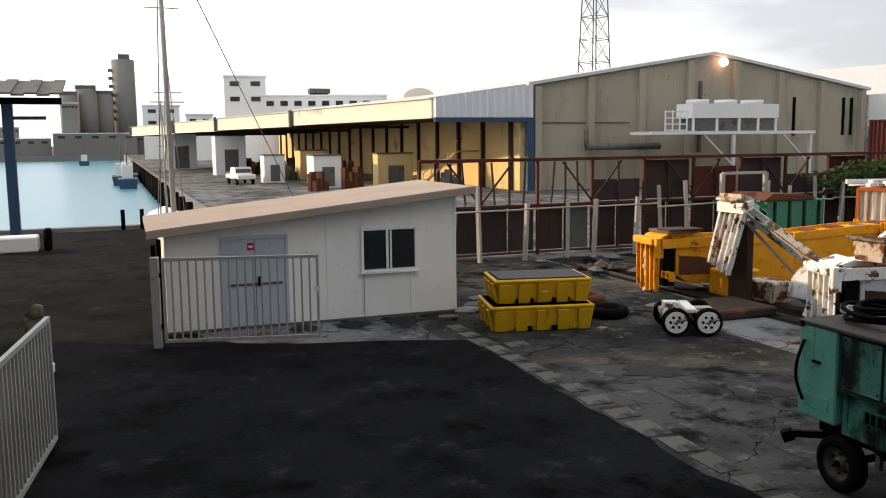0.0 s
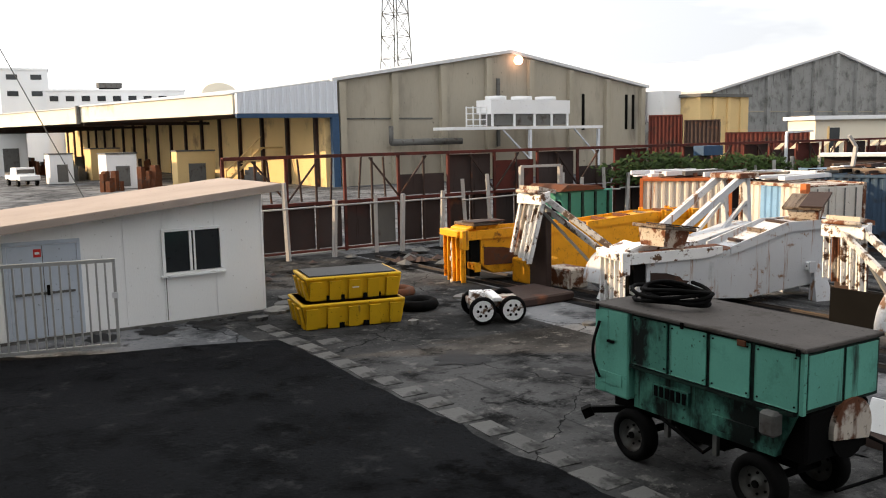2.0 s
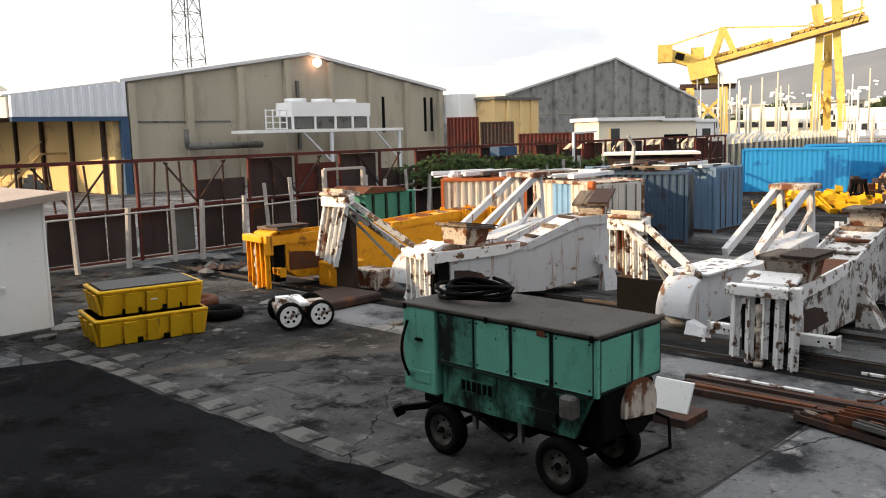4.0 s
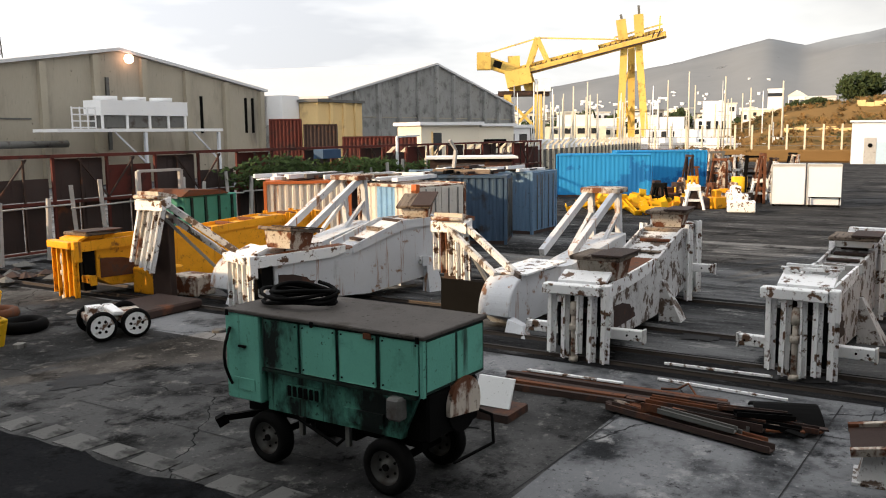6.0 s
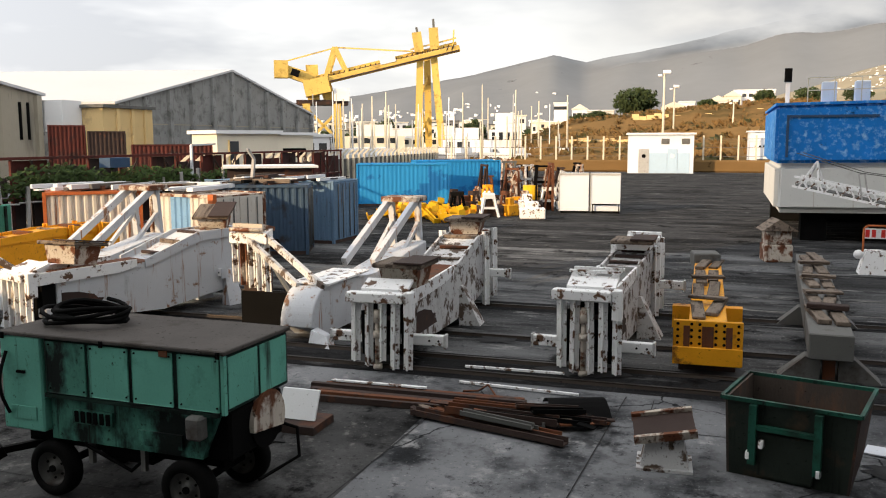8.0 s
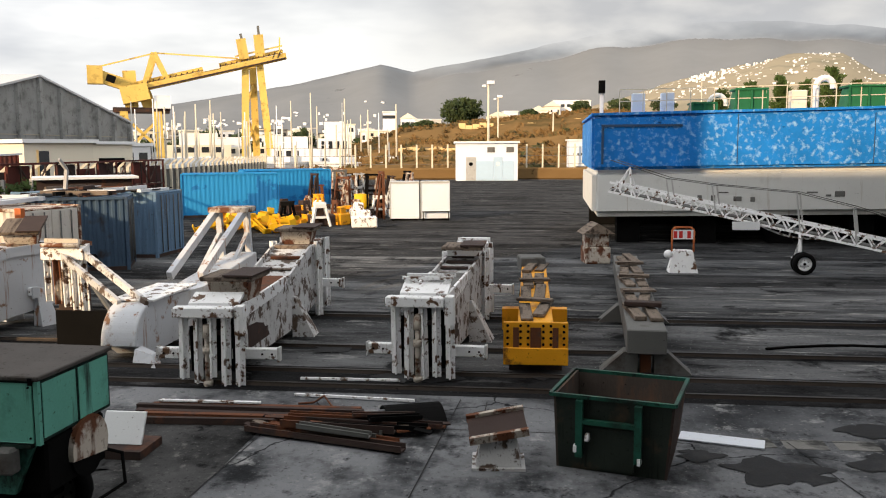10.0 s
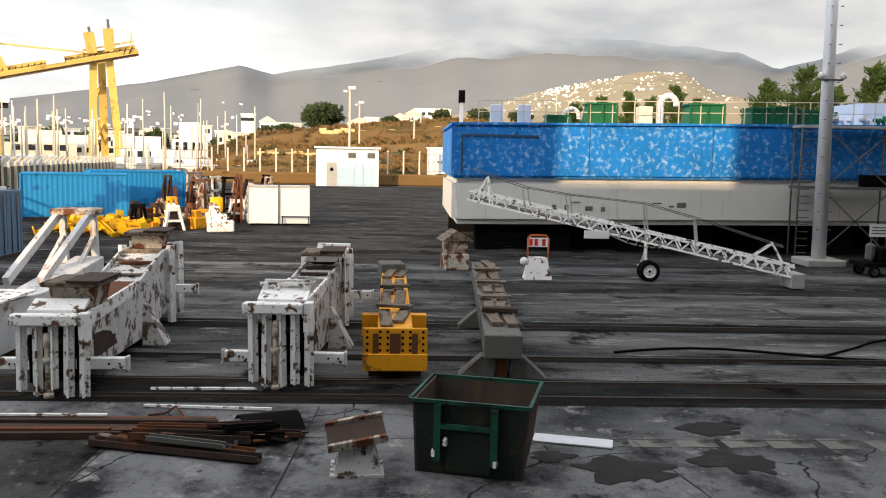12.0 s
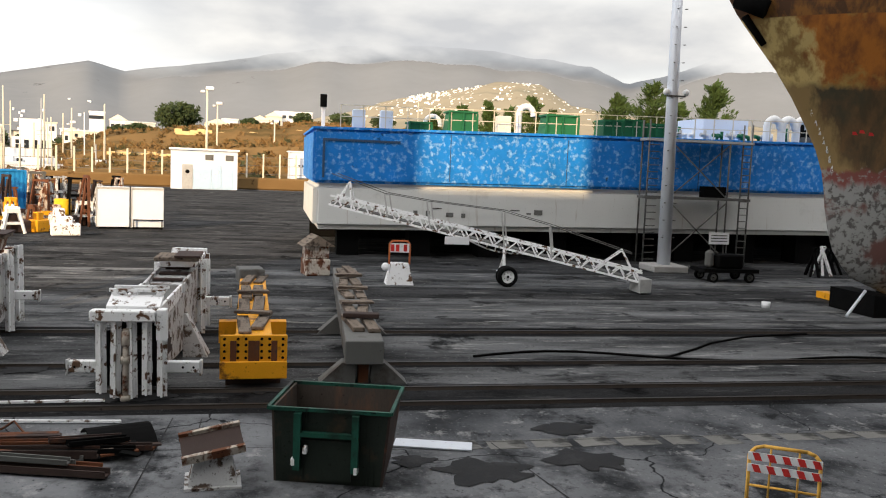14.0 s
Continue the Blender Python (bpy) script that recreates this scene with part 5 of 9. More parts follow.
def tilted_arm(body, head, far_end, label, fan=0.25, extra=True):
    """An arm whose head is folded up: fan of legs, sloping strut, deep plated girder and an A-frame at the far end."""
    a = thing("folding_arm", (0, 0, 0), 0, label, "docking arm", "folded docking arms")
    b, h, f = Vector(body), Vector(head), Vector(far_end)
    q = bmesh.new()
    hexa(q, [h + Vector((x * 0.16, y * 0.5, z * 0.12 + x * 0.05)) for x, y, z in CUBE])
    part("head_plate", q, M_WHITEST, a)
    for i in range(5):
        y = h.y - 0.42 + 0.21 * i
        q = bmesh.new()
        channel(q, (h.x - 0.12 - fan * 0.6, y + fan * (0.8 - 0.1 * i), h.z * 0.3 + 0.06 * i), (h.x - 0.08, y, h.z - 0.08), 0.13, 0.09)
        for k in (0.3, 0.6):
            c = Vector((h.x - 0.12 - fan * 0.6, y + fan * (0.8 - 0.1 * i), h.z * 0.3 + 0.06 * i)).lerp(Vector((h.x - 0.08, y, h.z - 0.08)), k)
            box(q, c.x - 0.03, c.y - 0.03, c.z - 0.03, c.x + 0.06, c.y + 0.03, c.z + 0.03)
        part("leg", q, M_WHITEST if i != 3 else M_RUSTWH, a)
    for s in (-0.3, 0.3):
        q = bmesh.new()
        bar(q, h + Vector((0.1, s, 0.02)), b + Vector((0.9, 0.5 + s, 1.1)), 0.09, 0.15)
        part("strut", q, M_WHITEDK, a)
    q = bmesh.new()
    bar(q, h + Vector((0.0, -0.3, -0.3)), b + Vector((0.9, 0.55, 0.3)), 0.07)
    part("tie_rod", q, M_GREYST, a)
    q = bmesh.new()
    rod(q, h + Vector((-0.2, -0.45, 0.16)), h + Vector((-0.2, 0.45, 0.16)), 0.05, 0.05, 8)
    hexa(q, [h + Vector((0.15 + x * 0.3, y * 0.4, 0.2 + z * 0.05 - x * 0.06)) for x, y, z in CUBE])
    part("head_cap", q, M_RUSTWH, a)
    q = bmesh.new()
    rod(q, h + Vector((0.5, -0.42, -0.25)), h + Vector((0.5, -0.3, -0.25)), 0.14, 0.14, 10)
    part("sheave", q, M_BLACK, a)
    part("mast_foot", bx(h.x + 0.1, h.y - 0.4, 0, h.x + 0.3, h.y + 0.3, h.z - 0.4, bev=0.02), M_DKBROWN, a)
    L = f.x - b.x
    q = bmesh.new()
    nose = [(b.x + 0.35 + 0.75 * (1 - math.cos(t)), 0.32 + 0.8 * math.sin(t)) for t in [math.pi / 2 * j / 8 for j in range(9)]]
    prism(q, [(b.x + 0.95, 0.05), (b.x + L * 0.5, 0.05), (f.x, 0.5), (f.x, f.z * 0.55), (b.x + L * 0.5, 1.0)] + nose[::-1] + [(b.x + 0.6, 0.3)], b.y + 0.2, b.y + 0.95)
    bmesh.ops.bevel(q, geom=q.edges[:], offset=0.025, segments=1, affect="EDGES")
    part("girder", q, M_WHITESHADED, a)
    part("deck_plate", bx(b.x + 1.0, b.y + 0.1, 1.13, b.x + L * 0.42, b.y + 1.05, 1.17), M_WHITEST, a)
    q = bmesh.new()
    hexa(q, [Vector(p) for p in ((b.x, b.y - 0.35, 0), (b.x + 0.3, b.y - 0.35, 0), (b.x + 0.6, b.y + 0.2, 0), (b.x + 0.15, b.y + 0.2, 0), (b.x + 0.2, b.y - 0.2, 0.22), (b.x + 0.4, b.y - 0.2, 0.22), (b.x + 0.6, b.y + 0.2, 0.3), (b.x + 0.3, b.y + 0.2, 0.3))])
    part("foot", q, M_WHITESHADED, a)
    if extra:
        for s in (-0.4, 0.4):
            q = bmesh.new()
            bar(q, (f.x - 3.2, f.y + s, 1.15), (f.x - 0.1, f.y + s, f.z), 0.14, 0.2)
            part("frame_strut", q, M_WHITESHADED, a)
            q = bmesh.new()
            bar(q, (f.x + 0.35, f.y + s, 0.2), (f.x + 0.1, f.y + s, f.z), 0.16)
            part("frame_post", q, M_WHITESHADED, a)
            q = bmesh.new()
            bar(q, (f.x - 1.5, f.y + s, 0.9), (f.x + 0.1, f.y + s, f.z * 0.75), 0.1)
            part("frame_brace", q, M_WHITESHADED, a)
        part("frame_head", bx(f.x - 0.35, f.y - 0.55, f.z - 0.02, f.x + 0.5, f.y + 0.55, f.z + 0.13, bev=0.02), M_RUSTWH, a)
    return a


tilted_arm((15.45, 7.9, 0), (18.0, 10.8, 1.95), (23.0, 8.8, 2.5), "white steel arm folded up, with hanging legs and A-frame", -0.05)
tilted_arm((15.0, 15.5, 0), (14.75, 17.7, 2.5), (21.3, 16.4, 2.8), "sunlit white steel arm folded up over an orange arm", 0.35)
pl = thing("steel_plate", (17.0, 9.9, 0), 0, "dark rusted steel plate standing on edge", "plate")
part("plate", bx(0, -0.6, 0, 0.05, 0.6, 0.8), M_BLACK, pl)
cr = thing("roll_stub", (23.6, 8.2, 0), 0, "short dark steel roller lying by the A-frame", "roller")
q = bmesh.new()
rod(q, (0, -0.5, 0.95), (0, 0.4, 0.95), 0.16, 0.16, 12)
rod(q, (0, 0, 0), (0, 0, 0.9), 0.12, 0.12, 8)
part("roller", q, M_BLACK, cr)
lb = thing("low_trough", (12.2, 15.9, 0), 0, "long low rusty steel trough lying in the sun", "trough")
part("trough", bx(0, 0, 0, 2.4, 1.6, 0.22, bev=0.04), M_DKBROWN, lb)
part("orange_block", bx(2.9, 2.3, 0, 3.9, 3.2, 0.7, bev=0.04), M_ORANGE, lb)
part("orange_block", bx(3.2, 1.1, 0, 3.9, 2.1, 0.55, bev=0.04), M_RUSTWH, lb)

# the orange girder with a bolted end plate, and the plain grey one
yb = thing("orange_girder", (15.74, 0.23, 0), 1.3, "orange box girder with bolted end plate and planks on top", "girder")
girder(yb, [(0.14, 0.25), (9.0, 0.3), (9.2, 0.5), (9.2, 0.9), (0.14, 0.9)], -0.34, 0.34, M_ORANGE)
ep = part("end_plate", bx(0.0, -0.6, 0.2, 0.07, 0.6, 1.0, bev=0.015), M_ORANGE, yb, "orange bolted end plate")
for y in (-0.52, -0.28, -0.14, 0.14, 0.28, 0.52):
    for zz in (0.58, 0.7, 0.82, 0.93):
        q = bmesh.new()
        rod(q, (-0.006, y, zz), (0.0, y, zz), 0.028, 0.028, 8)
        part("bolt_hole", q, M_BLACK, ep)
for y in (-0.4, 0.4):
    q = bmesh.new()
    rod(q, (-0.007, y, 0.34), (0.0, y, 0.34), 0.05, 0.05, 10)
    part("bolt_hole", q, M_BLACK, ep)
for y0, y1 in ((-0.42, -0.31), (-0.1, 0.1), (0.31, 0.42)):
    part("slot", bx(-0.012, y0, 0.52, -0.002, y1, 0.9), M_RUST, ep)
part("lip", bx(-0.06, -0.6, 0.2, -0.003, 0.6, 0.52, bev=0.01), M_ORANGE, yb)
for s in (-1, 1):
    part("foot", bx(4.0, s * 0.34 if s > 0 else -0.75, 0, 4.3, 0.75 if s > 0 else -0.34, 0.5), M_ORANGE, yb)
part("cradle", bx(0.3, -0.5, 0, 0.7, 0.5, 0.24), M_DKBROWN, yb)
part("cradle", bx(7.6, -0.4, 0, 8.0, 0.4, 0.28), M_DKBROWN, yb)
gg = thing("grey_girder", (15.79, -1.8, 0), -2.8, "weathered grey box girder on splayed feet with planks", "girder")
girder(gg, [(0, 0.42), (11.2, 0.42), (11.2, 0.88), (0, 0.88)], -0.36, 0.36, M_GREYST)
for x in (0.2, 5.0):
    for s in (-1, 1):
        q = bmesh.new()
        hexa(q, [Vector(p) for p in ((x, s * 0.15, 0), (x + 0.5, s * 0.15, 0), (x + 0.5, s * 0.85, 0), (x, s * 0.85, 0), (x, s * 0.15, 0.42), (x + 0.4, s * 0.15, 0.42), (x + 0.4, s * 0.4, 0.42), (x, s * 0.4, 0.42))])
        part("foot", q, M_GREYST, gg)
    part("web", bx(x + 0.05, -0.1, 0, x + 0.35, 0.1, 0.415), M_RUST, gg)
rng = random.Random(21)
for gx, gy, gz, n, sl in ((17.0, 0.43, 0.905, 4, 0.023), (17.3, 0.1, 0.905, 4, 0.023), (17.0, -1.7, 0.885, 5, -0.049), (17.3, -2.06, 0.885, 5, -0.049)):
    for i in range(n):
        p = thing("plank", (gx + i * 2.05 + rng.uniform(0, 0.2), gy + sl * i * 2.05 + rng.uniform(-0.05, 0.05), gz), math.degrees(sl) + rng.uniform(-8, 8), "weathered grey timber plank lying on a girder", "plank", "planks on the girders")
        part("board", bx(-0.97 + rng.uniform(0, 0.5), -0.12, 0, 0.97, 0.12, rng.uniform(0.04, 0.11), bev=0.012), M_WOOD, p)
for x, y, z, tn in ((17.6, -1.9, 1.0, 80), (19.4, -2.0, 1.0, 95), (21.6, -2.1, 1.0, 84), (24.0, -2.2, 1.0, 100), (17.9, 0.3, 1.02, 78), (20.6, 0.35, 1.02, 100)):
    p = thing("cross_timber", (x, y, z), tn, "rough brown timber laid across a girder", "timber", "cross timbers")
    part("board", bx(-0.38, -0.13, 0, 0.36, 0.12, rng.uniform(0.05, 0.1), bev=0.014), rng.choice((M_WOOD, M_WOOD, M_DKBROWN)), p)
p = thing("timber_offcut", (24.5, 0.5, 0), 10, "block of timber on a stub support", "block")
part("block", bx(-0.4, -0.35, 0.75, 0.4, 0.35, 1.15, bev=0.03), M_GREYST, p)
part("support", bx(-0.25, -0.25, 0, 0.25, 0.25, 0.747), M_DKBROWN, p)

# ---- green generator trailer ----
gt = thing("generator_trailer", (8.45, 6.5, 0), -2.0, "worn green four-wheeled generator trailer with hose on top", "trailer")
# front (towards -y) to rear (+y)
TW, T0, T1 = 0.66, -1.5, 1.6
q = bmesh.new()
prism(q, [(T0, 1.28), (T1 - 0.62, 1.28), (T1 - 0.62, 1.93), (T0, 1.93)], -TW, TW, "x")
bmesh.ops.bevel(q, geom=q.edges[:], offset=0.02, segments=1, affect="EDGES")
body = part("body", q, M_TEALD, gt, "dark seams behind the door panels")
q = bmesh.new()
prism(q, [(T0 + 0.35, 0.72), (T1 - 0.64, 0.72), (T1 - 0.64, 1.275), (T0 + 0.1, 1.275)], -TW + 0.06, TW - 0.06, "x")
low = part("lower_body", q, M_TEALM, gt, "oil-stained green lower body")
q = bmesh.new()
prism(q, [(T1 - 0.6, 0.8), (T1 + 0.02, 0.8), (T1 + 0.02, 1.93), (T1 - 0.6, 1.93)], -TW - 0.02, TW + 0.02, "x")
bmesh.ops.bevel(q, geom=q.edges[:], offset=0.02, segments=1, affect="EDGES")
part("end_cabinet", q, M_TEAL, gt)
part("lid", bx(-TW - 0.03, T0 - 0.03, 1.934, TW + 0.03, T1 + 0.04, 1.985, bev=0.012), M_TRTOP, gt, "dusty dark top lid")
n = 4
for s in (-1, 1):
    for i in range(n):
        y0 = T0 + 0.04 + (T1 - 0.66 - T0 - 0.04) * i / n
        y1 = T0 + 0.0 + (T1 - 0.66 - T0) * (i + 1) / n
        q = bmesh.new()
        box(q, s * TW - 0.01, y0 + 0.015, 1.30, s * TW + 0.012 * s + 0.004, y1 - 0.02, 1.91, bev=0.008)
        dp = part("door_panel", q, M_TEALM if i == n - 1 else M_TEAL, body)
        for yy in (y0 + 0.05, y1 - 0.06):
            for zz in (1.35, 1.87):
                q = bmesh.new()
                rod(q, (s * (TW + 0.012), yy, zz), (s * (TW + 0.025), yy, zz), 0.012, 0.01, 6)
                part("rivet", q, M_BLACK, dp)
    part("louvre", bx(s * (TW - 0.06) if s > 0 else -TW + 0.03, 0.05, 0.95, TW - 0.03 if s > 0 else -(TW - 0.06), 0.62, 1.12), M_TEALM, low)
    for i in range(6):
        part("louvre_slat", bx(s * (TW - 0.03) if s > 0 else -TW + 0.015, 0.08 + i * 0.09, 0.97, TW - 0.015 if s > 0 else -(TW - 0.03), 0.13 + i * 0.09, 1.1), M_BLACK, low)
    part("louvre", bx(s * (TW - 0.06) if s > 0 else -TW + 0.03, -0.9, 0.8, TW - 0.03 if s > 0 else -(TW - 0.06), -0.3, 0.97), M_TEALM, low)
    part("sill_rail", bx(s * (TW - 0.055) if s > 0 else -TW - 0.01, T0 + 0.1, 1.235, TW + 0.01 if s > 0 else -(TW - 0.055), T1 - 0.62, 1.28), M_TEALD, gt)
part("front_panel", bx(-TW + 0.06, T0 - 0.014, 1.33, -0.02, T0 - 0.003, 1.9, bev=0.004), M_TEAL, gt)
part("front_panel", bx(0.03, T0 - 0.014, 1.33, TW - 0.06, T0 - 0.003, 1.9, bev=0.004), M_TEAL, gt)
part("front_cowl", bx(-TW + 0.12, T0 + 0.02, 0.7, TW - 0.12, T0 + 0.34, 1.27, bev=0.03), M_BLACK, gt)
q = bmesh.new()
arc = [(0.16 + 0.34 * math.cos(radians(a)), 1.0 + 0.34 * math.sin(radians(a))) for a in range(-28, 206, 13)]
prism(q, arc, T0 - 0.04, T0 + 0.09)
part("fan_guard", q, M_RUSTWH, gt, "half-round dirty white and rust cover")
q = bmesh.new()
rod(q, (0.16, T0 - 0.01, 0.98), (0.16, T0 + 0.07, 0.98), 0.32, 0.32, 18)
part("fan_ring", q, M_BLACK, gt)
part("battery_box", bx(-TW - 0.12, T0 + 0.25, 0.98, -TW + 0.05, T0 + 0.45, 1.25, bev=0.03), M_GREYST, gt)
part("chassis", bx(-0.42, T0 + 0.2, 0.58, -0.3, T1 - 0.1, 0.7), M_BLACK, gt)
part("chassis", bx(0.3, T0 + 0.2, 0.58, 0.42, T1 - 0.1, 0.7), M_BLACK, gt)
for y in (-0.92, 0.98):
    q = bmesh.new()
    rod(q, (-0.5, y, 0.34), (0.5, y, 0.34), 0.05, 0.05, 8)
    bar(q, (-0.36, y, 0.34), (-0.36, y, 0.6), 0.1)
    bar(q, (0.36, y, 0.34), (0.36, y, 0.6), 0.1)
    part("axle", q, M_BLACK, gt)
    for x in (-0.55, 0.55):
        wheel(gt, (x, y, 0.34), 0.34, 0.2, rim_mat=M_GREYST)
q = bmesh.new()
bar(q, (-0.3, T1 - 0.5, 0.6), (-0.62, T1 + 0.12, 0.48), 0.08)
bar(q, (-0.62, T1 + 0.12, 0.48), (-0.72, T1 + 0.2, 0.42), 0.13)
part("tow_bar", q, M_BLACK, gt)
part("cabinet_handle", bx(-TW - 0.05, T1 - 0.36, 1.5, -TW - 0.021, T1 - 0.24, 1.53), M_BLACK, gt)
part("cabinet_flap", bx(-TW - 0.032, T1 - 0.5, 0.94, -TW - 0.021, T1 - 0.12, 1.1, bev=0.004), M_TEAL, gt)
part("rust_spot", bx(-TW - 0.034, T0 + 0.7, 1.86, -TW - 0.018, T0 + 0.82, 1.93, bev=0.006), M_RUST, gt)
for y in (T0 + 0.05, 0.1, T1 - 0.05):
    part("lid_catch", bx(-TW - 0.05, y - 0.02, 1.9, -TW - 0.031, y + 0.02, 1.975), M_BLACK, gt)
part("fuel_tank", bx(-0.5, -0.4, 0.5, -0.1, 0.3, 0.71, bev=0.04), M_BLACK, gt)
part("corner_angle", bx(-TW - 0.022, T0 - 0.018, 1.28, -TW + 0.03, T0 + 0.03, 1.93), M_TEAL, gt)
for y in (-0.3, 0.45):
    part("hanger", bx(-TW + 0.1, y - 0.03, 0.45, -TW + 0.16, y + 0.03, 0.72), M_GREYST, gt)
tube("front_pipe", [[(0.5, T0 + 0.1, 0.85), (0.5, T0 - 0.2, 0.8), (0.5, T0 - 0.22, 0.45), (-0.2, T0 - 0.1, 0.4)]], 0.022, M_BLACK, gt)
tube("brake_line", [[(-0.6, 0.5, 0.7), (-0.52, -0.1, 0.42), (-0.45, -0.4, 0.7)]], 0.022, M_BLACK, gt)
tube("side_hose", [[(-TW - 0.04 - 0.12 * math.sin(k / 8 * math.pi), T1 - 0.1, 1.75 - 0.75 * k / 8) for k in range(9)]], 0.02, M_RUBBER, gt)
hs = thing("coiled_hose", (8.45, 7.35, 1.99), 0, "coil of black rubber hose on the trailer lid", "hose")
rng = random.Random(2)
turn_pts = []
for k in range(7 * 18 + 1):
    j, t = k / 18, k * math.pi / 9
    R = 0.4 + 0.09 * noise.noise((j * 0.9, 1.5, 0))
    turn_pts.append((0.1 * noise.noise((j, 0, 3)) + R * 0.9 * math.cos(t), 0.12 * noise.noise((j, 5, 0)) + R * 1.25 * math.sin(t), 0.05 + 0.026 * j + 0.03 * math.sin(2 * t + j)))
tube("coil", [turn_pts], 0.026, M_RUBBER, hs)

# ---- yellow spill pallets ----


def spill_bin(at, turn, W, D, H, top, label):
    b = thing("spill_bin", at, turn, label, "bin", "yellow spill bins")
    q = bmesh.new()
    i = 0.09
    hexa(q, [Vector(((x * (W / 2 - (i if z < 0 else 0))), (y * (D / 2 - (i if z < 0 else 0))), (z + 1) / 2 * H)) for x, y, z in CUBE])
    bmesh.ops.bevel(q, geom=q.edges[:], offset=0.04, segments=2, affect="EDGES")
    part("tub", q, M_YBIN, b)
    for s in (-1, 1):
        for k in range(5):
            x = -W / 2 + 0.2 + (W - 0.4) * k / 4
            q = bmesh.new()
            hexa(q, [Vector((x + a * 0.13, s * (D / 2 - (0.075 if c < 0 else -0.02) + 0.02) + bb * 0.03, 0.02 + (c + 1) / 2 * (H - 0.12))) for a, bb, c in CUBE])
            part("rib", q, M_YBIN, b)
        for k in range(3):
            y = -D / 2 + 0.25 + (D - 0.5) * k / 2
            q = bmesh.new()
            hexa(q, [Vector((s * (W / 2 - (0.075 if c < 0 else -0.02) + 0.02) + bb * 0.03, y + a * 0.12, 0.02 + (c + 1) / 2 * (H - 0.12))) for a, bb, c in CUBE])
            part("rib", q, M_YBIN, b)
        for x in (-0.42, 0.42):
            part("fork_slot", bx(x - 0.2, s * (D / 2 - 0.06) - 0.03, 0.0, x + 0.2, s * (D / 2 - 0.06) + 0.035, 0.12), M_BLACK, b)
    part("rim", bx(-W / 2 - 0.03, -D / 2 - 0.03, H - 0.07, W / 2 + 0.03, D / 2 + 0.03, H, bev=0.02), M_YBIN, b)
    if top:
        part("grating", bx(-W / 2 + 0.08, -D / 2 + 0.08, H + 0.002, W / 2 - 0.08, D / 2 - 0.08, H + 0.025), M_GRID, b, "dark grating")
        part("label", bx(-0.05, -D / 2 - 0.035, H - 0.28, 0.1, -D / 2 - 0.018, H - 0.14), M_WHITE, b)
    return b


spill_bin((8.9, 17.4, 0), -13, 2.3, 1.55, 0.58, False, "large yellow plastic spill bin on the concrete")
spill_bin((9.0, 17.5, 0.582), -13, 2.15, 1.35, 0.55, True, "yellow plastic spill pallet with dark grating stacked on another")

# ---- small wheeled bogie ----
bg = thing("wheeled_bogie", (11.6, 15.4, 0), -25, "small white bogie on four spoked wheels", "bogie")
part("frame", bx(-0.55, -0.4, 0.36, 0.6, 0.4, 0.5, bev=0.02), M_RUSTWH, bg)
part("crossbar", bx(-0.1, -0.52, 0.5, 0.12, 0.52, 0.6, bev=0.02), M_WHITEST, bg)
part("lug", bx(-0.5, -0.2, 0.5, -0.2, 0.2, 0.66), M_WHITEST, bg)
for x in (-0.32, 0.36):
    for y in (-0.5, 0.5):
        w = wheel(bg, (x, y, 0.31), 0.31, 0.14, axis="y", rim_mat=M_WHITE)
        q = bmesh.new()
        rod(q, (0, -0.076 if y < 0 else 0.076, 0), (0, -0.068 if y < 0 else 0.068, 0), 0.235, 0.235, 20)
        part("wheel_cover", q, M_WHITEST, w)
        q = bmesh.new()
        for k in range(6):
            a = k * math.pi / 3
            rod(q, (0.12 * math.cos(a), -0.079 if y < 0 else 0.079, 0.12 * math.sin(a)), (0.12 * math.cos(a), -0.0765 if y < 0 else 0.0765, 0.12 * math.sin(a)), 0.034, 0.034, 8)
        part("cover_hole", q, M_BLACK, w)
for x, y, s in ((10.6, 18.9, 0.3), (11.3, 19.2, 0.36), (10.9, 17.5, 0.28)):
    t = thing("old_tyre", (x, y, 0), 0, "old worn tyre lying on the ground", "tyre", "loose tyres")
    q = bmesh.new()
    R = 0.4
    rr = [[q.verts.new(((R + 0.13 * math.cos(b)) * math.cos(a), (R + 0.13 * math.cos(b)) * math.sin(a), 0.13 + 0.13 * math.sin(b))) for b in [k * math.pi / 4 for k in range(8)]] for a in [k * math.pi / 9 for k in range(18)]]
    for i in range(18):
        for j in range(8):
            q.faces.new([rr[i][j], rr[(i + 1) % 18][j], rr[(i + 1) % 18][(j + 1) % 8], rr[i][(j + 1) % 8]])
    part("tyre", q, M_RUBBER if s < 0.33 else M_RUST, t, smooth=True)

rng = random.Random(71)
for x, y, w in ((8.0, 19.3, 0.5), (8.55, 19.9, 0.42), (7.3, 18.7, 0.3), (12.6, 18.0, 0.35), (13.1, 17.2, 0.3), (9.9, 16.1, 0.16), (12.9, 13.6, 0.2), (8.9, 20.6, 0.36)):
    t = thing("broken_slab", (x, y, 0), rng.uniform(0, 90), "broken grey concrete slab lying on the ground", "slab", "broken slabs")
    q = bmesh.new()
    n = 7
    ring = [(w * rng.uniform(0.7, 1.1) * math.cos(6.283 * k / n), w * rng.uniform(0.5, 0.9) * math.sin(6.283 * k / n)) for k in range(n)]
    prism(q, ring, 0.0, rng.uniform(0.05, 0.12), "z")
    part("slab", q, rng.choice((M_KERBPALE, M_KERB, M_KERB)), t)

# ---- green skip ----
sk = thing("green_skip", (11.5, -0.95, 0), -15, "dented dark green open steel skip", "skip")
sk.scale = (0.92, 0.9, 0.95)
SW, SD, SH = 1.55, 1.15, 1.05


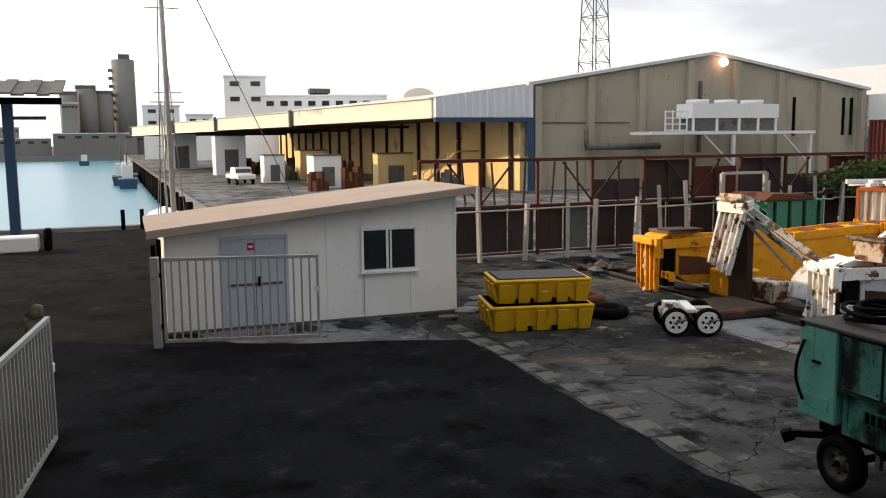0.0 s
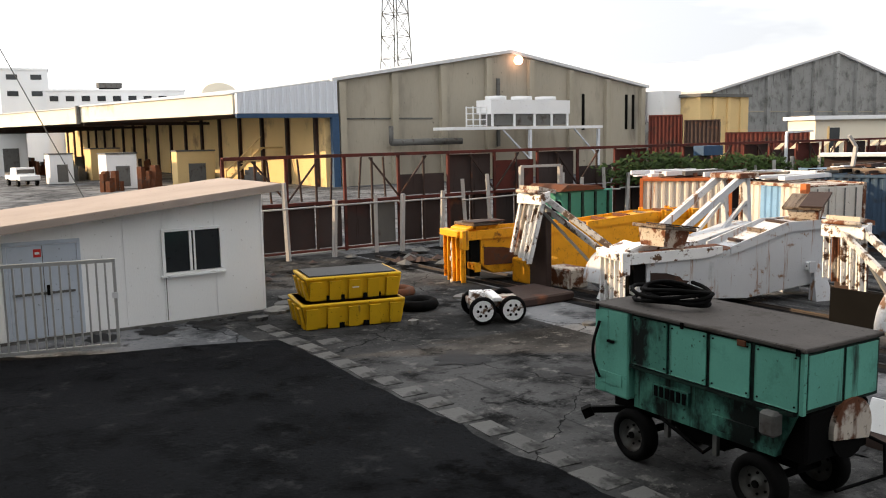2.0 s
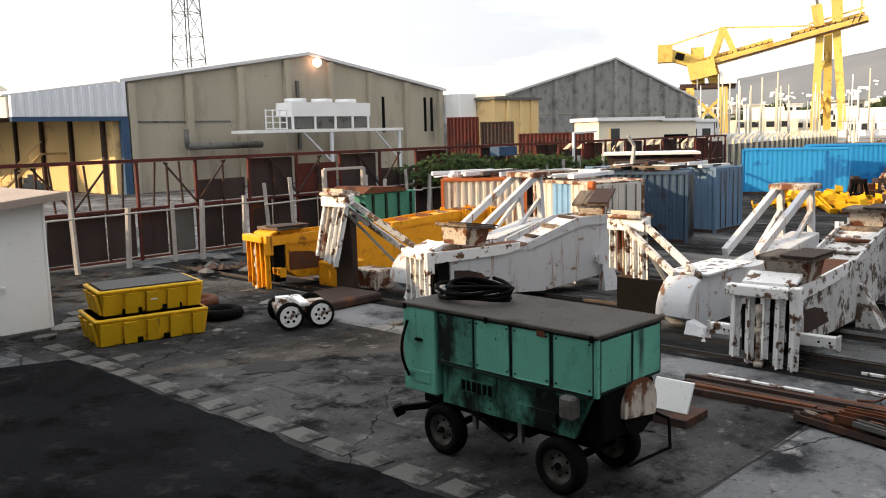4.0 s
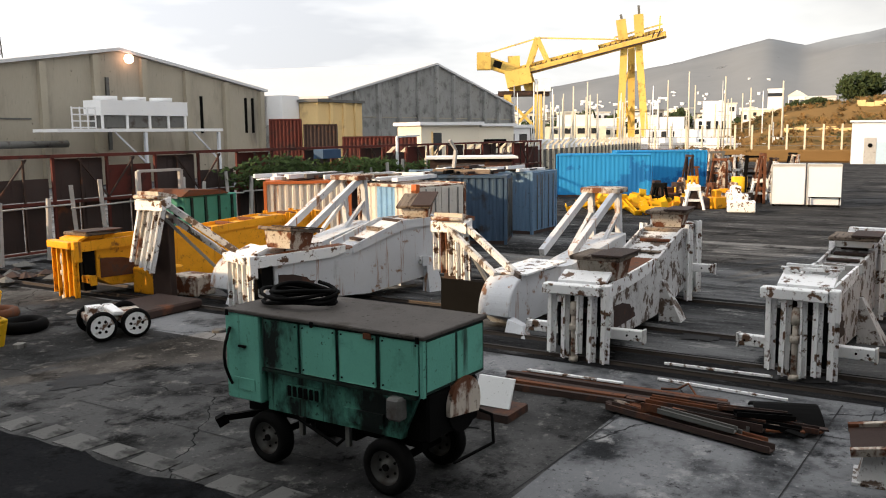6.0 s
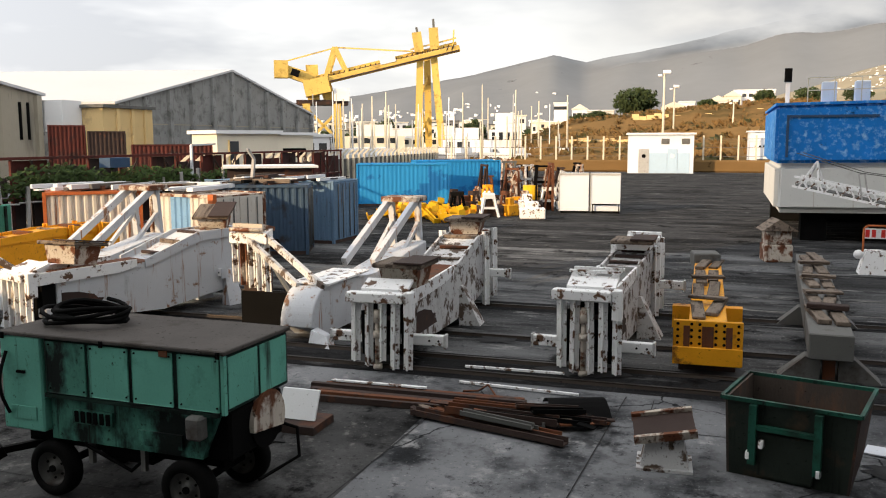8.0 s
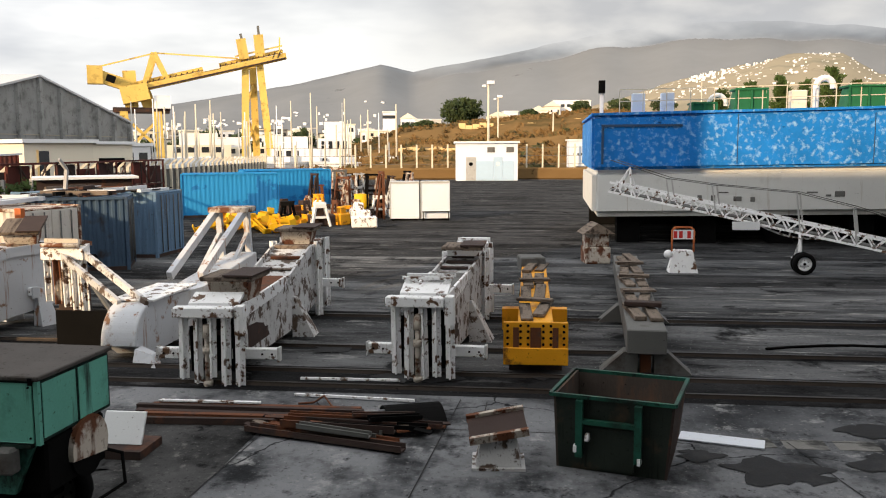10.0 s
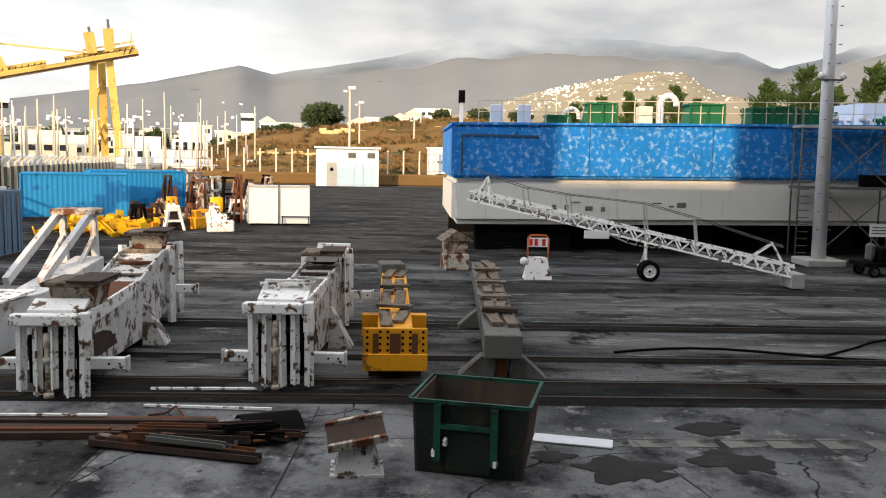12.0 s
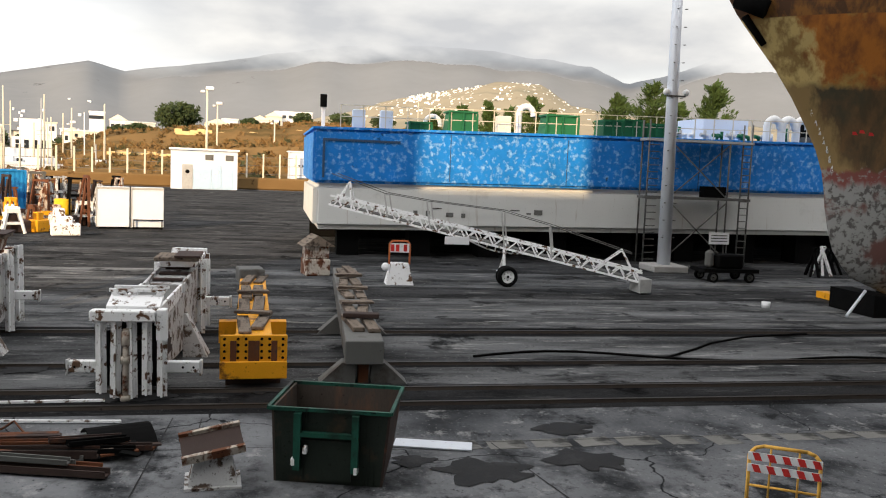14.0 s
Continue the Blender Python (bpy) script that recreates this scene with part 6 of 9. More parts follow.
def skip_wall(pts, t=0.035):
    q = bmesh.new()
    a = [Vector(p) for p in pts]
    nrm = (a[1] - a[0]).cross(a[3] - a[0]).normalized() * t
    hexa(q, a + [p + nrm for p in a])
    return q


x0, x1, y0, y1 = -0.62, 0.62, -0.78, 0.78
for pts, mm in ((((x0, y0, 0), (x0, y1, 0), (x0 - 0.05, y1 + 0.04, SH), (x0 - 0.05, y0 - 0.1, SH)), M_SKIPDK), (((x1, y0, 0.2), (x1, y1, 0.2), (x1 + 0.12, y1 + 0.04, SH), (x1 + 0.12, y0 - 0.1, SH)), M_SKIPIN), (((x0, y1, 0), (x1, y1, 0.2), (x1 + 0.12, y1 + 0.04, SH), (x0 - 0.05, y1 + 0.04, SH)), M_SKIPIN), (((x0, y0, 0), (x1, y0, 0.2), (x1 + 0.12, y0 - 0.1, SH), (x0 - 0.05, y0 - 0.1, SH)), M_DKBROWN)):
    part("side", skip_wall(pts), mm, sk)
part("floor_plate", bx(x0, y0, 0.02, x1, y1, 0.06), M_BLACK, sk)
q = bmesh.new()
bar(q, (x0 - 0.07, y0 - 0.14, SH), (x0 - 0.07, y1 + 0.08, SH), 0.05)
bar(q, (x1 + 0.14, y0 - 0.14, SH), (x1 + 0.14, y1 + 0.08, SH), 0.05)
bar(q, (x0 - 0.07, y1 + 0.08, SH), (x1 + 0.14, y1 + 0.08, SH), 0.05)
bar(q, (x0 - 0.07, y0 - 0.14, SH), (x1 + 0.14, y0 - 0.14, SH), 0.05)
part("rim", q, M_SKIP, sk)
for y in (-0.42, 0.42):
    part("rib", bx(x0 - 0.16, y - 0.05, 0.22, x0 - 0.06, y + 0.05, SH - 0.04), M_SKIP, sk)
part("face_plate", bx(x0 - 0.062, -0.36, 0.06, x0 - 0.038, 0.36, SH - 0.42), M_SKIPDK, sk)
for y, z in ((0.47, 0.28), (0.3, 0.45), (-0.44, 0.2)):
    part("paint_patch", bx(x0 - 0.166, y - 0.03, z, x0 - 0.045, y + 0.03, z + 0.11, bev=0.012), M_WHITEST, sk)
for i in range(7):
    rg = random.Random(i + 60)
    q = bmesh.new()
    bar(q, (rg.uniform(-0.3, 0.4), rg.uniform(-0.6, 0.5), 0.1), (rg.uniform(0.1, 0.6), rg.uniform(-0.6, 0.5), rg.uniform(0.5, 0.8)), rg.uniform(0.05, 0.2), 0.04)
    part("rubbish", q, rg.choice((M_RUST, M_DKBROWN, M_GREYST, M_CORANGE)), sk)
part("lifting_bar", bx(x0 - 0.15, -0.37, SH - 0.36, x0 - 0.07, 0.37, SH - 0.3), M_SKIP, sk)

# ---- scrap steel on the concrete ----
rng = random.Random(17)


def scrap(p, q0, w, h, m, lab, grp="scrap steel lengths"):
    t = thing("steel_length", (0, 0, 0), 0, lab, "scrap steel", grp)
    q = bmesh.new()
    bar(q, p, q0, w, h)
    part("length", q, m, t)


for i, (xa, xb, y0, y1, w, m) in enumerate(((12.98, 13.06, 6.4, 2.95, 0.09, M_RUST), (12.84, 12.88, 6.6, 2.88, 0.10, M_DKBROWN), (12.62, 12.62, 6.5, 2.55, 0.12, M_DKBROWN), (12.42, 12.50, 6.3, 2.35, 0.11, M_RUST), (12.24, 12.40, 6.2, 2.9, 0.08, M_DKBROWN))):
    scrap((xa, y0, 0.06 + 0.02 * (i % 2)), (xb, y1, 0.06 + 0.02 * (i % 2)), w, 0.1, m, "long rust-red steel bar lying on the concrete")
scrap((13.0, 6.3, 0.145), (13.03, 4.6, 0.145), 0.07, 0.03, M_WHITEST, "white painted strip on a rusty bar")


def u_scrap(p, q0, w, m):
    t = thing("steel_channel", (0, 0, 0), 0, "bent rusty channel section in a scrap heap", "scrap steel", "scrap channels")
    q = bmesh.new()
    p, q0 = Vector(p), Vector(q0)
    d = (q0 - p).normalized()
    o = d.cross(Vector((0, 0, 1))) * (w / 2)
    bar(q, p, q0, w, 0.02)
    bar(q, p + o + Vector((0, 0, w * 0.25)), q0 + o + Vector((0, 0, w * 0.25)), 0.02, w * 0.55)
    bar(q, p - o + Vector((0, 0, w * 0.25)), q0 - o + Vector((0, 0, w * 0.25)), 0.02, w * 0.55)
    part("length", q, m, t)


for i, (xa, ya, xb, yb, w) in enumerate(((12.0, 4.45, 11.36, 1.98, 0.16), (12.12, 4.2, 11.55, 2.1, 0.14), (12.2, 3.7, 11.75, 2.4, 0.18), (12.2, 3.4, 12.3, 1.55, 0.13), (12.05, 3.3, 12.1, 1.75, 0.15), (11.95, 3.9, 11.95, 2.2, 0.2), (12.3, 3.9, 12.42, 2.2, 0.12), (11.75, 3.6, 11.6, 2.5, 0.12), (12.25, 2.9, 12.6, 2.0, 0.1), (12.0, 2.6, 12.45, 1.9, 0.12))):
    u_scrap((xa, ya, 0.05 + 0.022 * i), (xb, yb, 0.04 + 0.014 * i), w, (M_DKBROWN, M_RUST, M_GREYST, M_DKBROWN, M_BLACK)[i % 5])
for i in range(26):
    a, b = rng.uniform(-0.5, 0.7), rng.uniform(-1.3, 1.6)
    ln, tw = rng.uniform(0.06, 0.3), rng.uniform(-0.5, 0.5)
    zz = 0.03 + 0.012 * rng.randrange(12)
    scrap((12.15 + a * 0.5 - ln * tw, 2.9 + b - ln, zz), (12.15 + a * 0.5 + ln * tw, 2.9 + b + ln, zz + rng.uniform(0, 0.06)), rng.uniform(0.03, 0.14), rng.uniform(0.015, 0.04), rng.choice((M_DKBROWN, M_RUST, M_BLACK, M_WOOD)), "short bent rusty offcut in a scrap heap")
bw0 = thing("bent_rod", (13.45, 3.6, 0), 0, "bent thin rusty rod lying on the concrete", "rod")
tube("rod", [[(0, 0.5, 0.02), (0.05, 0.25, 0.03), (0.15, 0.1, 0.12), (-0.1, -0.1, 0.02), (-0.35, -0.2, 0.02)]], 0.018, M_RUST, bw0)
scrap((13.9, 4.3, 0.04), (13.75, 2.2, 0.04), 0.045, 0.04, M_WHITEST, "white steel strip beside the rails")
scrap((14.6, 4.4, 0.13), (14.65, 2.6, 0.13), 0.045, 0.04, M_WHITEST, "white steel strip beside the rails")
cvp = thing("curved_plate", (12.95, 2.1, 0.02), 20, "dark curved steel plate lying in the scrap", "plate")
q = bmesh.new()
prism(q, [(-0.5 + 1.0 * k / 8, 0.16 * math.sin(math.pi * k / 8)) for k in range(9)] + [(0.5 - 1.0 * k / 8, 0.16 * math.sin(math.pi * (8 - k) / 8) + 0.03) for k in range(9)], -0.45, 0.45)
part("plate", q, M_BLACK, cvp)
pn = thing("leaning_board", (10.75, 6.0, 0), 0, "white board leaning on a dark pallet", "panel")
q = bmesh.new()
hexa(q, [Vector((x * 0.02 + 0.2 + (z + 1) * 0.1, y * 0.3 - 0.1, 0.14 + (z + 1) * 0.2)) for x, y, z in CUBE])
part("board", q, M_WHITE, pn)
part("pallet", bx(-0.05, -0.5, 0.0, 0.62, 0.3, 0.12), M_DKBROWN, pn)
kb = thing("rusty_pedestal", (11.15, 0.65, 0), 4, "rusty white pedestal with a tilted plate on top", "pedestal")
kb.scale = (0.85, 0.84, 0.9)
part("base", bx(-0.36, -0.42, 0, 0.36, 0.42, 0.04), M_WHITEDK, kb)
q = bmesh.new()
hexa(q, [Vector((x * (0.3 if z < 0 else 0.22), y * (0.36 if z < 0 else 0.27), 0.042 + (z + 1) * 0.2)) for x, y, z in CUBE])
part("column", q, M_WHITEDK, kb)
q = bmesh.new()
m4 = pose(0, 0.02, 0.56, -9, -14, 6)
hexa(q, [m4 @ Vector((x * 0.32, y * 0.46, z * 0.035)) for x, y, z in CUBE])
part("plate", q, M_DKBROWN, kb)
q = bmesh.new()
for s in (-1, 1):
    hexa(q, [m4 @ Vector((s * 0.32 + x * 0.03, y * 0.47, 0.03 + z * 0.06)) for x, y, z in CUBE])
part("plate_edge", q, M_RUSTWH, kb)
fl = thing("flat_sheet", (12.35, -2.45, 0.012), -15, "pale grey sheet lying flat on the concrete", "sheet")
part("sheet", bx(-0.18, -0.62, 0, 0.18, 0.55, 0.02), M_SHEET, fl)

# ---- striped works barrier ----
wb = thing("works_barrier", (9.55, -6.5, 0), -32, "orange-yellow tube barrier with red and white boards", "barrier")
wb.scale = (0.85, 0.85, 0.86)
q = bmesh.new()
pts = [(0, -0.5, 0), (0, -0.5, 0.78), (0, -0.42, 0.88), (0, -0.3, 0.92), (0, 0.3, 0.92), (0, 0.42, 0.88), (0, 0.5, 0.78), (0, 0.5, 0)]
for a, b in zip(pts, pts[1:]):
    rod(q, a, b, 0.028, 0.028, 8)
part("tube_frame", q, M_BARRIER, wb)
for y in (-0.2, 0.2):
    q = bmesh.new()
    rod(q, (0, y, 0.05), (0, y, 0.9), 0.018, 0.018, 6)
    part("upright", q, M_BARRIER, wb)
q = bmesh.new()
rod(q, (0, -0.5, 0.3), (0, 0.5, 0.3), 0.02, 0.02, 6)
rod(q, (-0.3, -0.5, 0.02), (0.3, -0.5, 0.02), 0.025, 0.025, 6)
rod(q, (-0.3, 0.5, 0.02), (0.3, 0.5, 0.02), 0.025, 0.025, 6)
part("base_tube", q, M_BARRIER, wb)
for j, zz in enumerate((0.52, 0.7)):
    bd = part("board", bx(-0.045, -0.52, zz, -0.03, 0.52, zz + 0.12), M_WHITE, wb, "white board with red slanted stripes")
    for k in range(5):
        y = -0.5 + k * 0.21
        q = bmesh.new()
        hexa(q, [Vector((-0.05 + x * 0.0015, y + 0.05 + 0.05 * yy + z * 0.025, zz + 0.06 + z * 0.057)) for x, yy, z in CUBE])
        part("stripe", q, M_RED, bd)

# ---- containers ----


def container(at, turn, L, W, H, m, label, doors=True, stripes=(), rail=None, grp="shipping containers", rib=0.045):
    """Corrugated side walls between corner posts; x along the length, doors at x = L."""
    c = thing("shipping_container", at, turn, label, "container", grp)
    rail = rail or m
    for side in (0, 1):
        q = bmesh.new()
        n = max(6, int(L / 0.28))
        y = 0.06 if side == 0 else W - 0.06
        s = -1 if side == 0 else 1
        xs = []
        for i in range(n):
            a = 0.12 + (L - 0.24) * i / n
            st = (L - 0.24) / n
            xs += [(a, 0), (a + st * 0.32, 0), (a + st * 0.5, 1), (a + st * 0.82, 1)]
        xs.append((L - 0.12, 0))
        vs = [(q.verts.new((x, y + s * rib * (d - 0.5), 0.14)), q.verts.new((x, y + s * rib * (d - 0.5), H - 0.1))) for x, d in xs]
        for i, (u, v) in enumerate(zip(vs, vs[1:])):
            f = q.faces.new([u[0], v[0], v[1], u[1]])
            f.material_index = 1 if side == 0 and any(a <= xs[i][0] / L < b for a, b in stripes) else 0
        part("side_wall", q, [m, M_CSTRIPE], c)
    part("roof", bx(0.05, 0.05, H - 0.09, L - 0.05, W - 0.05, H - 0.04), rail, c)
    part("floor_frame", bx(0.03, 0.03, 0.0, L - 0.03, W - 0.03, 0.135), M_DKBROWN, c)
    for x in (0, L - 0.11):
        for y in (0, W - 0.11):
            part("corner_post", bx(x, y, 0, x + 0.11, y + 0.11, H), rail, c)
    for y in (0, W - 0.09):
        part("top_rail", bx(0.112, y, H - 0.1, L - 0.112, y + 0.09, H - 0.002), rail, c)
    part("end_wall", bx(0.02, 0.12, 0.14, 0.06, W - 0.12, H - 0.1), m, c)
    for y0, y1 in ((0.12, W / 2 - 0.01), (W / 2 + 0.01, W - 0.12)):
        d = part("door", bx(L - 0.07, y0, 0.14, L - 0.02, y1, H - 0.1, bev=0.01), m, c)
        for k in (0.3, 0.72):
            q = bmesh.new()
            yy = y0 + (y1 - y0) * k
            rod(q, (L + 0.01, yy, 0.2), (L + 0.01, yy, H - 0.15), 0.022, 0.022, 6)
            part("lock_rod", q, M_GREYST, d)
        for zz in (0.55, 1.15, 1.8):
            part("door_groove", bx(L - 0.019, y0 + 0.05, zz, L - 0.012, y1 - 0.05, zz + 0.09), m, d)
    return c


def clutter_on(x, y, z, w, d, n, seed, label="old pipes and sheets stacked on a container"):
    rng = random.Random(seed)
    for i in range(n * 2):
        t = thing("stored_length", (x, y, z + 0.004 + 0.05 * (i // n)), rng.uniform(-14, 14) + (90 if i % 5 == 4 else 0), label, "stored metal", "things stacked on the containers")
        q = bmesh.new()
        yy = -d / 2 + d * (i % n) / n
        box(q, -w / 2 * rng.uniform(0.4, 1.2), yy, 0, w / 2 * rng.uniform(0.4, 1.2), yy + rng.uniform(0.06, 0.24), rng.uniform(0.03, 0.16))
        part("length", q, rng.choice((M_WHITE, M_GREYST, M_DKBROWN, M_RUST, M_SHEET, M_BLACK, M_WOOD)), t)


container((31.8, 21.26, 0), -90, 6.06, 2.44, 2.59, M_CBLUE, "faded grey-blue shipping container with pale patches")
rng = random.Random(44)
for y, zz in ((20.0, 1.1), (19.2, 1.3), (17.3, 0.9), (18.2, 1.2)):
    b = thing("paint_patch", (31.75, y, zz), 0, "pale worn paint patch on the container", "patch", "patches on the container", "structure")
    q = bmesh.new()
    q.faces.new([q.verts.new((0, 0.16 * math.cos(a) * rng.uniform(0.8, 1.2), 0.3 * math.sin(a) * rng.uniform(0.8, 1.2))) for a in [k * math.pi / 6 for k in range(12)]])
    part("patch", q, M_SHEET, b)
container((27.0, 18.6, 0), -68, 4.2, 2.4, 2.6, M_CDARK, "dark blue shipping container between others")
container((24.25, 18.4, 0), -103, 3.0, 2.4, 2.5, M_CWHITE, "dirty white container with blue stripes and orange corner", stripes=((0.3, 0.62),), rail=M_RUSTWH)
container((22.6, 21.3, 0), -49, 3.1, 2.4, 2.55, M_CWHITE, "rust-streaked white and orange container", stripes=(), rail=M_CORANGE)
part("orange_edge", bx(2.78, -0.02, 0.1, 3.02, 0.14, 2.52), M_CORANGE, bpy.data.objects["shipping_container.002"])
clutter_on(32.9, 18.0, 2.59, 2.6, 5.0, 10, 3)
clutter_on(29.0, 17.2, 2.6, 3.0, 2.6, 8, 4)
clutter_on(25.6, 18.4, 2.55, 2.8, 3.2, 9, 5)
clutter_on(24.9, 21.6, 2.55, 3.0, 2.0, 6, 6)
ws = thing("flat_roof_shed", far(57.4, 0, 44).xy.to_3d(), -58, "low shed with white flat roof behind the containers", "shed")
part("wall", bx(0.2, 0.3, 0, 4.4, 2.8, 2.85), M_DKBROWN, ws)
part("roof", bx(0, 0, 2.86, 4.7, 3.1, 2.97), M_WHITE, ws)
sp = thing("signal_stub", (30.2, 18.0, 2.6), 0, "bent grey pipe standing on a container", "pipe")
q = bmesh.new()
bar(q, (0, 0, 0), (0.2, 0.0, 0.9), 0.12)
bar(q, (0.2, 0, 0.9), (-0.1, 0.1, 1.3), 0.1)
part("pipe", q, M_POST, sp)
container((51.15, 22.8, 0), -69.5, 6.06, 2.44, 2.75, M_CBRIGHT, "bright blue shipping container with a darker patch", rib=0.014)
container((56.3, 20.6, 0), -62, 6.06, 2.44, 2.85, M_CBRIGHT, "bright blue shipping container behind another", rib=0.014)
M_GREENB = mat("bunker_green", (0.05, 0.20, 0.15), 0.6, var=0.3, scale=1.5, second=(0.015, 0.04, 0.03), amount=0.4, scale2=1.5)
gc = thing("green_bunker", (21.9, 25.3, 0), 0, "dark green steel bunker with rusty sloping lid", "bunker")
part("body", bx(0.1, -0.6, 0, 2.8, 1.3, 1.95, bev=0.04), M_GREENB, gc)
for i in range(4):
    part("rib", bx(0.4 + i * 0.68, -0.66, 0.1, 0.5 + i * 0.68, -0.6, 1.9), M_TEALD, gc)
q = bmesh.new()
prism(q, [(-0.1, 1.96), (2.3, 1.96), (1.9, 2.12), (0.3, 2.2)], -0.7, 1.4)
part("lid", q, M_RUST, gc, "rusty brown lid")
for az0, az1, r, top, m, lab in ((51.9, 56.8, 62, 4.0, M_FENCERED, "long red-brown container before the grey warehouse"), (47.2, 49.3, 63, 5.3, M_FENCERED, "red-brown stacked panel by the annex"), (49.4, 51.6, 62.5, 4.9, M_DKBROWN, "dark red panel stack by the annex")):
    a, b = far(az0, 0, r), far(az1, 0, r)
    L = (b - a).length
    container((a.x, a.y, 0), math.degrees(math.atan2((b - a).y, (b - a).x)), L, 2.4, top, m, lab)

# ---- beige gatehouse, white kiosk ----
bh = thing("gatehouse", far(57.1, 0, 72).xy.to_3d(), -30, "beige flat-roofed gatehouse with small dark windows", "building")
part("wall", bx(0, 0, 0, 5.6, 4.5, 4.8), M_FASCIA, bh)
part("roof", bx(-0.3, -0.4, 4.81, 5.9, 4.8, 5.1), M_WHITE, bh)
part("window", bx(1.1, -0.06, 2.2, 1.9, -0.004, 4.2), M_GLASSDARK, bh)
part("window_frame", bx(0.95, -0.09, 2.1, 1.08, -0.004, 4.3), M_CREAM, bh)
part("rear_wing", bx(5.62, 0.4, 0, 9.4, 4.3, 4.7), M_FASCIA, bh)
part("rear_roof", bx(5.95, 0.1, 4.71, 9.6, 4.6, 4.95), M_WHITE, bh)
part("window", bx(6.3, 0.33, 2.8, 8.6, 0.396, 3.6), M_BLACK, bh)
bh = thing("white_kiosk", far(61.6, 0, 85).xy.to_3d(), -30, "small white kiosk with dark openings by the fence", "building")
part("wall", bx(0, 0, 0, 4.8, 3, 4.6), M_WHITE, bh)
part("roof", bx(-0.2, -0.2, 4.61, 5.0, 3.2, 4.9), M_WHITE, bh)
for x in (0.5, 2.0, 3.5):
    part("window", bx(x, -0.06, 2.6, x + 0.9, -0.004, 4.0), M_GLASSDARK, bh)

# ---- concrete post fences ----


def post_fence(p, q0, n, h, m, label, bent=True, wall=0.0, base=0.0, rails=True):
    p, q0 = Vector(p), Vector(q0)
    d = q0 - p
    f = thing("post_fence", p, math.degrees(math.atan2(d.y, d.x)), label, "fence")
    L = d.length
    for i in range(n):
        x = L * i / (n - 1)
        b = bmesh.new()
        bar(b, (x, 0, base), (x, 0, base + h), 0.22)
        if bent:
            bar(b, (x, 0, base + h), (x + 0.1, -0.55, base + h + 0.5), 0.18)
        part("post", b, m, f)
    if rails:
        for k in (0.15, 0.5, 0.85):
            part("wire", bx(0, -0.02, base + h * k, L, 0.02, base + h * k + 0.05), M_GREYST, f)
    if wall:
        part("wall", bx(0, 0.15, 0, L, 0.4, wall), M_GREYST, f)
    return f


post_fence((44, 31, 0), (118, 40, 0), 42, 2.9, M_POSTLIT, "concrete post fence with bent tops and wire", True, 2.5)
post_fence((118, 42, 0), (118, -12, 0), 26, 3.2, M_POSTLIT, "pale concrete post fence on a low dark bank", False, 0, 1.6)
bk = thing("fence_bank", (117.5, -14, 0), 0, "low dark stone bank under the fence", "bank", kind="structure")
part("bank", bx(0, 0, 0, 3, 58, 1.6, bev=0.2), M_SCRUB, bk)

# ---- yellow portal unloader ----
yc = thing("ship_unloader", (0, 0, 0), 0, "tall yellow quay unloader with sloping boom", "crane")
R0 = 190


def cpart(name, pts, w, m=M_CRANE, h=None):
    q = bmesh.new()
    for a, b in pts:
        bar(q, far(*a), far(*b), w, h)
    return part(name, q, m, yc)


for az in (62.9, 64.9):
    cpart("tower_leg", [((az, -0.021, R0), (az - 0.1, 0.042, R0))], 1.6)
    cpart("tower_leg", [((az, -0.021, R0 + 7), (az - 0.1, 0.042, R0 + 7))], 1.6)
cpart("tower_deck", [((62.2, 0.043, R0 + 3), (65.5, 0.043, R0 + 3))], 7.0, M_DKBROWN, 1.0)
cpart("tower_brace", [((62.9, 0.0, R0), (64.9, 0.035, R0)), ((64.9, 0.0, R0), (62.9, 0.035, R0))], 0.6)
cpart("cab", [((64.6, 0.052, R0), (65.6, 0.052, R0))], 3.0, M_WHITE, 2.6)
cpart("pylon", [((63.3, 0.044, R0 + 2), (63.2, 0.085, R0 + 2)), ((64.4, 0.044, R0 + 2), (63.9, 0.07, R0 + 2))], 2.6)
cpart("machine_house", [((62.7, 0.058, R0), (64.3, 0.064, R0))], 4.6, M_CRANE, 3.4)
cpart("a_frame", [((64.0, 0.066, R0), (64.7, 0.105, R0)), ((65.5, 0.075, R0), (64.7, 0.105, R0)), ((64.1, 0.066, R0 + 4), (64.8, 0.105, R0 + 4))], 1.1)
cpart("counter_arm", [((63.4, 0.068, R0), (60.9, 0.082, R0))], 2.2, M_CRANE, 2.4)
cpart("counterweight", [((60.8, 0.080, R0), (61.7, 0.080, R0))], 3.2, M_CRANE, 3.6)
cpart("hopper_port", [((61.9, 0.078, R0 - 2.5), (62.4, 0.075, R0 - 2.5))], 1.2, M_BLACK, 1.4)
cpart("boom", [((63.4, 0.065, R0), (72.8, 0.1045, R0))], 2.4, M_CRANE, 1.3)
cpart("boom", [((63.6, 0.072, R0 + 2), (72.6, 0.110, R0 + 2))], 2.0, M_CRANE, 0.6)
q = bmesh.new()
for i in range(26):
    a = 63.8 + i * 0.34
    e0 = 0.065 + (a - 63.4) * 0.0042
    bar(q, far(a, e0, R0 - 1.3), far(a + 0.17, e0 + 0.0075, R0 - 1.3), 0.22)
part("boom_lattice", q, M_DKBROWN, yc)
cpart("boom_walkway", [((64.2, 0.0665, R0 - 1.6), (72.8, 0.1025, R0 - 1.6))], 0.9, M_DKBROWN, 0.25)
cpart("boom_cabin", [((67.6, 0.0905, R0 - 1), (68.6, 0.0945, R0 - 1))], 2.0, M_WHITE, 1.9)
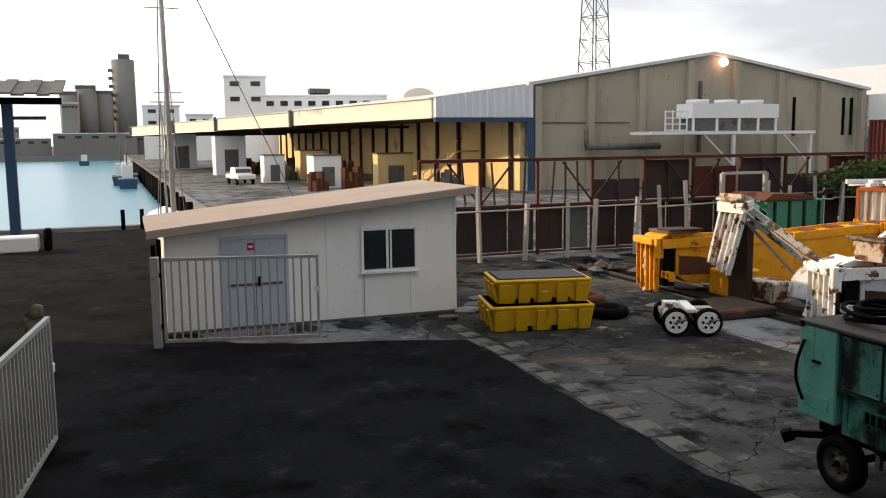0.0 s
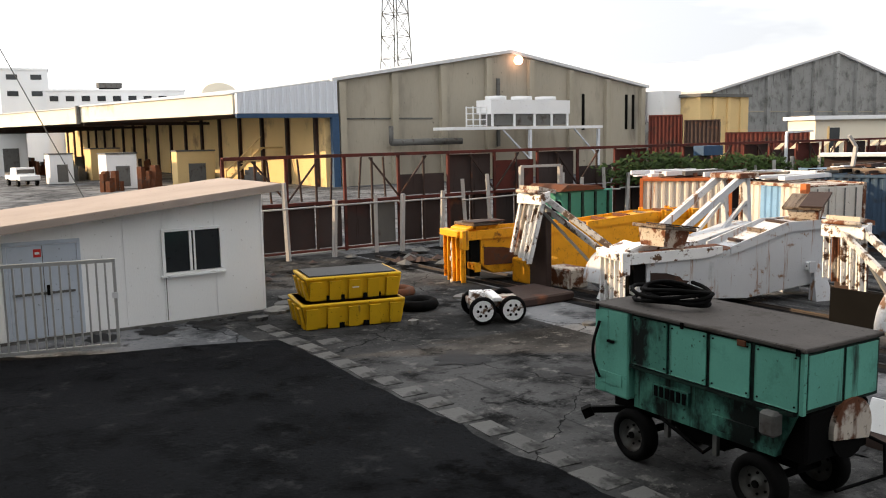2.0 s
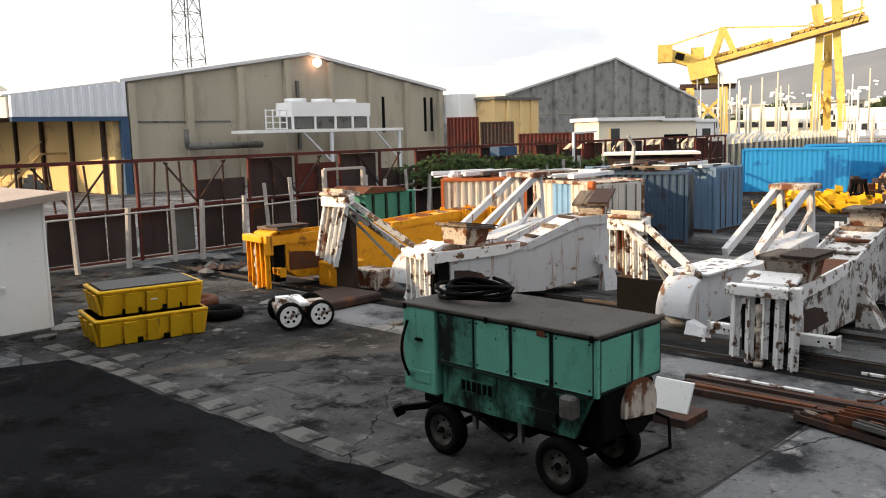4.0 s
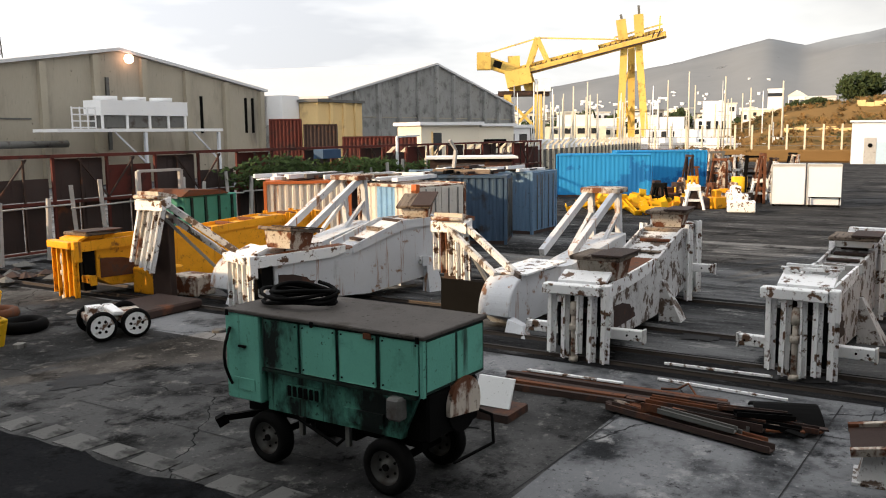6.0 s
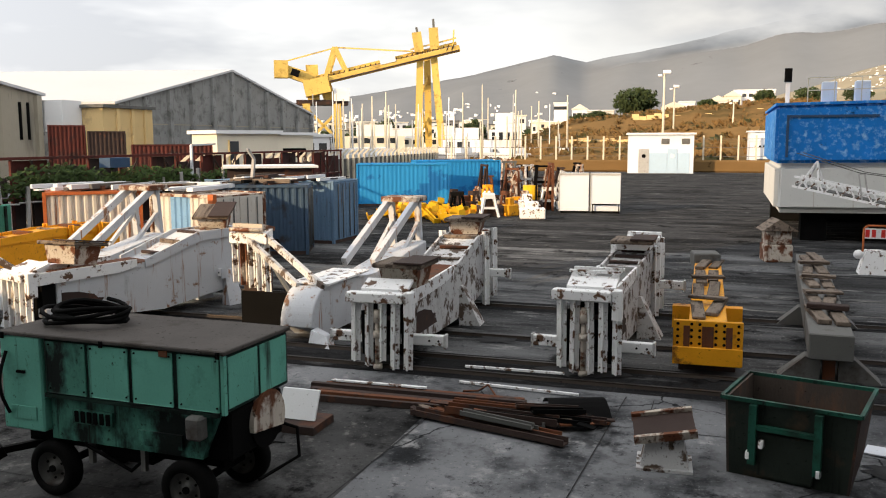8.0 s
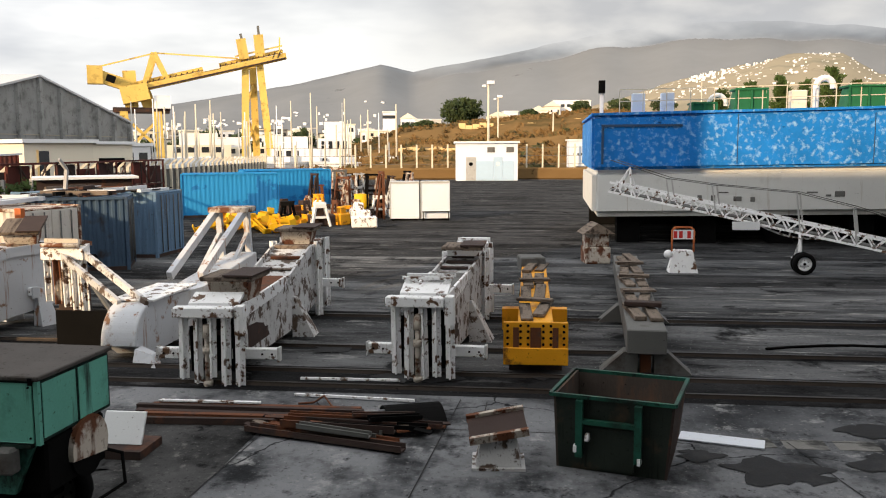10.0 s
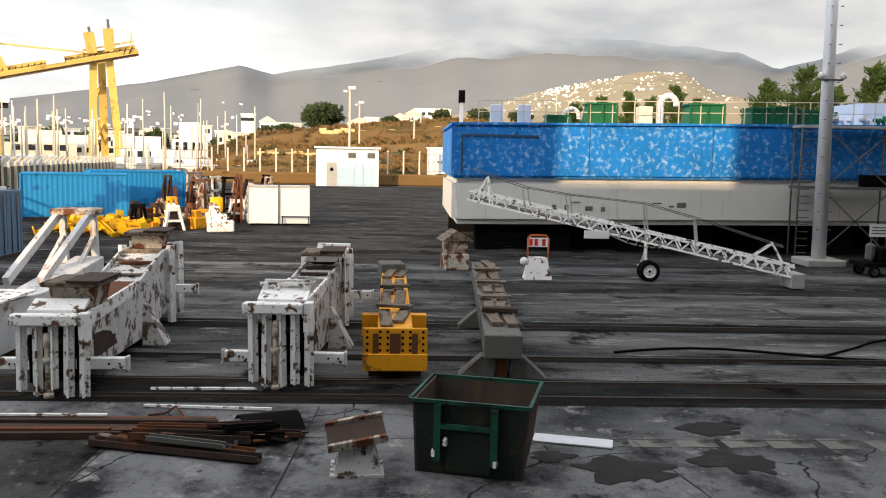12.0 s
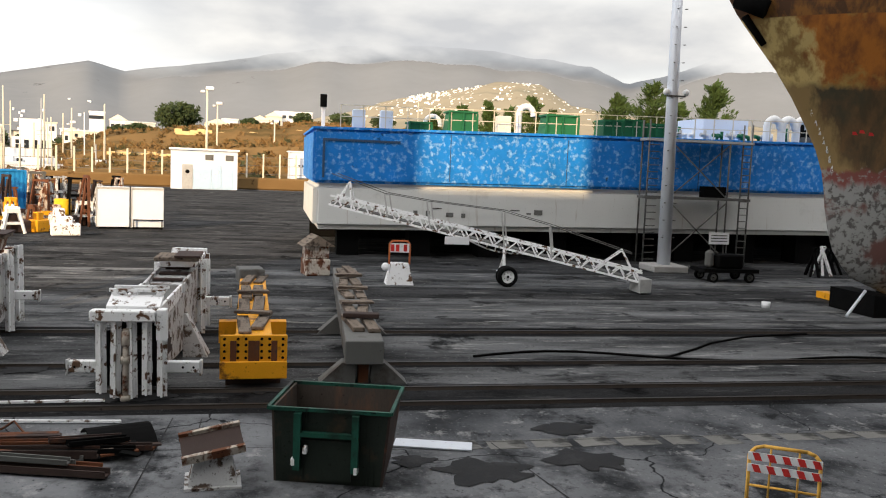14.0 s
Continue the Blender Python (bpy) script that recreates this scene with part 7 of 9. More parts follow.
cpart("tie_cable", [((64.8, 0.105, R0), (69.8, 0.101, R0)), ((64.6, 0.104, R0), (61.3, 0.088, R0))], 0.28, M_CRANE)
cpart("head_tower", [((70.2, 0.10, R0), (70.0, 0.122, R0)), ((71.2, 0.103, R0), (71.1, 0.127, R0))], 2.0)
cpart("head_mast", [((71.15, 0.125, R0), (71.1, 0.137, R0)), ((70.1, 0.12, R0), (70.0, 0.128, R0))], 0.5, M_GREYST)
cpart("head_rail", [((69.6, 0.103, R0), (72.6, 0.116, R0)), ((72.4, 0.106, R0), (72.45, 0.125, R0))], 0.3)
for a0, a1, rr in ((70.05, 70.25, R0), (70.8, 70.7, R0 + 6), (71.75, 71.15, R0)):
    cpart("portal_leg", [((a0, -0.022, rr), (a1, 0.094, rr))], 1.5)
cpart("portal_brace", [((70.05, 0.0, R0), (70.8, 0.03, R0 + 6)), ((70.8, 0.0, R0 + 6), (70.2, 0.045, R0)), ((70.1, 0.04, R0), (70.75, 0.075, R0 + 6))], 0.4)
cpart("bogie", [((69.6, -0.02, R0), (72.2, -0.02, R0))], 2.0, M_DKBROWN, 1.4)

# ---- marina, berm, town, mountains ----
rng = random.Random(31)
for i in range(26):
    az = rng.uniform(65, 80)
    r = rng.uniform(140, 185)
    t = thing("moored_sailboat", far(az, 0, r).xy.to_3d(), rng.uniform(0, 180), "white sailboat with pale mast in the far marina", "boat", "boats in the marina")
    q = bmesh.new()
    prism(q, [(-1.2, 0.4), (1.2, 0.4), (1.5, 2.0), (-1.5, 2.0)], -4.5, 4.5)
    part("hull", q, M_WHITE, t)
    part("cabin", bx(-0.8, -2, 2.01, 0.8, 2, 2.9), M_WHITE, t)
    q = bmesh.new()
    rod(q, (0, 0, 2), (0, 0, rng.uniform(7, 13)), 0.17, 0.12, 5)
    part("mast", q, M_POSTLIT, t)
for az, r, w, h, lab in ((73.2, 175, 9, 8, "white ferry superstructure in the marina"), (75.8, 190, 7, 12, "white wheelhouse tower in the marina"), (74.3, 170, 8, 5, "white motor yacht in the marina"), (67.2, 230, 16, 10, "pale long harbour building behind the marina"), (69.0, 240, 12, 9, "cream harbour building behind the marina"), (71.9, 235, 9, 9, "white harbour building behind the marina")):
    t = thing("white_vessel" if r < 200 else "harbour_building", far(az, 0, r).xy.to_3d(), -az + 90 - 90, lab, "boat" if r < 200 else "building")
    part("body", bx(-w / 2, 0, 0, w / 2, 5, h * 0.55), M_FASCIA if r > 200 else M_WHITE, t)
    part("upper_deck", bx(-w * 0.3, 0.6, h * 0.55 + 0.01, w * 0.3, 4.4, h * 0.85), M_WHITE, t)
    for k in range(4):
        part("window", bx(-w * 0.4 + k * w * 0.22, -0.08, h * 0.36, -w * 0.4 + k * w * 0.22 + w * 0.12, -0.004, h * 0.5), M_GLASSDARK, t)


for i in range(34):
    az, r = rng.uniform(61, 81), rng.uniform(120, 180)
    t = thing("mooring_mast", far(az, 0, r).xy.to_3d(), rng.uniform(0, 180), "slender pale yacht mast with spreaders", "mast", "masts in the marina")
    q = bmesh.new()
    h = rng.uniform(5, 12)
    rod(q, (0, 0, 0), (rng.uniform(-0.2, 0.2), 0, h), 0.13, 0.08, 5)
    bar(q, (-0.8, 0, h * 0.6), (0.8, 0, h * 0.6), 0.07)
    part("mast", q, rng.choice((M_POSTLIT, M_GALV, M_WHITE)), t)
for i in range(46):
    az, r = 59.5 + i * 0.43 + rng.uniform(-0.2, 0.2), rng.uniform(330, 420)
    w, h = rng.uniform(4, 12), rng.uniform(6, 13.5)
    t = thing("waterfront_house", far(az, 0, r).xy.to_3d(), -az + rng.uniform(-20, 20), rng.choice(("white flat-roofed house behind the marina", "cream house with dark windows behind the marina")), "house", "houses behind the marina")
    part("wall", bx(-w / 2, 0, 0, w / 2, 8, h), rng.choice((M_WHITE, M_FASCIA, M_FARGREY)), t)
    part("roof", bx(-w / 2 - 0.3, -0.3, h + 0.004, w / 2 + 0.3, 8.3, h + 0.5), rng.choice((M_WHITE, M_FASCIA, M_GREYST)), t)
    for k in range(3):
        x = -w / 2 + w * (k + 0.5) / 3
        part("window", bx(x - w * 0.09, -0.1, h - 2.6, x + w * 0.09, -0.004, h - 1.0), M_GLASSDARK, t)


def terrain(name, rings, az0, az1, n, m, label, rough, seed, kind="structure"):
    """Land seen far off: rings of radius with a height function of the bearing, with noise relief."""
    q = bmesh.new()
    grid = []
    for r, hf in rings:
        row = []
        for i in range(n + 1):
            az = az0 + (az1 - az0) * i / n
            p = far(az, 0, r)
            z = hf(az)
            z += rough * z * 0.06 * noise.fractal(Vector((az * 0.55, r * 0.004, seed)), 1.0, 2.0, 5)
            row.append(q.verts.new((p.x, p.y, max(z, -1.0))))
        grid.append(row)
    for a, b in zip(grid, grid[1:]):
        for i in range(n):
            q.faces.new([a[i], a[i + 1], b[i + 1], b[i]])
    return tagged(part(name, q, m, smooth=True), label, "hill", kind=kind)


def curve(pts):
    xs, ys = [p[0] for p in pts], [p[1] for p in pts]
    return lambda a: float(np.interp(a, xs, ys))


RIDGE = curve([(40, 0.02), (60, 0.04), (66, 0.052), (72.8, 0.0725), (78.9, 0.0965), (81, 0.089), (87, 0.107), (91, 0.121), (94, 0.131), (100, 0.137), (104, 0.134), (110.8, 0.119), (113, 0.10), (116.1, 0.114), (119.1, 0.134), (124, 0.13), (135, 0.14), (150, 0.10)])
MR = 4000
terrain("mountain_range", [(2300, lambda a: 8.0), (2700, lambda a: 0.30 * RIDGE(a) * MR), (3200, lambda a: 0.62 * RIDGE(a) * MR + 12 * math.sin(a * 1.3)), (3650, lambda a: 0.85 * RIDGE(a) * MR + 8 * math.sin(a * 0.9)), (MR, lambda a: RIDGE(a) * MR), (4300, lambda a: RIDGE(a) * MR * 0.7)], 40, 150, 260, M_MOUNT, "hazy grey mountain range under cloud", 0.22, 3.0)
# low cloud lying on the mountain tops: a glowing sheet with painted-in haze
M_CLOUD = bpy.data.materials.new("low_cloud_glow")
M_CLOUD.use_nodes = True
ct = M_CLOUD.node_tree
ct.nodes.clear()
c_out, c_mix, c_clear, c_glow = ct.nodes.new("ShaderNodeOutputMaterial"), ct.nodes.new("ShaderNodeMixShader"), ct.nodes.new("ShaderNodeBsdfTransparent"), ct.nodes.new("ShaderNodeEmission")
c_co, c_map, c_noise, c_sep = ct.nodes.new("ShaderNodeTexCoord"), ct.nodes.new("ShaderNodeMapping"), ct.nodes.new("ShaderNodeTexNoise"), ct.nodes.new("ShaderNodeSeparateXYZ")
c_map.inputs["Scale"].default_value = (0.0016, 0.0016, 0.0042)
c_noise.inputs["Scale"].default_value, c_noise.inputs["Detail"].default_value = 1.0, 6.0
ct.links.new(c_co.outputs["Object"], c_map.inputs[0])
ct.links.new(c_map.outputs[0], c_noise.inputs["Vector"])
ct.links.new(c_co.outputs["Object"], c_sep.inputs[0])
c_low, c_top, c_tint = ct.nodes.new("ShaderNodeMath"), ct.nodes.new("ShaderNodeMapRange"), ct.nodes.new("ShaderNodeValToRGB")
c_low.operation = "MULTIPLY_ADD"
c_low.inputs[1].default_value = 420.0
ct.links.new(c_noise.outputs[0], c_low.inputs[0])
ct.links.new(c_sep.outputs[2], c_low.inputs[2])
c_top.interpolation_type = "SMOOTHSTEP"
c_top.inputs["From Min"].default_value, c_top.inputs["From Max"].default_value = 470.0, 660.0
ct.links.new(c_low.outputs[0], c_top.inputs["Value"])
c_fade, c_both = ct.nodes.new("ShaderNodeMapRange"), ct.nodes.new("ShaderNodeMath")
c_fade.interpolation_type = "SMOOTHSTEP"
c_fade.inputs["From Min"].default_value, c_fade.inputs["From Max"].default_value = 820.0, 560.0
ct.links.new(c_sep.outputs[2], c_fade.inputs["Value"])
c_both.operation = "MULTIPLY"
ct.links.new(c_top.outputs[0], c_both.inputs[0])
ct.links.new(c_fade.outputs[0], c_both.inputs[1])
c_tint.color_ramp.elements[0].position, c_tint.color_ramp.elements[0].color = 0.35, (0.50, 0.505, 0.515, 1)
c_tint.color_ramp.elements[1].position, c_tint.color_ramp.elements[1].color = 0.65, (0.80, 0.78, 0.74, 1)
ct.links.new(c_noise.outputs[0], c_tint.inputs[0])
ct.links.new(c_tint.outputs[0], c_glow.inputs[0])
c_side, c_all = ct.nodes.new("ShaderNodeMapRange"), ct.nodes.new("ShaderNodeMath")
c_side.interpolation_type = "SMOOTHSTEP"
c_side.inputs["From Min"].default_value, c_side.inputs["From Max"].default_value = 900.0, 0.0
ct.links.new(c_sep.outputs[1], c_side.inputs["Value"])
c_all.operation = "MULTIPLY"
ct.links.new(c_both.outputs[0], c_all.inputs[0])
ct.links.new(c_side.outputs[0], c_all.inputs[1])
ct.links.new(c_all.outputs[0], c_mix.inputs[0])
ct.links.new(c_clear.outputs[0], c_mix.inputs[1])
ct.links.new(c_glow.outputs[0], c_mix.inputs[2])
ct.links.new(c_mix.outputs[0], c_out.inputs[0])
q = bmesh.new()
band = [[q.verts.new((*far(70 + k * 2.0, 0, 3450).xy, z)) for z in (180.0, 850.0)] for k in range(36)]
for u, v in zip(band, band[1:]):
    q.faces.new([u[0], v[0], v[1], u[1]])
tagged(part("backdrop", q, M_CLOUD), "glowing sheet of soft grey cloud lying on the mountain tops", "cloud", kind="structure")
HILL = curve([(70, 0.012), (85, 0.02), (94.3, 0.053), (96.5, 0.066), (99.5, 0.081), (103.2, 0.093), (106.1, 0.099), (107.6, 0.096), (109.5, 0.075), (112, 0.066), (125, 0.05), (140, 0.03)])
terrain("town_hill", [(600, lambda a: 2.0), (900, lambda a: 4 + HILL(a) * 1700 * 0.35), (1300, lambda a: 4 + HILL(a) * 1700 * 0.72), (1700, lambda a: 4.2 + HILL(a) * 1700), (1900, lambda a: HILL(a) * 1500)], 70, 140, 140, M_HILL, "dry hillside with scattered houses", 0.8, 8.0)
BERM = curve([(70, 0.0), (74, 1.0), (77, 4.5), (80, 9.5), (84, 11.3), (88, 13.0), (92.5, 14.5), (100, 14), (125, 13), (140, 8)])
terrain("scrub_bank", [(122, lambda a: 0.4), (130, lambda a: 0.12 * BERM(a) + 0.6), (160, lambda a: 0.30 * BERM(a)), (166, lambda a: 0.46 * BERM(a)), (205, lambda a: 0.58 * BERM(a)), (214, lambda a: 0.83 * BERM(a)), (250, lambda a: BERM(a)), (300, lambda a: BERM(a) + 0.8), (330, lambda a: 0.0)], 70, 140, 260, M_SCRUB, "dry brown scrub bank behind the yard", 1.6, 5.0)
# retaining walls and pale ruins on the bank
rng = random.Random(52)
for az0, az1, r, z0, z1 in ((79.5, 82, 212, 6.0, 8.2), (84, 86.3, 212, 8.6, 10.6), (88.5, 92, 212, 9.0, 11.6), (80, 90, 163, 3.9, 4.6), (86.6, 88.0, 213, 9.0, 10.2)):
    a, b = far(az0, 0, r), far(az1, 0, r)
    t = thing("stone_wall", (a.x, a.y, 0), math.degrees(math.atan2((b - a).y, (b - a).x)), "pale ruined stone wall on the scrub bank", "wall", "walls on the bank")
    q = bmesh.new()
    L = (b - a).length
    k = int(L / 1.6)
    for i in range(k):
        if rng.random() < 0.85:
            box(q, L * i / k, 0, 0, L * (i + 0.97) / k, 1.0, z1 - rng.uniform(0, 0.6) * (z1 - z0))
    part("wall", q, M_CREAM, t)
# houses on the bank and behind
for i in range(44):
    az = 78 + i * 0.95 + rng.uniform(-0.3, 0.3)
    r = rng.uniform(262, 296)
    w, h = rng.uniform(4, 9), rng.uniform(2.4, 5.0)
    if i % 3 == 2 or 82.3 < az < 86.2 or az > 93:
        continue
    p = far(az, 0, r)
    t = thing("town_house", (p.x, p.y, BERM(az) - 0.6), -az + rng.uniform(-15, 15), rng.choice(("white flat-roofed town house on the bank", "cream town house with dark windows")), "house", "houses along the bank")
    part("wall", bx(-w / 2, 0, 0, w / 2, 5, h), rng.choice((M_WHITE, M_WHITE, M_FASCIA)), t)
    if rng.random() < 0.5:
        q = bmesh.new()
        prism(q, [(-w / 2 - 0.3, h), (w / 2 + 0.3, h), (0, h + 1.6)], -0.3, 5.3)
        part("roof", q, M_FASCIA, t)
    else:
        part("roof", bx(-w / 2 - 0.2, -0.2, h + 0.004, w / 2 + 0.2, 5.2, h + 0.4), M_WHITE, t)
    for k in range(3):
        x = -w / 2 + w * (k + 0.5) / 3
        part("window", bx(x - 0.45, -0.08, h * 0.4, x + 0.45, -0.004, h * 0.75), M_GLASSDARK, t)
for az0, az1, r, z1, lab in ((90.2, 92.6, 285, 19.3, "long white block on the bank"), (79.0, 79.9, 270, 15.5, "white house with roof terrace on the bank")):
    block("white_block", az0, az1, r, z1, lab, M_WHITE, 8, 1, 6)
# many small houses on the hill, past counting
q = bmesh.new()
rng = random.Random(77)
for i in range(430):
    az = rng.triangular(92, 114, 101)
    f = rng.random() ** 0.8
    r = 900 + f * 780
    rel = 0.35 + (r - 900) / 400 * 0.37 if r < 1300 else 0.72 + (r - 1300) / 400 * 0.28
    zz = 4 + HILL(az) * 1700 * min(rel, 1) - 1
    if az < 94 and f > 0.4:
        continue
    p = far(az, 0, r)
    w, h = rng.uniform(1.2, 3.8), rng.uniform(1.0, 2.8)
    box(q, p.x - w / 2, p.y - w / 2, zz - 2, p.x + w / 2, p.y + w / 2, zz + h)
tagged(part("hill_houses", q, M_WHITE), "many small white houses scattered over the hillside", "houses", kind="stuff")
q = bmesh.new()
for i in range(330):
    az = rng.triangular(60, 80, 70)
    r = rng.uniform(2450, 2900)
    zz = (8 + (r - 2300) / 400 * (0.30 * RIDGE(az) * MR - 8)) if r < 2700 else 0.30 * RIDGE(az) * MR + (r - 2700) / 500 * 0.32 * RIDGE(az) * MR
    if noise.noise((az * 0.8, r * 0.006, 2)) < 0.05:
        continue
    p = far(az, 0, r)
    w, h = rng.uniform(4, 11), rng.uniform(4, 8)
    box(q, p.x - w / 2, p.y - w / 2, zz - 6, p.x + w / 2, p.y + w / 2, zz + h)
tagged(part("mountain_houses", q, M_WHITE), "specks of far white houses on the mountain foot", "houses", kind="stuff")

# dry scrub over the bank
q = bmesh.new()
rng = random.Random(83)
for _ in range(5200):
    az = rng.uniform(73, 96)
    r = rng.choice((rng.uniform(124, 164), rng.uniform(166, 212), rng.uniform(214, 262)))
    if noise.noise((az * 1.3, r * 0.05, 0)) < -0.05:
        continue
    rel = float(np.interp(r, [122, 130, 160, 166, 205, 214, 250, 300], [0.03, 0.15, 0.30, 0.46, 0.58, 0.83, 1.0, 1.05]))
    c = far(az, 0, r)
    c.z = BERM(az) * rel + rng.uniform(0.0, 0.7)
    for _k in range(3):
        a = Vector((rng.gauss(0, 1), rng.gauss(0, 1), abs(rng.gauss(0, 0.8)))).normalized()
        b = a.orthogonal().normalized()
        sz = rng.uniform(0.3, 1.0)
        q.faces.new([q.verts.new(c + a * sz), q.verts.new(c + b * sz * 0.5), q.verts.new(c - a * sz), q.verts.new(c - b * sz * 0.5)])
tagged(part("dry_scrub", q, mat("scrub_leaves", (0.16, 0.095, 0.035), 0.9, var=0.5, scale=0.3, second=(0.05, 0.05, 0.02), amount=0.5, scale2=0.15)), "brown and olive dry scrub on the bank", "scrub", kind="stuff")

# trees
for i in range(16):
    az = 60.5 + i * 1.25 + 0.5 * math.sin(i * 2.1)
    leafy("waterfront_tree", far(az, 0, 318 + 6 * math.sin(i * 1.7)).xy.to_3d(), 4.5 + 2 * math.sin(i), 4.0, 3.2 + 1.2 * math.sin(i * 1.3), 420, M_LEAFD, "dark rounded tree behind the marina", 0.9, 200 + i, trunk=3.0)
leafy("round_tree", (*far(84.2, 0, 256).xy, 11.0), 6.4, 6.4, 3.6, 4200, M_LEAFD, "broad dark green round tree on the bank", 0.5, 21, trunk=0.8)
for az, r, z0, sx, sz, tk, sd in ((92.0, 262, 14, 3.0, 1.8, 0.6, 22), (80.6, 268, 9, 2.6, 1.4, 0.5, 23), (88.6, 262, 13, 2.6, 1.2, 0.4, 24), (81.8, 262, 10, 3.4, 1.2, 0.4, 25), (94.5, 262, 14, 4, 2.0, 0.6, 33), (97.2, 262, 14, 4, 1.8, 0.6, 34)):
    leafy("bank_tree", (*far(az, 0, r).xy, z0), sx, sx, sz, 1200, M_LEAFD, "dark low tree on the scrub bank", 0.4, sd, trunk=tk)
for az, r, top, sx, sd in ((112.5, 150, 18.4, 2.6, 41), (114.8, 150, 20.5, 3.0, 42), (118.4, 150, 20.6, 2.9, 43), (107.0, 190, 20.6, 3.2, 44), (105.6, 190, 18.4, 2.4, 45), (108.3, 190, 18.6, 2.3, 46), (102.4, 170, 17.0, 1.5, 47), (104.2, 170, 18.2, 1.7, 48), (116.2, 155, 17.5, 2.6, 49), (100.6, 185, 16.5, 2.2, 50)):
    rng = random.Random(sd)
    t = thing("casuarina_tree", far(az, 0, r).xy.to_3d(), 0, "tall feathery dark green casuarina tree", "tree", "tall trees behind the ship")
    q = bmesh.new()
    for _b in range(58):
        h0 = 0.12 + 0.86 * rng.random() ** 0.9
        ln = 2.3 * sx * (1.02 - h0) ** 0.75 * rng.uniform(0.35, 1.1) + 0.3
        a = rng.uniform(0, 6.283)
        root = Vector((0, 0, 2.0 + h0 * (top - 3.2)))
        tip = root + Vector((math.cos(a) * ln, math.sin(a) * ln, ln * rng.uniform(0.25, 0.8)))
        bar(q, root, tip, 0.05)
        for _k in range(95):
            f = rng.random() ** 0.7
            c = root.lerp(tip, f) + Vector((rng.gauss(0, 1), rng.gauss(0, 1), rng.gauss(0, 1))) * (0.18 + 0.13 * ln * (1 - 0.5 * f))
            d = (tip - root).normalized() + Vector((rng.gauss(0, 0.4), rng.gauss(0, 0.4), rng.uniform(-0.2, 0.7)))
            d.normalize()
            b = d.orthogonal().normalized()
            s = rng.uniform(0.2, 0.55)
            q.faces.new([q.verts.new(c + d * s), q.verts.new(c + b * s * 0.28), q.verts.new(c - d * s), q.verts.new(c - b * s * 0.28)])
    part("crown", q, M_LEAF, t)
    q = bmesh.new()
    rod(q, (0, 0, 0), (0, 0, top * 0.95), 0.28, 0.04, 7)
    part("trunk", q, M_BARK, t)

# ---- cabins and lamp posts of the back yard ----
cbn = thing("substation_cabin", (112.6, 12.2, 0), -82.8, "white cabin with pale blue panels and two doors", "cabin")
part("wall", bx(0, 0, 0, 8.1, 4, 4.9), M_WHITEC, cbn)
part("roof", bx(-0.25, -0.3, 4.905, 8.35, 4.3, 5.15), M_WHITE, cbn)
for x0, x1, mm, nm in ((1.3, 2.6, M_GALV, "door"), (4.9, 6.1, M_PALEBL, "door"), (2.65, 4.85, M_PALEBL, "panel"), (6.15, 7.6, M_PALEBL, "panel")):
    part(nm, bx(x0, -0.07, 0.05, x1, -0.004, 3.1 if nm == "door" else 2.6), mm, cbn)
for x in (1.95, 5.5):
    q = bmesh.new()
    rod(q, (x, -0.12, 2.2), (x, -0.075, 2.2), 0.26, 0.26, 10)
    part("port_hole", q, M_BLACK if x < 3 else M_WHITE, cbn)
for x in (4.1, 6.6):
    part("vent", bx(x, -0.06, 3.7, x + 1.0, -0.004, 4.4), M_GREYST, cbn)
cb2 = thing("white_cabin", (119.0, -2.6, 0), -85, "white boxy cabin with a row of vents", "cabin")
part("wall", bx(0, 0, 0, 5.0, 3, 5.2), M_WHITEC, cb2)
part("roof", bx(-0.2, -0.2, 5.21, 5.2, 3.2, 5.4), M_WHITE, cb2)
for i in range(5):
    part("vent", bx(0.6 + i * 0.5, -0.05, 3.3, 0.85 + i * 0.5, -0.004, 3.5), M_BLACK, cb2)
part("frame", bx(0.9, -0.08, 0.4, 3.6, -0.004, 0.55), M_GREYST, cb2)
part("frame", bx(0.9, -0.08, 1.6, 3.6, -0.004, 1.75), M_GREYST, cb2)
for i in range(2):
    wbx = thing("white_cabinet", (49.7 + 0.27 * i, 9.3 - 1.78 * i, 0), -81.5, "tall white steel storage cabinet in the yard", "cabinet", "white cabinets")
    part("body", bx(0, 0, 0.12, 1.72, 1.4, 2.3, bev=0.02), M_WHITEC, wbx)
    part("edge_frame", bx(-0.01, -0.03, 2.2, 1.73, -0.003, 2.32), M_GALV, wbx)
    part("edge_frame", bx(-0.01, -0.03, 0.1, 0.05, -0.003, 2.195), M_GALV, wbx)
    for x in (0.1, 1.5):
        part("foot", bx(x, 0.1, 0, x + 0.12, 1.2, 0.115), M_BLACK, wbx)
    if i:
        part("rail", bx(0.1, -0.2, 0.5, 1.7, -0.12, 0.56), M_BLACK, wbx)
        for x in (0.12, 1.6):
            part("rail_post", bx(x, -0.2, 0, x + 0.06, -0.14, 0.495), M_BLACK, wbx)
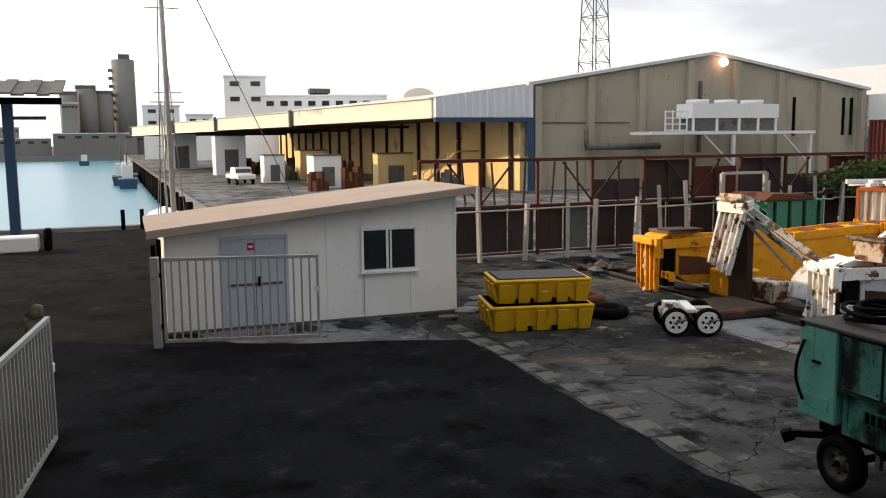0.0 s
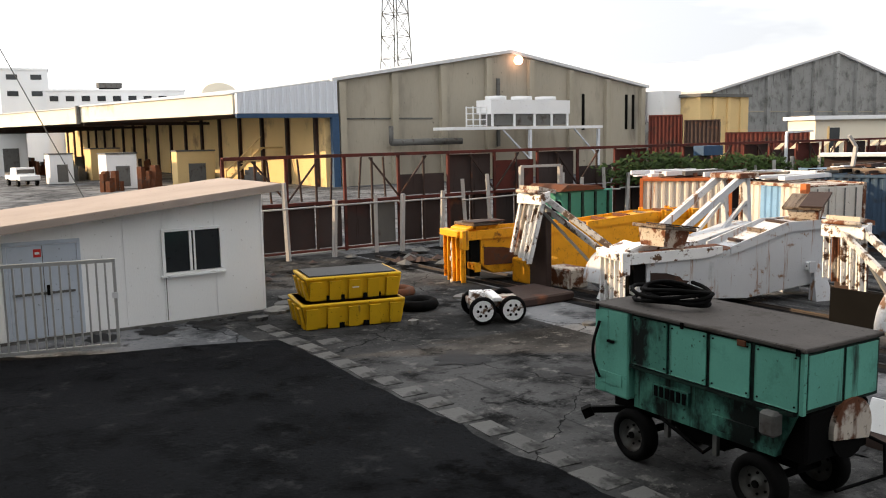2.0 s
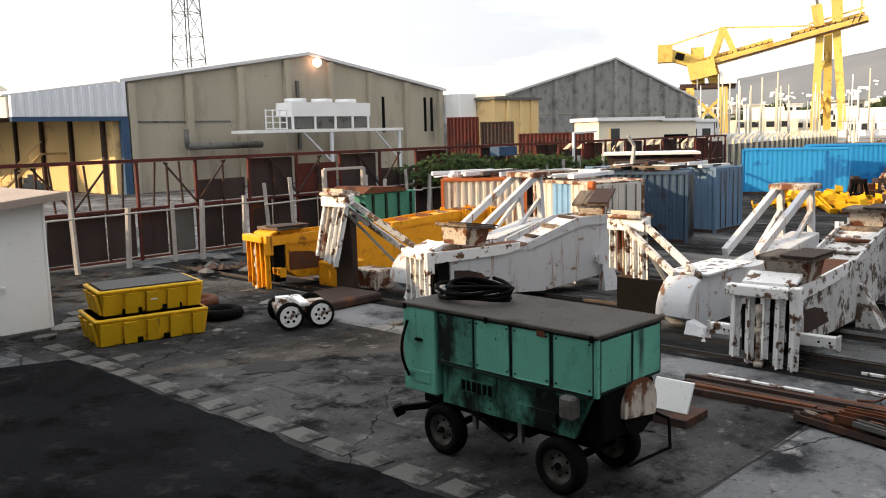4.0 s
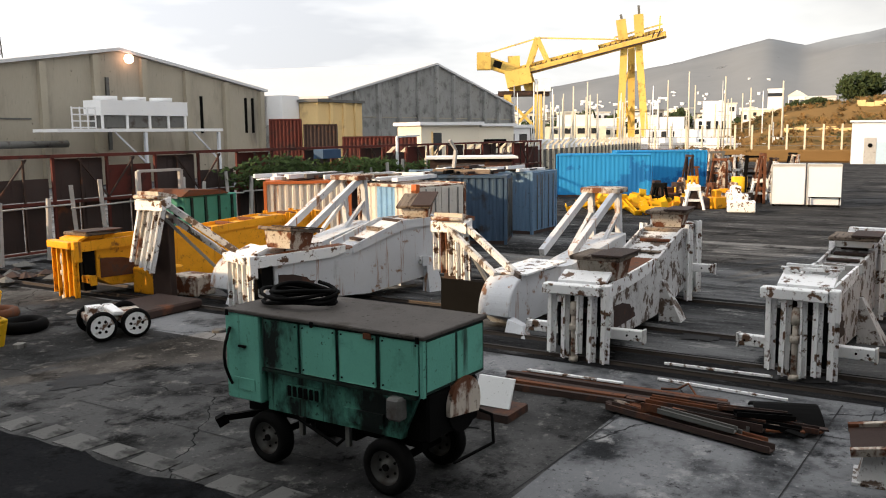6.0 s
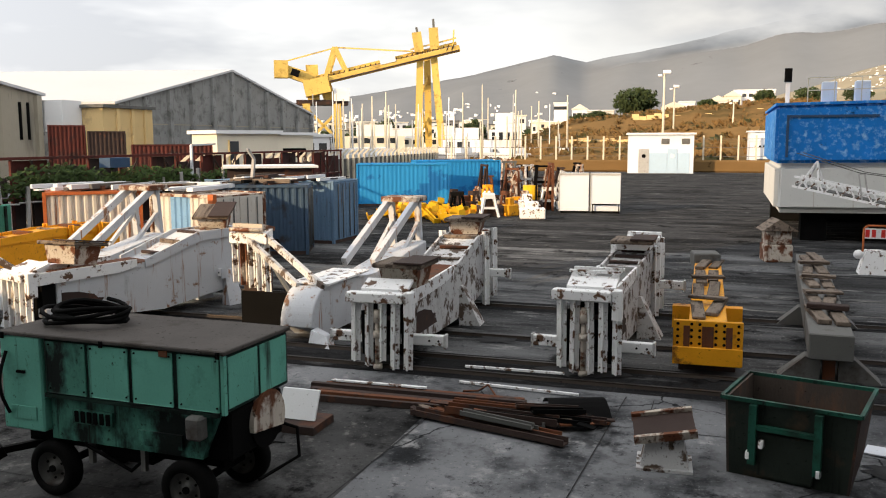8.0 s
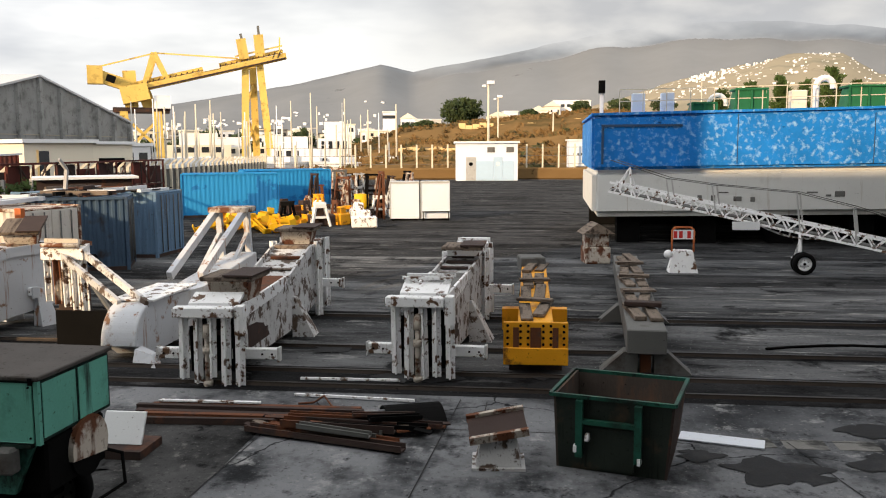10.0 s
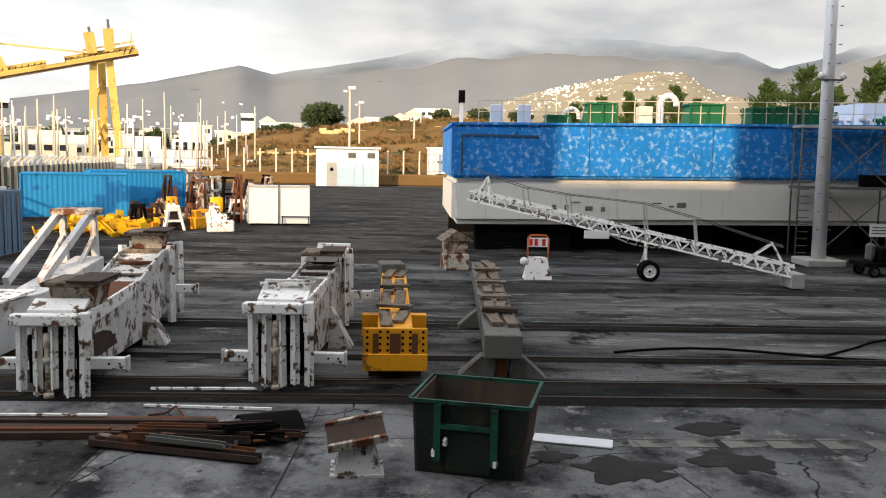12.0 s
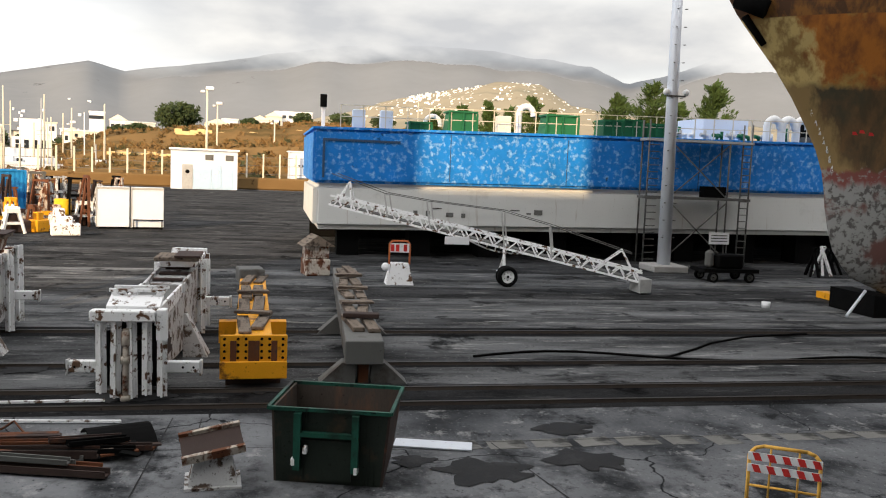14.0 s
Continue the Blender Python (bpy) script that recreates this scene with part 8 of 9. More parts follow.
for az, r, h in ((85.96, 126, 13.4), (86.6, 170, 14), (78.0, 200, 10), (90.2, 190, 12), (99.5, 300, 26)):
    t = thing("street_lamp", far(az, 0, r).xy.to_3d(), 0, "tall pale lamp post with double head", "lamp", "far lamp posts")
    q = bmesh.new()
    rod(q, (0, 0, 0), (0, 0, h), 0.2, 0.14, 8)
    part("post", q, M_POSTLIT, t)
    part("lamp_head", bx(-0.35, -0.9, h, 0.35, 0.2, h + 0.5, bev=0.08), M_WHITE, t)
    part("lamp_head", bx(-0.3, 0.3, h - 0.4, 0.3, 0.9, h - 0.05, bev=0.08), M_WHITE, t)

# ---- heap of yellow parts and clutter ----
rng = random.Random(63)
for i in range(40):
    x, y = 41.5 + rng.uniform(0, 6), 17.5 - rng.uniform(0, 4.4)
    t = thing("yellow_casting", (x, y, 0), rng.uniform(0, 180), "yellow painted steel piece in a heap", "steel part", "heap of yellow parts")
    q = bmesh.new()
    m4 = pose(0, 0, 0.3, rng.uniform(-30, 30), rng.uniform(-25, 25), 0)
    s = rng.uniform(0.5, 1.1)
    box(q, -s, -0.12, -0.06, s, 0.12, -0.03, m4)
    box(q, -s, -0.12, -0.03, s, -0.09, 0.12, m4)
    box(q, -s, 0.09, -0.03, s, 0.12, 0.12, m4)
    box(q, -s, -0.2, 0.0, -s + 0.05, 0.2, 0.32, m4)
    box(q, s - 0.05, -0.2, 0.0, s, 0.2, 0.32, m4)
    box(q, -0.12, -0.16, -0.3, 0.12, 0.16, -0.06)
    part("casting", q, M_ORANGE if rng.random() < 0.3 else M_YBIN, t)
for i in range(34):
    x, y = 45.5 + rng.uniform(0, 9), 9.5 + rng.uniform(0.2, 6.0)
    t = thing("scrap_piece", (x, y, 0), rng.uniform(0, 180), rng.choice(("brown rusty scrap piece by the containers", "white painted scrap frame by the containers", "dark machine part in the scrap row")), "scrap", "scrap by the containers")
    q = bmesh.new()
    h = rng.uniform(0.4, 1.5)
    w = rng.uniform(0.25, 0.7)
    if rng.random() < 0.5:
        for sx in (-w, w):
            for sy in (-w * 0.6, w * 0.6):
                bar(q, (sx, sy, 0), (sx * 0.5, sy * 0.5, h), 0.12)
        box(q, -w * 0.6, -w * 0.5, h - 0.1, w * 0.6, w * 0.5, h + 0.12)
        box(q, -w * 0.8, -w * 0.5, h * 0.4, w * 0.8, w * 0.5, h * 0.5)
    else:
        box(q, -w, -w * 0.7, 0, w, w * 0.7, h * 0.5, bev=0.05)
        box(q, -w * 0.5, -w * 0.4, h * 0.45, w * 0.6, w * 0.4, h * 0.8, bev=0.05)
    part("frame", q, rng.choice((M_DKBROWN, M_RUST, M_WHITEST, M_RUSTWH, M_BLACK, M_WHITE, M_ORANGE)), t)
for i in range(30):
    x, y = rng.uniform(51, 66), rng.uniform(9.5, 17.0)
    t = thing("steel_trestle", (x, y, 0), rng.uniform(0, 180), rng.choice(("tall white steel frame standing among the scrap", "tall rusty trestle standing among the scrap")), "trestle", "tall trestles by the containers")
    q = bmesh.new()
    h, w = rng.uniform(1.5, 3.0), rng.uniform(0.25, 0.6)
    for sx in (-w, w):
        bar(q, (sx, 0, 0), (sx * rng.uniform(0.3, 1.0), 0, h), rng.uniform(0.1, 0.18))
        bar(q, (sx, 0.5, 0), (sx * 0.7, 0.1, h * 0.9), 0.1)
    for k in (0.3, 0.62, 0.97):
        bar(q, (-w, 0, h * k), (w, 0, h * k), rng.uniform(0.08, 0.16))
    part("frame", q, rng.choice((M_WHITEDK, M_RUSTWH, M_RUST, M_DKBROWN, M_GREYST, M_BLACK, M_RUSTWH)), t)
yd = thing("yellow_drum", (51.5, 11.4, 0), 0, "yellow upright drum among scrap", "drum")
q = bmesh.new()
rod(q, (0, 0, 0), (0, 0, 1.5), 0.45, 0.45, 14)
part("drum", q, M_YBIN, yd)
# dark stones and rubbish at the foot of the barrier
for i in range(60):
    x, y = rng.uniform(9.5, 22), rng.uniform(22.5, 26.4)
    s = rng.uniform(0.1, 0.4)
    t = thing("rubble", (x, y, 0), rng.uniform(0, 180), "dark rubble and scrap before the barrier", "rubble", "rubble before the barrier")
    q = bmesh.new()
    bmesh.ops.create_icosphere(q, subdivisions=1, radius=s)
    for v in q.verts:
        v.co *= rng.uniform(0.7, 1.2)
        v.co.z = abs(v.co.z) * 0.7
    part("lump", q, rng.choice((M_BLACK, M_DKBROWN, M_GREYST, M_BLACK, M_DKBROWN)), t)

# ---- the blue and grey barge hull on blocks ----
sp = thing("barge_hull", (0, 0, 0), 0, "large grey and blue barge hull propped on blocks", "ship")
Y0, Y1 = -1.85, -46.0
bm = bmesh.new()
hexa(bm, [Vector(p) for p in ((38.0, Y1, 1.75), (49, Y1, 1.75), (49, Y0, 1.2), (38.0, Y0, 1.2), (38.0, Y1, 3.85), (49, Y1, 3.85), (49, Y0, 3.27), (38.0, Y0, 3.27))])
bmesh.ops.bevel(bm, geom=bm.edges[:], offset=0.25, segments=3, affect="EDGES")
part("hull", bm, M_HULL, sp, "smooth light grey lower hull")
bm = bmesh.new()
hexa(bm, [Vector(p) for p in ((37.9, Y1, 3.8), (49.1, Y1, 3.8), (49.1, Y0 + 0.05, 3.25), (37.9, Y0 + 0.05, 3.25), (37.9, Y1, 6.25), (49.1, Y1, 6.25), (49.1, Y0 + 0.05, 5.58), (37.9, Y0 + 0.05, 5.58))])
bmesh.ops.bevel(bm, geom=bm.edges[:], offset=0.12, segments=2, affect="EDGES")
part("topside", bm, M_TARP, sp, "mottled bright blue upper side")
part("recess_frame", bx(37.85, -5.6, 5.1, 37.9, -2.2, 5.2), M_BLUEST, sp)
part("recess_frame", bx(37.85, -2.3, 3.5, 37.9, -2.2, 5.097), M_BLUEST, sp)
for y in (-7.9, -13.4, -20, -27):
    part("plate_seam", bx(37.885, y, 3.5, 37.9, y + 0.03, 5.6), M_BLUEST, sp)
bm = bmesh.new()
hexa(bm, [Vector(p) for p in ((37.87, Y1, 6.26), (49.13, Y1, 6.26), (49.13, Y0 + 0.08, 5.585), (37.87, Y0 + 0.08, 5.585), (37.87, Y1, 6.36), (49.13, Y1, 6.36), (49.13, Y0 + 0.08, 5.69), (37.87, Y0 + 0.08, 5.69))])
part("deck_edge", bm, M_TARP, sp, "blue painted deck edge")
rng = random.Random(4)
for i in range(9):
    y = -6.5 - i * 0.55 - (2 if i > 4 else 0)
    part("scrape_mark", bx(37.985, y, 2.1 + rng.uniform(-0.3, 0.2), 37.998, y + rng.uniform(0.15, 0.5), 2.2 + rng.uniform(-0.2, 0.2)), M_GREYST, sp)
deckz = lambda y: 5.69 + (Y0 - y) * 0.0152


def hopper(y, w, h, x=39.2):
    t = thing("deck_hopper", (x, y, deckz(y)), 0, "green ribbed steel hopper on the barge deck", "hopper", "hoppers on the barge deck")
    q = bmesh.new()
    hexa(q, [Vector((a * 0.6, b * w / 2 * (0.9 if c > 0 else 1.1), (c + 1) / 2 * h)) for a, b, c in CUBE])
    part("bin", q, M_GREEN, t)
    for b in (-0.5, 0, 0.5):
        part("rib", bx(-0.7, b * w - 0.04, 0, -0.62, b * w + 0.04, h * 0.98), M_GREEN, t)
    part("rim", bx(-0.68, -w / 2 - 0.03, h, 0.68, w / 2 + 0.03, h + 0.08), M_GREEN, t)


for y, w, h in ((-8.55, 1.3, 0.85), (-13.3, 1.55, 0.85), (-15.8, 0.9, 0.7), (-16.8, 0.9, 0.75), (-6.6, 1.0, 0.3), (-18, 0.8, 0.6)):
    hopper(y, w, h)
t = thing("deck_locker", (39.2, -10.6, deckz(-10.6)), 0, "cream steel locker on the barge deck", "locker")
part("body", bx(-0.3, -0.32, 0, 0.3, 0.32, 0.8, bev=0.03), M_FASCIA, t)


def hook_pipe(y, h, r, x=39.2):
    t = thing("vent_pipe", (x, y, deckz(y)), 0, "white swan-neck vent pipe on the barge deck", "vent", "vent pipes on deck")
    tube("pipe", [[(0, 0, 0), (0, 0, h)] + [(0, -0.35 + 0.35 * math.cos(a), h + 0.35 * math.sin(a)) for a in [k * math.pi / 8 for k in range(1, 9)]] + [(0, -0.7, h - 0.12)]], r, M_WHITE, t)


hook_pipe(-11.35, 0.95, 0.14)
hook_pipe(-6.9, 0.35, 0.1)
for y in (-24.2, -25.0, -25.8):
    hook_pipe(y, 0.8, 0.2)
for y in (-3.85, -5.1):
    t = thing("deck_vent", (39.2, y, deckz(y)), 0, "white box vent on the barge deck", "vent")
    part("box", bx(-0.25, -0.28, 0, 0.25, 0.28, 0.85, bev=0.03), M_WHITEC, t)
t = thing("navigation_post", (39.0, -2.25, deckz(-2.25)), 0, "short dark navigation post on the barge corner", "post")
part("post", bx(-0.08, -0.08, 0, 0.08, 0.08, 0.9), M_WHITE, t)
part("lamp", bx(-0.16, -0.14, 0.9, 0.16, 0.14, 1.45), M_BLACK, t)
t = thing("deck_rail", (38.6, 0, 0), 0, "thin pale guard rail along the barge deck", "rail")
for i in range(30):
    y = -3 - i * 1.0
    part("stanchion", bx(-0.02, y - 0.02, deckz(y), 0.02, y + 0.02, deckz(y) + 1.0), M_POSTLIT, t)
for k in (0.5, 1.0):
    q = bmesh.new()
    bar(q, (0, -3, deckz(-3) + k), (0, -32, deckz(-32) + k), 0.035)
    part("rail", q, M_POSTLIT, t)
t = thing("deck_winch", (39.6, -26.9, deckz(-26.9)), 0, "dark deck winch with rope", "winch")
q = bmesh.new()
rod(q, (0, -0.5, 0.7), (0, 0.5, 0.7), 0.6, 0.6, 14)
part("drum", q, M_BLACK, t)
part("frame", bx(-0.5, -0.7, 0, 0.5, 0.7, 0.3), M_GREYST, t)
t = thing("deck_house", (42.5, -23.5, deckz(-23.5)), 0, "white deck house on the barge", "deck house")
part("wall", bx(0, -1.6, 0, 3, 1.0, 1.25), M_WHITEC, t)
rng = random.Random(14)
for i in range(26):
    y = -17.5 - i * 0.34
    t = thing("deck_gear", (40.0 + rng.uniform(-0.4, 0.8), y, deckz(y)), 0, rng.choice(("white valve on the barge deck", "pale pipe stub on the barge deck")), "deck gear", "small gear on the barge deck")
    q = bmesh.new()
    rod(q, (0, 0, 0), (0, 0, rng.uniform(0.3, 0.75)), 0.08, 0.08, 7)
    rod(q, (0, 0, 0.25), (0, 0.25, 0.3), 0.1, 0.1, 7)
    part("stub", q, rng.choice((M_WHITE, M_GALV, M_GREEN)), t)
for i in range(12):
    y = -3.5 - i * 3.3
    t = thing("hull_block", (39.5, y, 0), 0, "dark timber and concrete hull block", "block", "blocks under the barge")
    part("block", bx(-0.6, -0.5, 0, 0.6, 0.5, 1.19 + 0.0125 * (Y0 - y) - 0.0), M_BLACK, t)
# added black wall; its colour gives the shadow beneath the hull
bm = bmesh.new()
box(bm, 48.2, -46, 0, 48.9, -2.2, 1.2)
tagged(part("blocking_wall", bm, M_BLACK), "black wall added under the barge to keep its underside in shade", "wall", kind="structure")

# ---- scaffold against the hull ----
sc = thing("scaffold", (36.95, 0, 0), 0, "grey tube scaffold tower with plank decks", "scaffold")
for y in (-16.95, -18.1, -21.0, -22.1):
    for x in (0, 0.75):
        q = bmesh.new()
        rod(q, (x, y, 0), (x, y, 6.7 if y in (-16.95, -22.1) else 5.8), 0.04, 0.04, 6)
        part("standard", q, M_GREYST, sc)
for zz in (3.1, 5.75):
    part("deck", bx(-0.05, -22.2, zz, 0.8, -16.85, zz + 0.12), M_GALV if zz > 4 else M_GREYST, sc)
for z0, z1 in ((0.4, 3.0), (3.2, 5.7)):
    for ya, yb in ((-18.1, -21.0), (-21.0, -18.1)):
        q = bmesh.new()
        bar(q, (0.0, ya, z0), (0.0, yb, z1), 0.045)
        part("brace", q, M_GREYST, sc)
for i in range(18):
    for ya, yb in ((-16.95, -17.45), (-21.6, -22.1)):
        q = bmesh.new()
        rod(q, (-0.03, ya, 0.3 + i * 0.31), (-0.03, yb, 0.3 + i * 0.31), 0.022, 0.022, 5)
        part("rung", q, M_GREYST, sc)
part("stored_box", bx(0.1, -21.0, 3.23, 0.6, -19.9, 3.75), M_BLACK, sc)
sg = thing("notice_board", (36.4, -20.45, 0), 0, "small white notice board with grey lines", "sign")
part("board", bx(0, -0.5, 1.1, 0.04, 0.5, 1.65), M_WHITE, sg)
for i in range(3):
    part("text_bar", bx(-0.006, -0.4, 1.22 + i * 0.13, -0.001, 0.4, 1.27 + i * 0.13), M_GREYST, sg)
for y in (-0.42, 0.38):
    part("leg", bx(0.005, y, 0, 0.035, y + 0.04, 1.095), M_GREYST, sg)

# ---- tall steel lamp pole ----
lp = thing("floodlight_pole", (34.85, -17.0, 0), 0, "tall tapered pale steel floodlight pole", "pole")
q = bmesh.new()
rod(q, (0, 0, 0.3), (0.12, 0.15, 16), 0.29, 0.19, 14)
part("shaft", q, M_SHEET, lp)
part("base", bx(-0.8, -0.8, 0, 0.8, 0.8, 0.3, bev=0.04), M_POST, lp)
for i in range(15):
    zz = 1.5 + i * 0.75
    for s in (-1, 1):
        q = bmesh.new()
        o = 0.29 - 0.0065 * zz
        rod(q, (-o * 0.7, s * o * 0.7, zz), (-o * 0.7 - 0.08, s * (o * 0.7 + 0.1), zz), 0.02, 0.02, 5)
        part("step_bolt", q, M_GREYST, lp)
for s in (-1, 1):
    q = bmesh.new()
    bmesh.ops.create_icosphere(q, subdivisions=2, radius=0.15)
    b = part("lamp", q, M_WHITE, lp)
    b.location = (-0.15, s * 0.45, 7.75)
part("lamp_arm", bx(-0.2, -0.42, 7.55, -0.1, 0.42, 7.62), M_GREYST, lp)

# ---- wheeled gangway ----
gw = thing("gangway", (0, 0, 0), 0, "white aluminium lattice gangway on a wheel", "gangway")
A, B = Vector((28.2, -12.9, 0.42)), Vector((32.7, -2.3, 2.6))
d = (B - A).normalized()
side = d.cross(Vector((0, 0, 1))).normalized()
upv = side.cross(d).normalized()
LG = (B - A).length
for s in (-0.35, 0.35):
    for u in (0.0, 0.34):
        q = bmesh.new()
        bar(q, A + side * s + upv * u, B + side * s + upv * u, 0.07)
        part("chord", q, M_WHITEST, gw)
    q = bmesh.new()
    n = 44
    for i in range(n):
        a, b = A + d * (LG * i / n) + side * s, A + d * (LG * (i + 1) / n) + side * s
        if i % 2:
            a, b = a + upv * 0.34, b
        else:
            a, b = a, b + upv * 0.34
        bar(q, a, b, 0.05)
    part("lattice", q, M_WHITEST, gw)
q = bmesh.new()
hexa(q, [(A if c[0] < 0 else B) + side * c[1] * 0.33 + upv * (0.06 + 0.02 * c[2]) for c in CUBE])
part("tread_deck", q, M_GREYST, gw)
q = bmesh.new()
n = 8
low = [A + d * (LG * (0.34 + 0.22 * i / n)) - upv * (0.22 * math.sin(math.pi * i / n)) for i in range(n + 1)]
for a, b in zip(low, low[1:]):
    bar(q, a, b, 0.05)
for i in range(1, n):
    bar(q, low[i], low[i] + upv * (0.22 * math.sin(math.pi * i / n)), 0.04)
part("under_truss", q, M_WHITEST, gw)
for f, h in ((0.27, 1.2), (0.42, 1.3), (0.66, 1.0), (0.80, 0.9)):
    q = bmesh.new()
    p = A + d * LG * f
    for s in (-0.35, 0.35):
        bar(q, p + side * s, p + side * s + Vector((0, 0.15, h)), 0.05)
    bar(q, p + side * -0.35 + Vector((0, 0.15, h)), p + side * 0.35 + Vector((0, 0.15, h)), 0.04)
    part("stanchion", q, M_GALV, gw)
q = bmesh.new()
for s in (-0.35, 0.35):
    prev = A + side * s + upv * 0.9 + d * 0.5
    for f, h in ((0.27, 1.25), (0.42, 1.35), (0.66, 1.05), (0.80, 0.95), (0.98, 1.2)):
        nx = A + d * LG * f + side * s + Vector((0, 0.15, h))
        rod(q, prev, nx, 0.014, 0.014, 4, caps=False)
        prev = nx
part("hand_rope", q, M_GREYST, gw)
q = bmesh.new()
for s in (-0.35, 0.35):
    bar(q, B - d * 0.9 + side * s, B - d * 0.7 + Vector((0, 0, 1.0)), 0.05)
    bar(q, B - d * 0.2 + side * s, B - d * 0.7 + Vector((0, 0, 1.0)), 0.05)
part("end_frame", q, M_WHITEST, gw)
q = bmesh.new()
for s in (-0.35, 0.35):
    bar(q, A + d * 0.1 + side * s, A + d * 0.7 + side * s + Vector((0, 0, 0.95)), 0.05)
    bar(q, A + d * 1.7 + side * s, A + d * 0.7 + side * s + Vector((0, 0, 0.95)), 0.05)
part("end_frame", q, M_WHITEST, gw)
P = A + d * LG * 0.42
wheel(gw, (P.x - 0.8, P.y + 0.1, 0.37), 0.37, 0.18, axis="x", rim_mat=M_WHITE)
wheel(gw, (P.x - 0.55, P.y + 0.1, 0.37), 0.37, 0.18, axis="x", rim_mat=M_WHITE)
q = bmesh.new()
rod(q, (P.x - 0.8, P.y + 0.1, 0.4), (P.x + 0.6, P.y + 0.1, 0.4), 0.05, 0.05, 8)
for s in (-0.35, 0.35):
    bar(q, (P.x + s, P.y + 0.1, 0.4), P + side * s, 0.09)
part("axle", q, M_WHITEST, gw)
part("shoe", bx(A.x - 0.45, A.y - 0.25, 0.05, A.x + 0.45, A.y + 0.2, 0.55, bev=0.02), M_GALV, gw)
part("name_board", bx(30.15, -7.1, 1.4, 30.2, -6.2, 1.68), M_WHITE, gw)

# ---- small machines near the gangway ----
pm = thing("mobile_pump", (29.7, -4.5, 0), 0, "white concrete pump pedestal with red and white guard frame", "pump")
q = bmesh.new()
hexa(q, [Vector((a * (0.34 if c < 0 else 0.24), b * (0.48 if c < 0 else 0.3), (c + 1) / 2 * 0.75)) for a, b, c in CUBE])
part("pedestal", q, M_WHITEST, pm)
q = bmesh.new()
pts = [(0, -0.36, 0.7), (0, -0.36, 1.42), (0, -0.26, 1.52), (0, 0.26, 1.52), (0, 0.36, 1.42), (0, 0.36, 0.7)]
for a, b in zip(pts, pts[1:]):
    rod(q, a, b, 0.035, 0.035, 6)
part("guard_frame", q, M_CORANGE, pm)
bd = part("board", bx(-0.05, -0.33, 1.12, -0.02, 0.33, 1.44), M_WHITE, pm)
for y in (-0.25, 0.02, 0.2):
    part("stripe", bx(-0.058, y, 1.16, -0.052, y + 0.12, 1.4), M_RED, bd)
q = bmesh.new()
bmesh.ops.create_icosphere(q, subdivisions=2, radius=0.15)
b = part("float", q, M_WHITE, pm)
b.location = (-0.15, 0.5, 0.62)
ba = thing("block_stack", (31.9, -1.7, 0), 10, "stack of rusty blocks under a tilted timber cap", "block stack")
part("lower_block", bx(-0.45, -0.46, 0, 0.45, 0.46, 0.62, bev=0.04), M_RUSTWH, ba)
part("upper_block", bx(-0.4, -0.42, 0.623, 0.4, 0.42, 1.1, bev=0.04), M_RUSTWH, ba)
q = bmesh.new()
prism(q, [(-0.6, 1.103), (0.6, 1.103), (0.05, 1.5)], -0.58, 0.58, "x")
part("cap", q, M_WOOD, ba, "brown timber cap")
cg = thing("welding_cart", (31.8, -18.2, 0), 0, "dark flat cart with welding machine", "cart")
part("bed", bx(-0.6, -1.2, 0.4, 0.6, 1.2, 0.55), M_BLACK, cg)
part("machine", bx(-0.4, -0.6, 0.553, 0.4, 0.5, 1.1, bev=0.05), M_BLACK, cg)
part("bottle", bx(-0.2, 0.55, 0.553, 0.2, 0.85, 1.25, bev=0.1), M_GREYST, cg)
for x in (-0.55, 0.55):
    for y in (-0.8, 0.8):
        wheel(cg, (x, y, 0.22), 0.22, 0.14)
for i in range(3):
    t = thing("dark_trestle", (33.8 + i * 0.5, -23.6 - i * 0.8, 0), 20 * i, "dark steel trestle beside the hull", "trestle", "trestles by the hull")
    q = bmesh.new()
    bar(q, (-0.5, 0, 0), (0.1, 0, 1.3), 0.1)
    bar(q, (0.5, 0, 0), (-0.1, 0, 1.3), 0.1)
    bar(q, (-0.3, 0.3, 0), (0.3, -0.3, 1.1), 0.1)
    part("trestle", q, M_WHITEST if i == 1 else M_BLACK, t)
t = thing("white_bucket", (25.2, -16.0, 0), 0, "small white plastic bucket on the yard", "bucket")
q = bmesh.new()
rod(q, (0, 0, 0), (0, 0, 0.2), 0.13, 0.15, 10)
part("bucket", q, M_WHITE, t)

# ---- rusty bow of a second ship ----
bw = thing("rusty_ship", (0, 0, 0), 0, "rust-stained ship's bow standing on a slip cradle", "ship")
XC = 24.6
ST = curve([(0.6, -19.9), (1.1, -18.6), (1.8, -17.9), (2.9, -17.5), (4.4, -17.25), (5.2, -16.93), (6.4, -16.22), (7.3, -15.6), (8.4, -14.6), (9.3, -13.8), (12, -12.0), (15, -10.4)])
zs = [0.6, 0.85, 1.1, 1.5, 2.0, 2.6, 3.3, 4.0, 4.5, 5.2, 6.0, 6.8, 7.6, 8.4, 9.2, 10.2, 11.5, 13.0, 15.0]
ss = [0, 0.12, 0.3, 0.6, 1.0, 1.6, 2.4, 3.4, 4.8, 6.5, 9, 12, 16]
bm = bmesh.new()
grid = {}
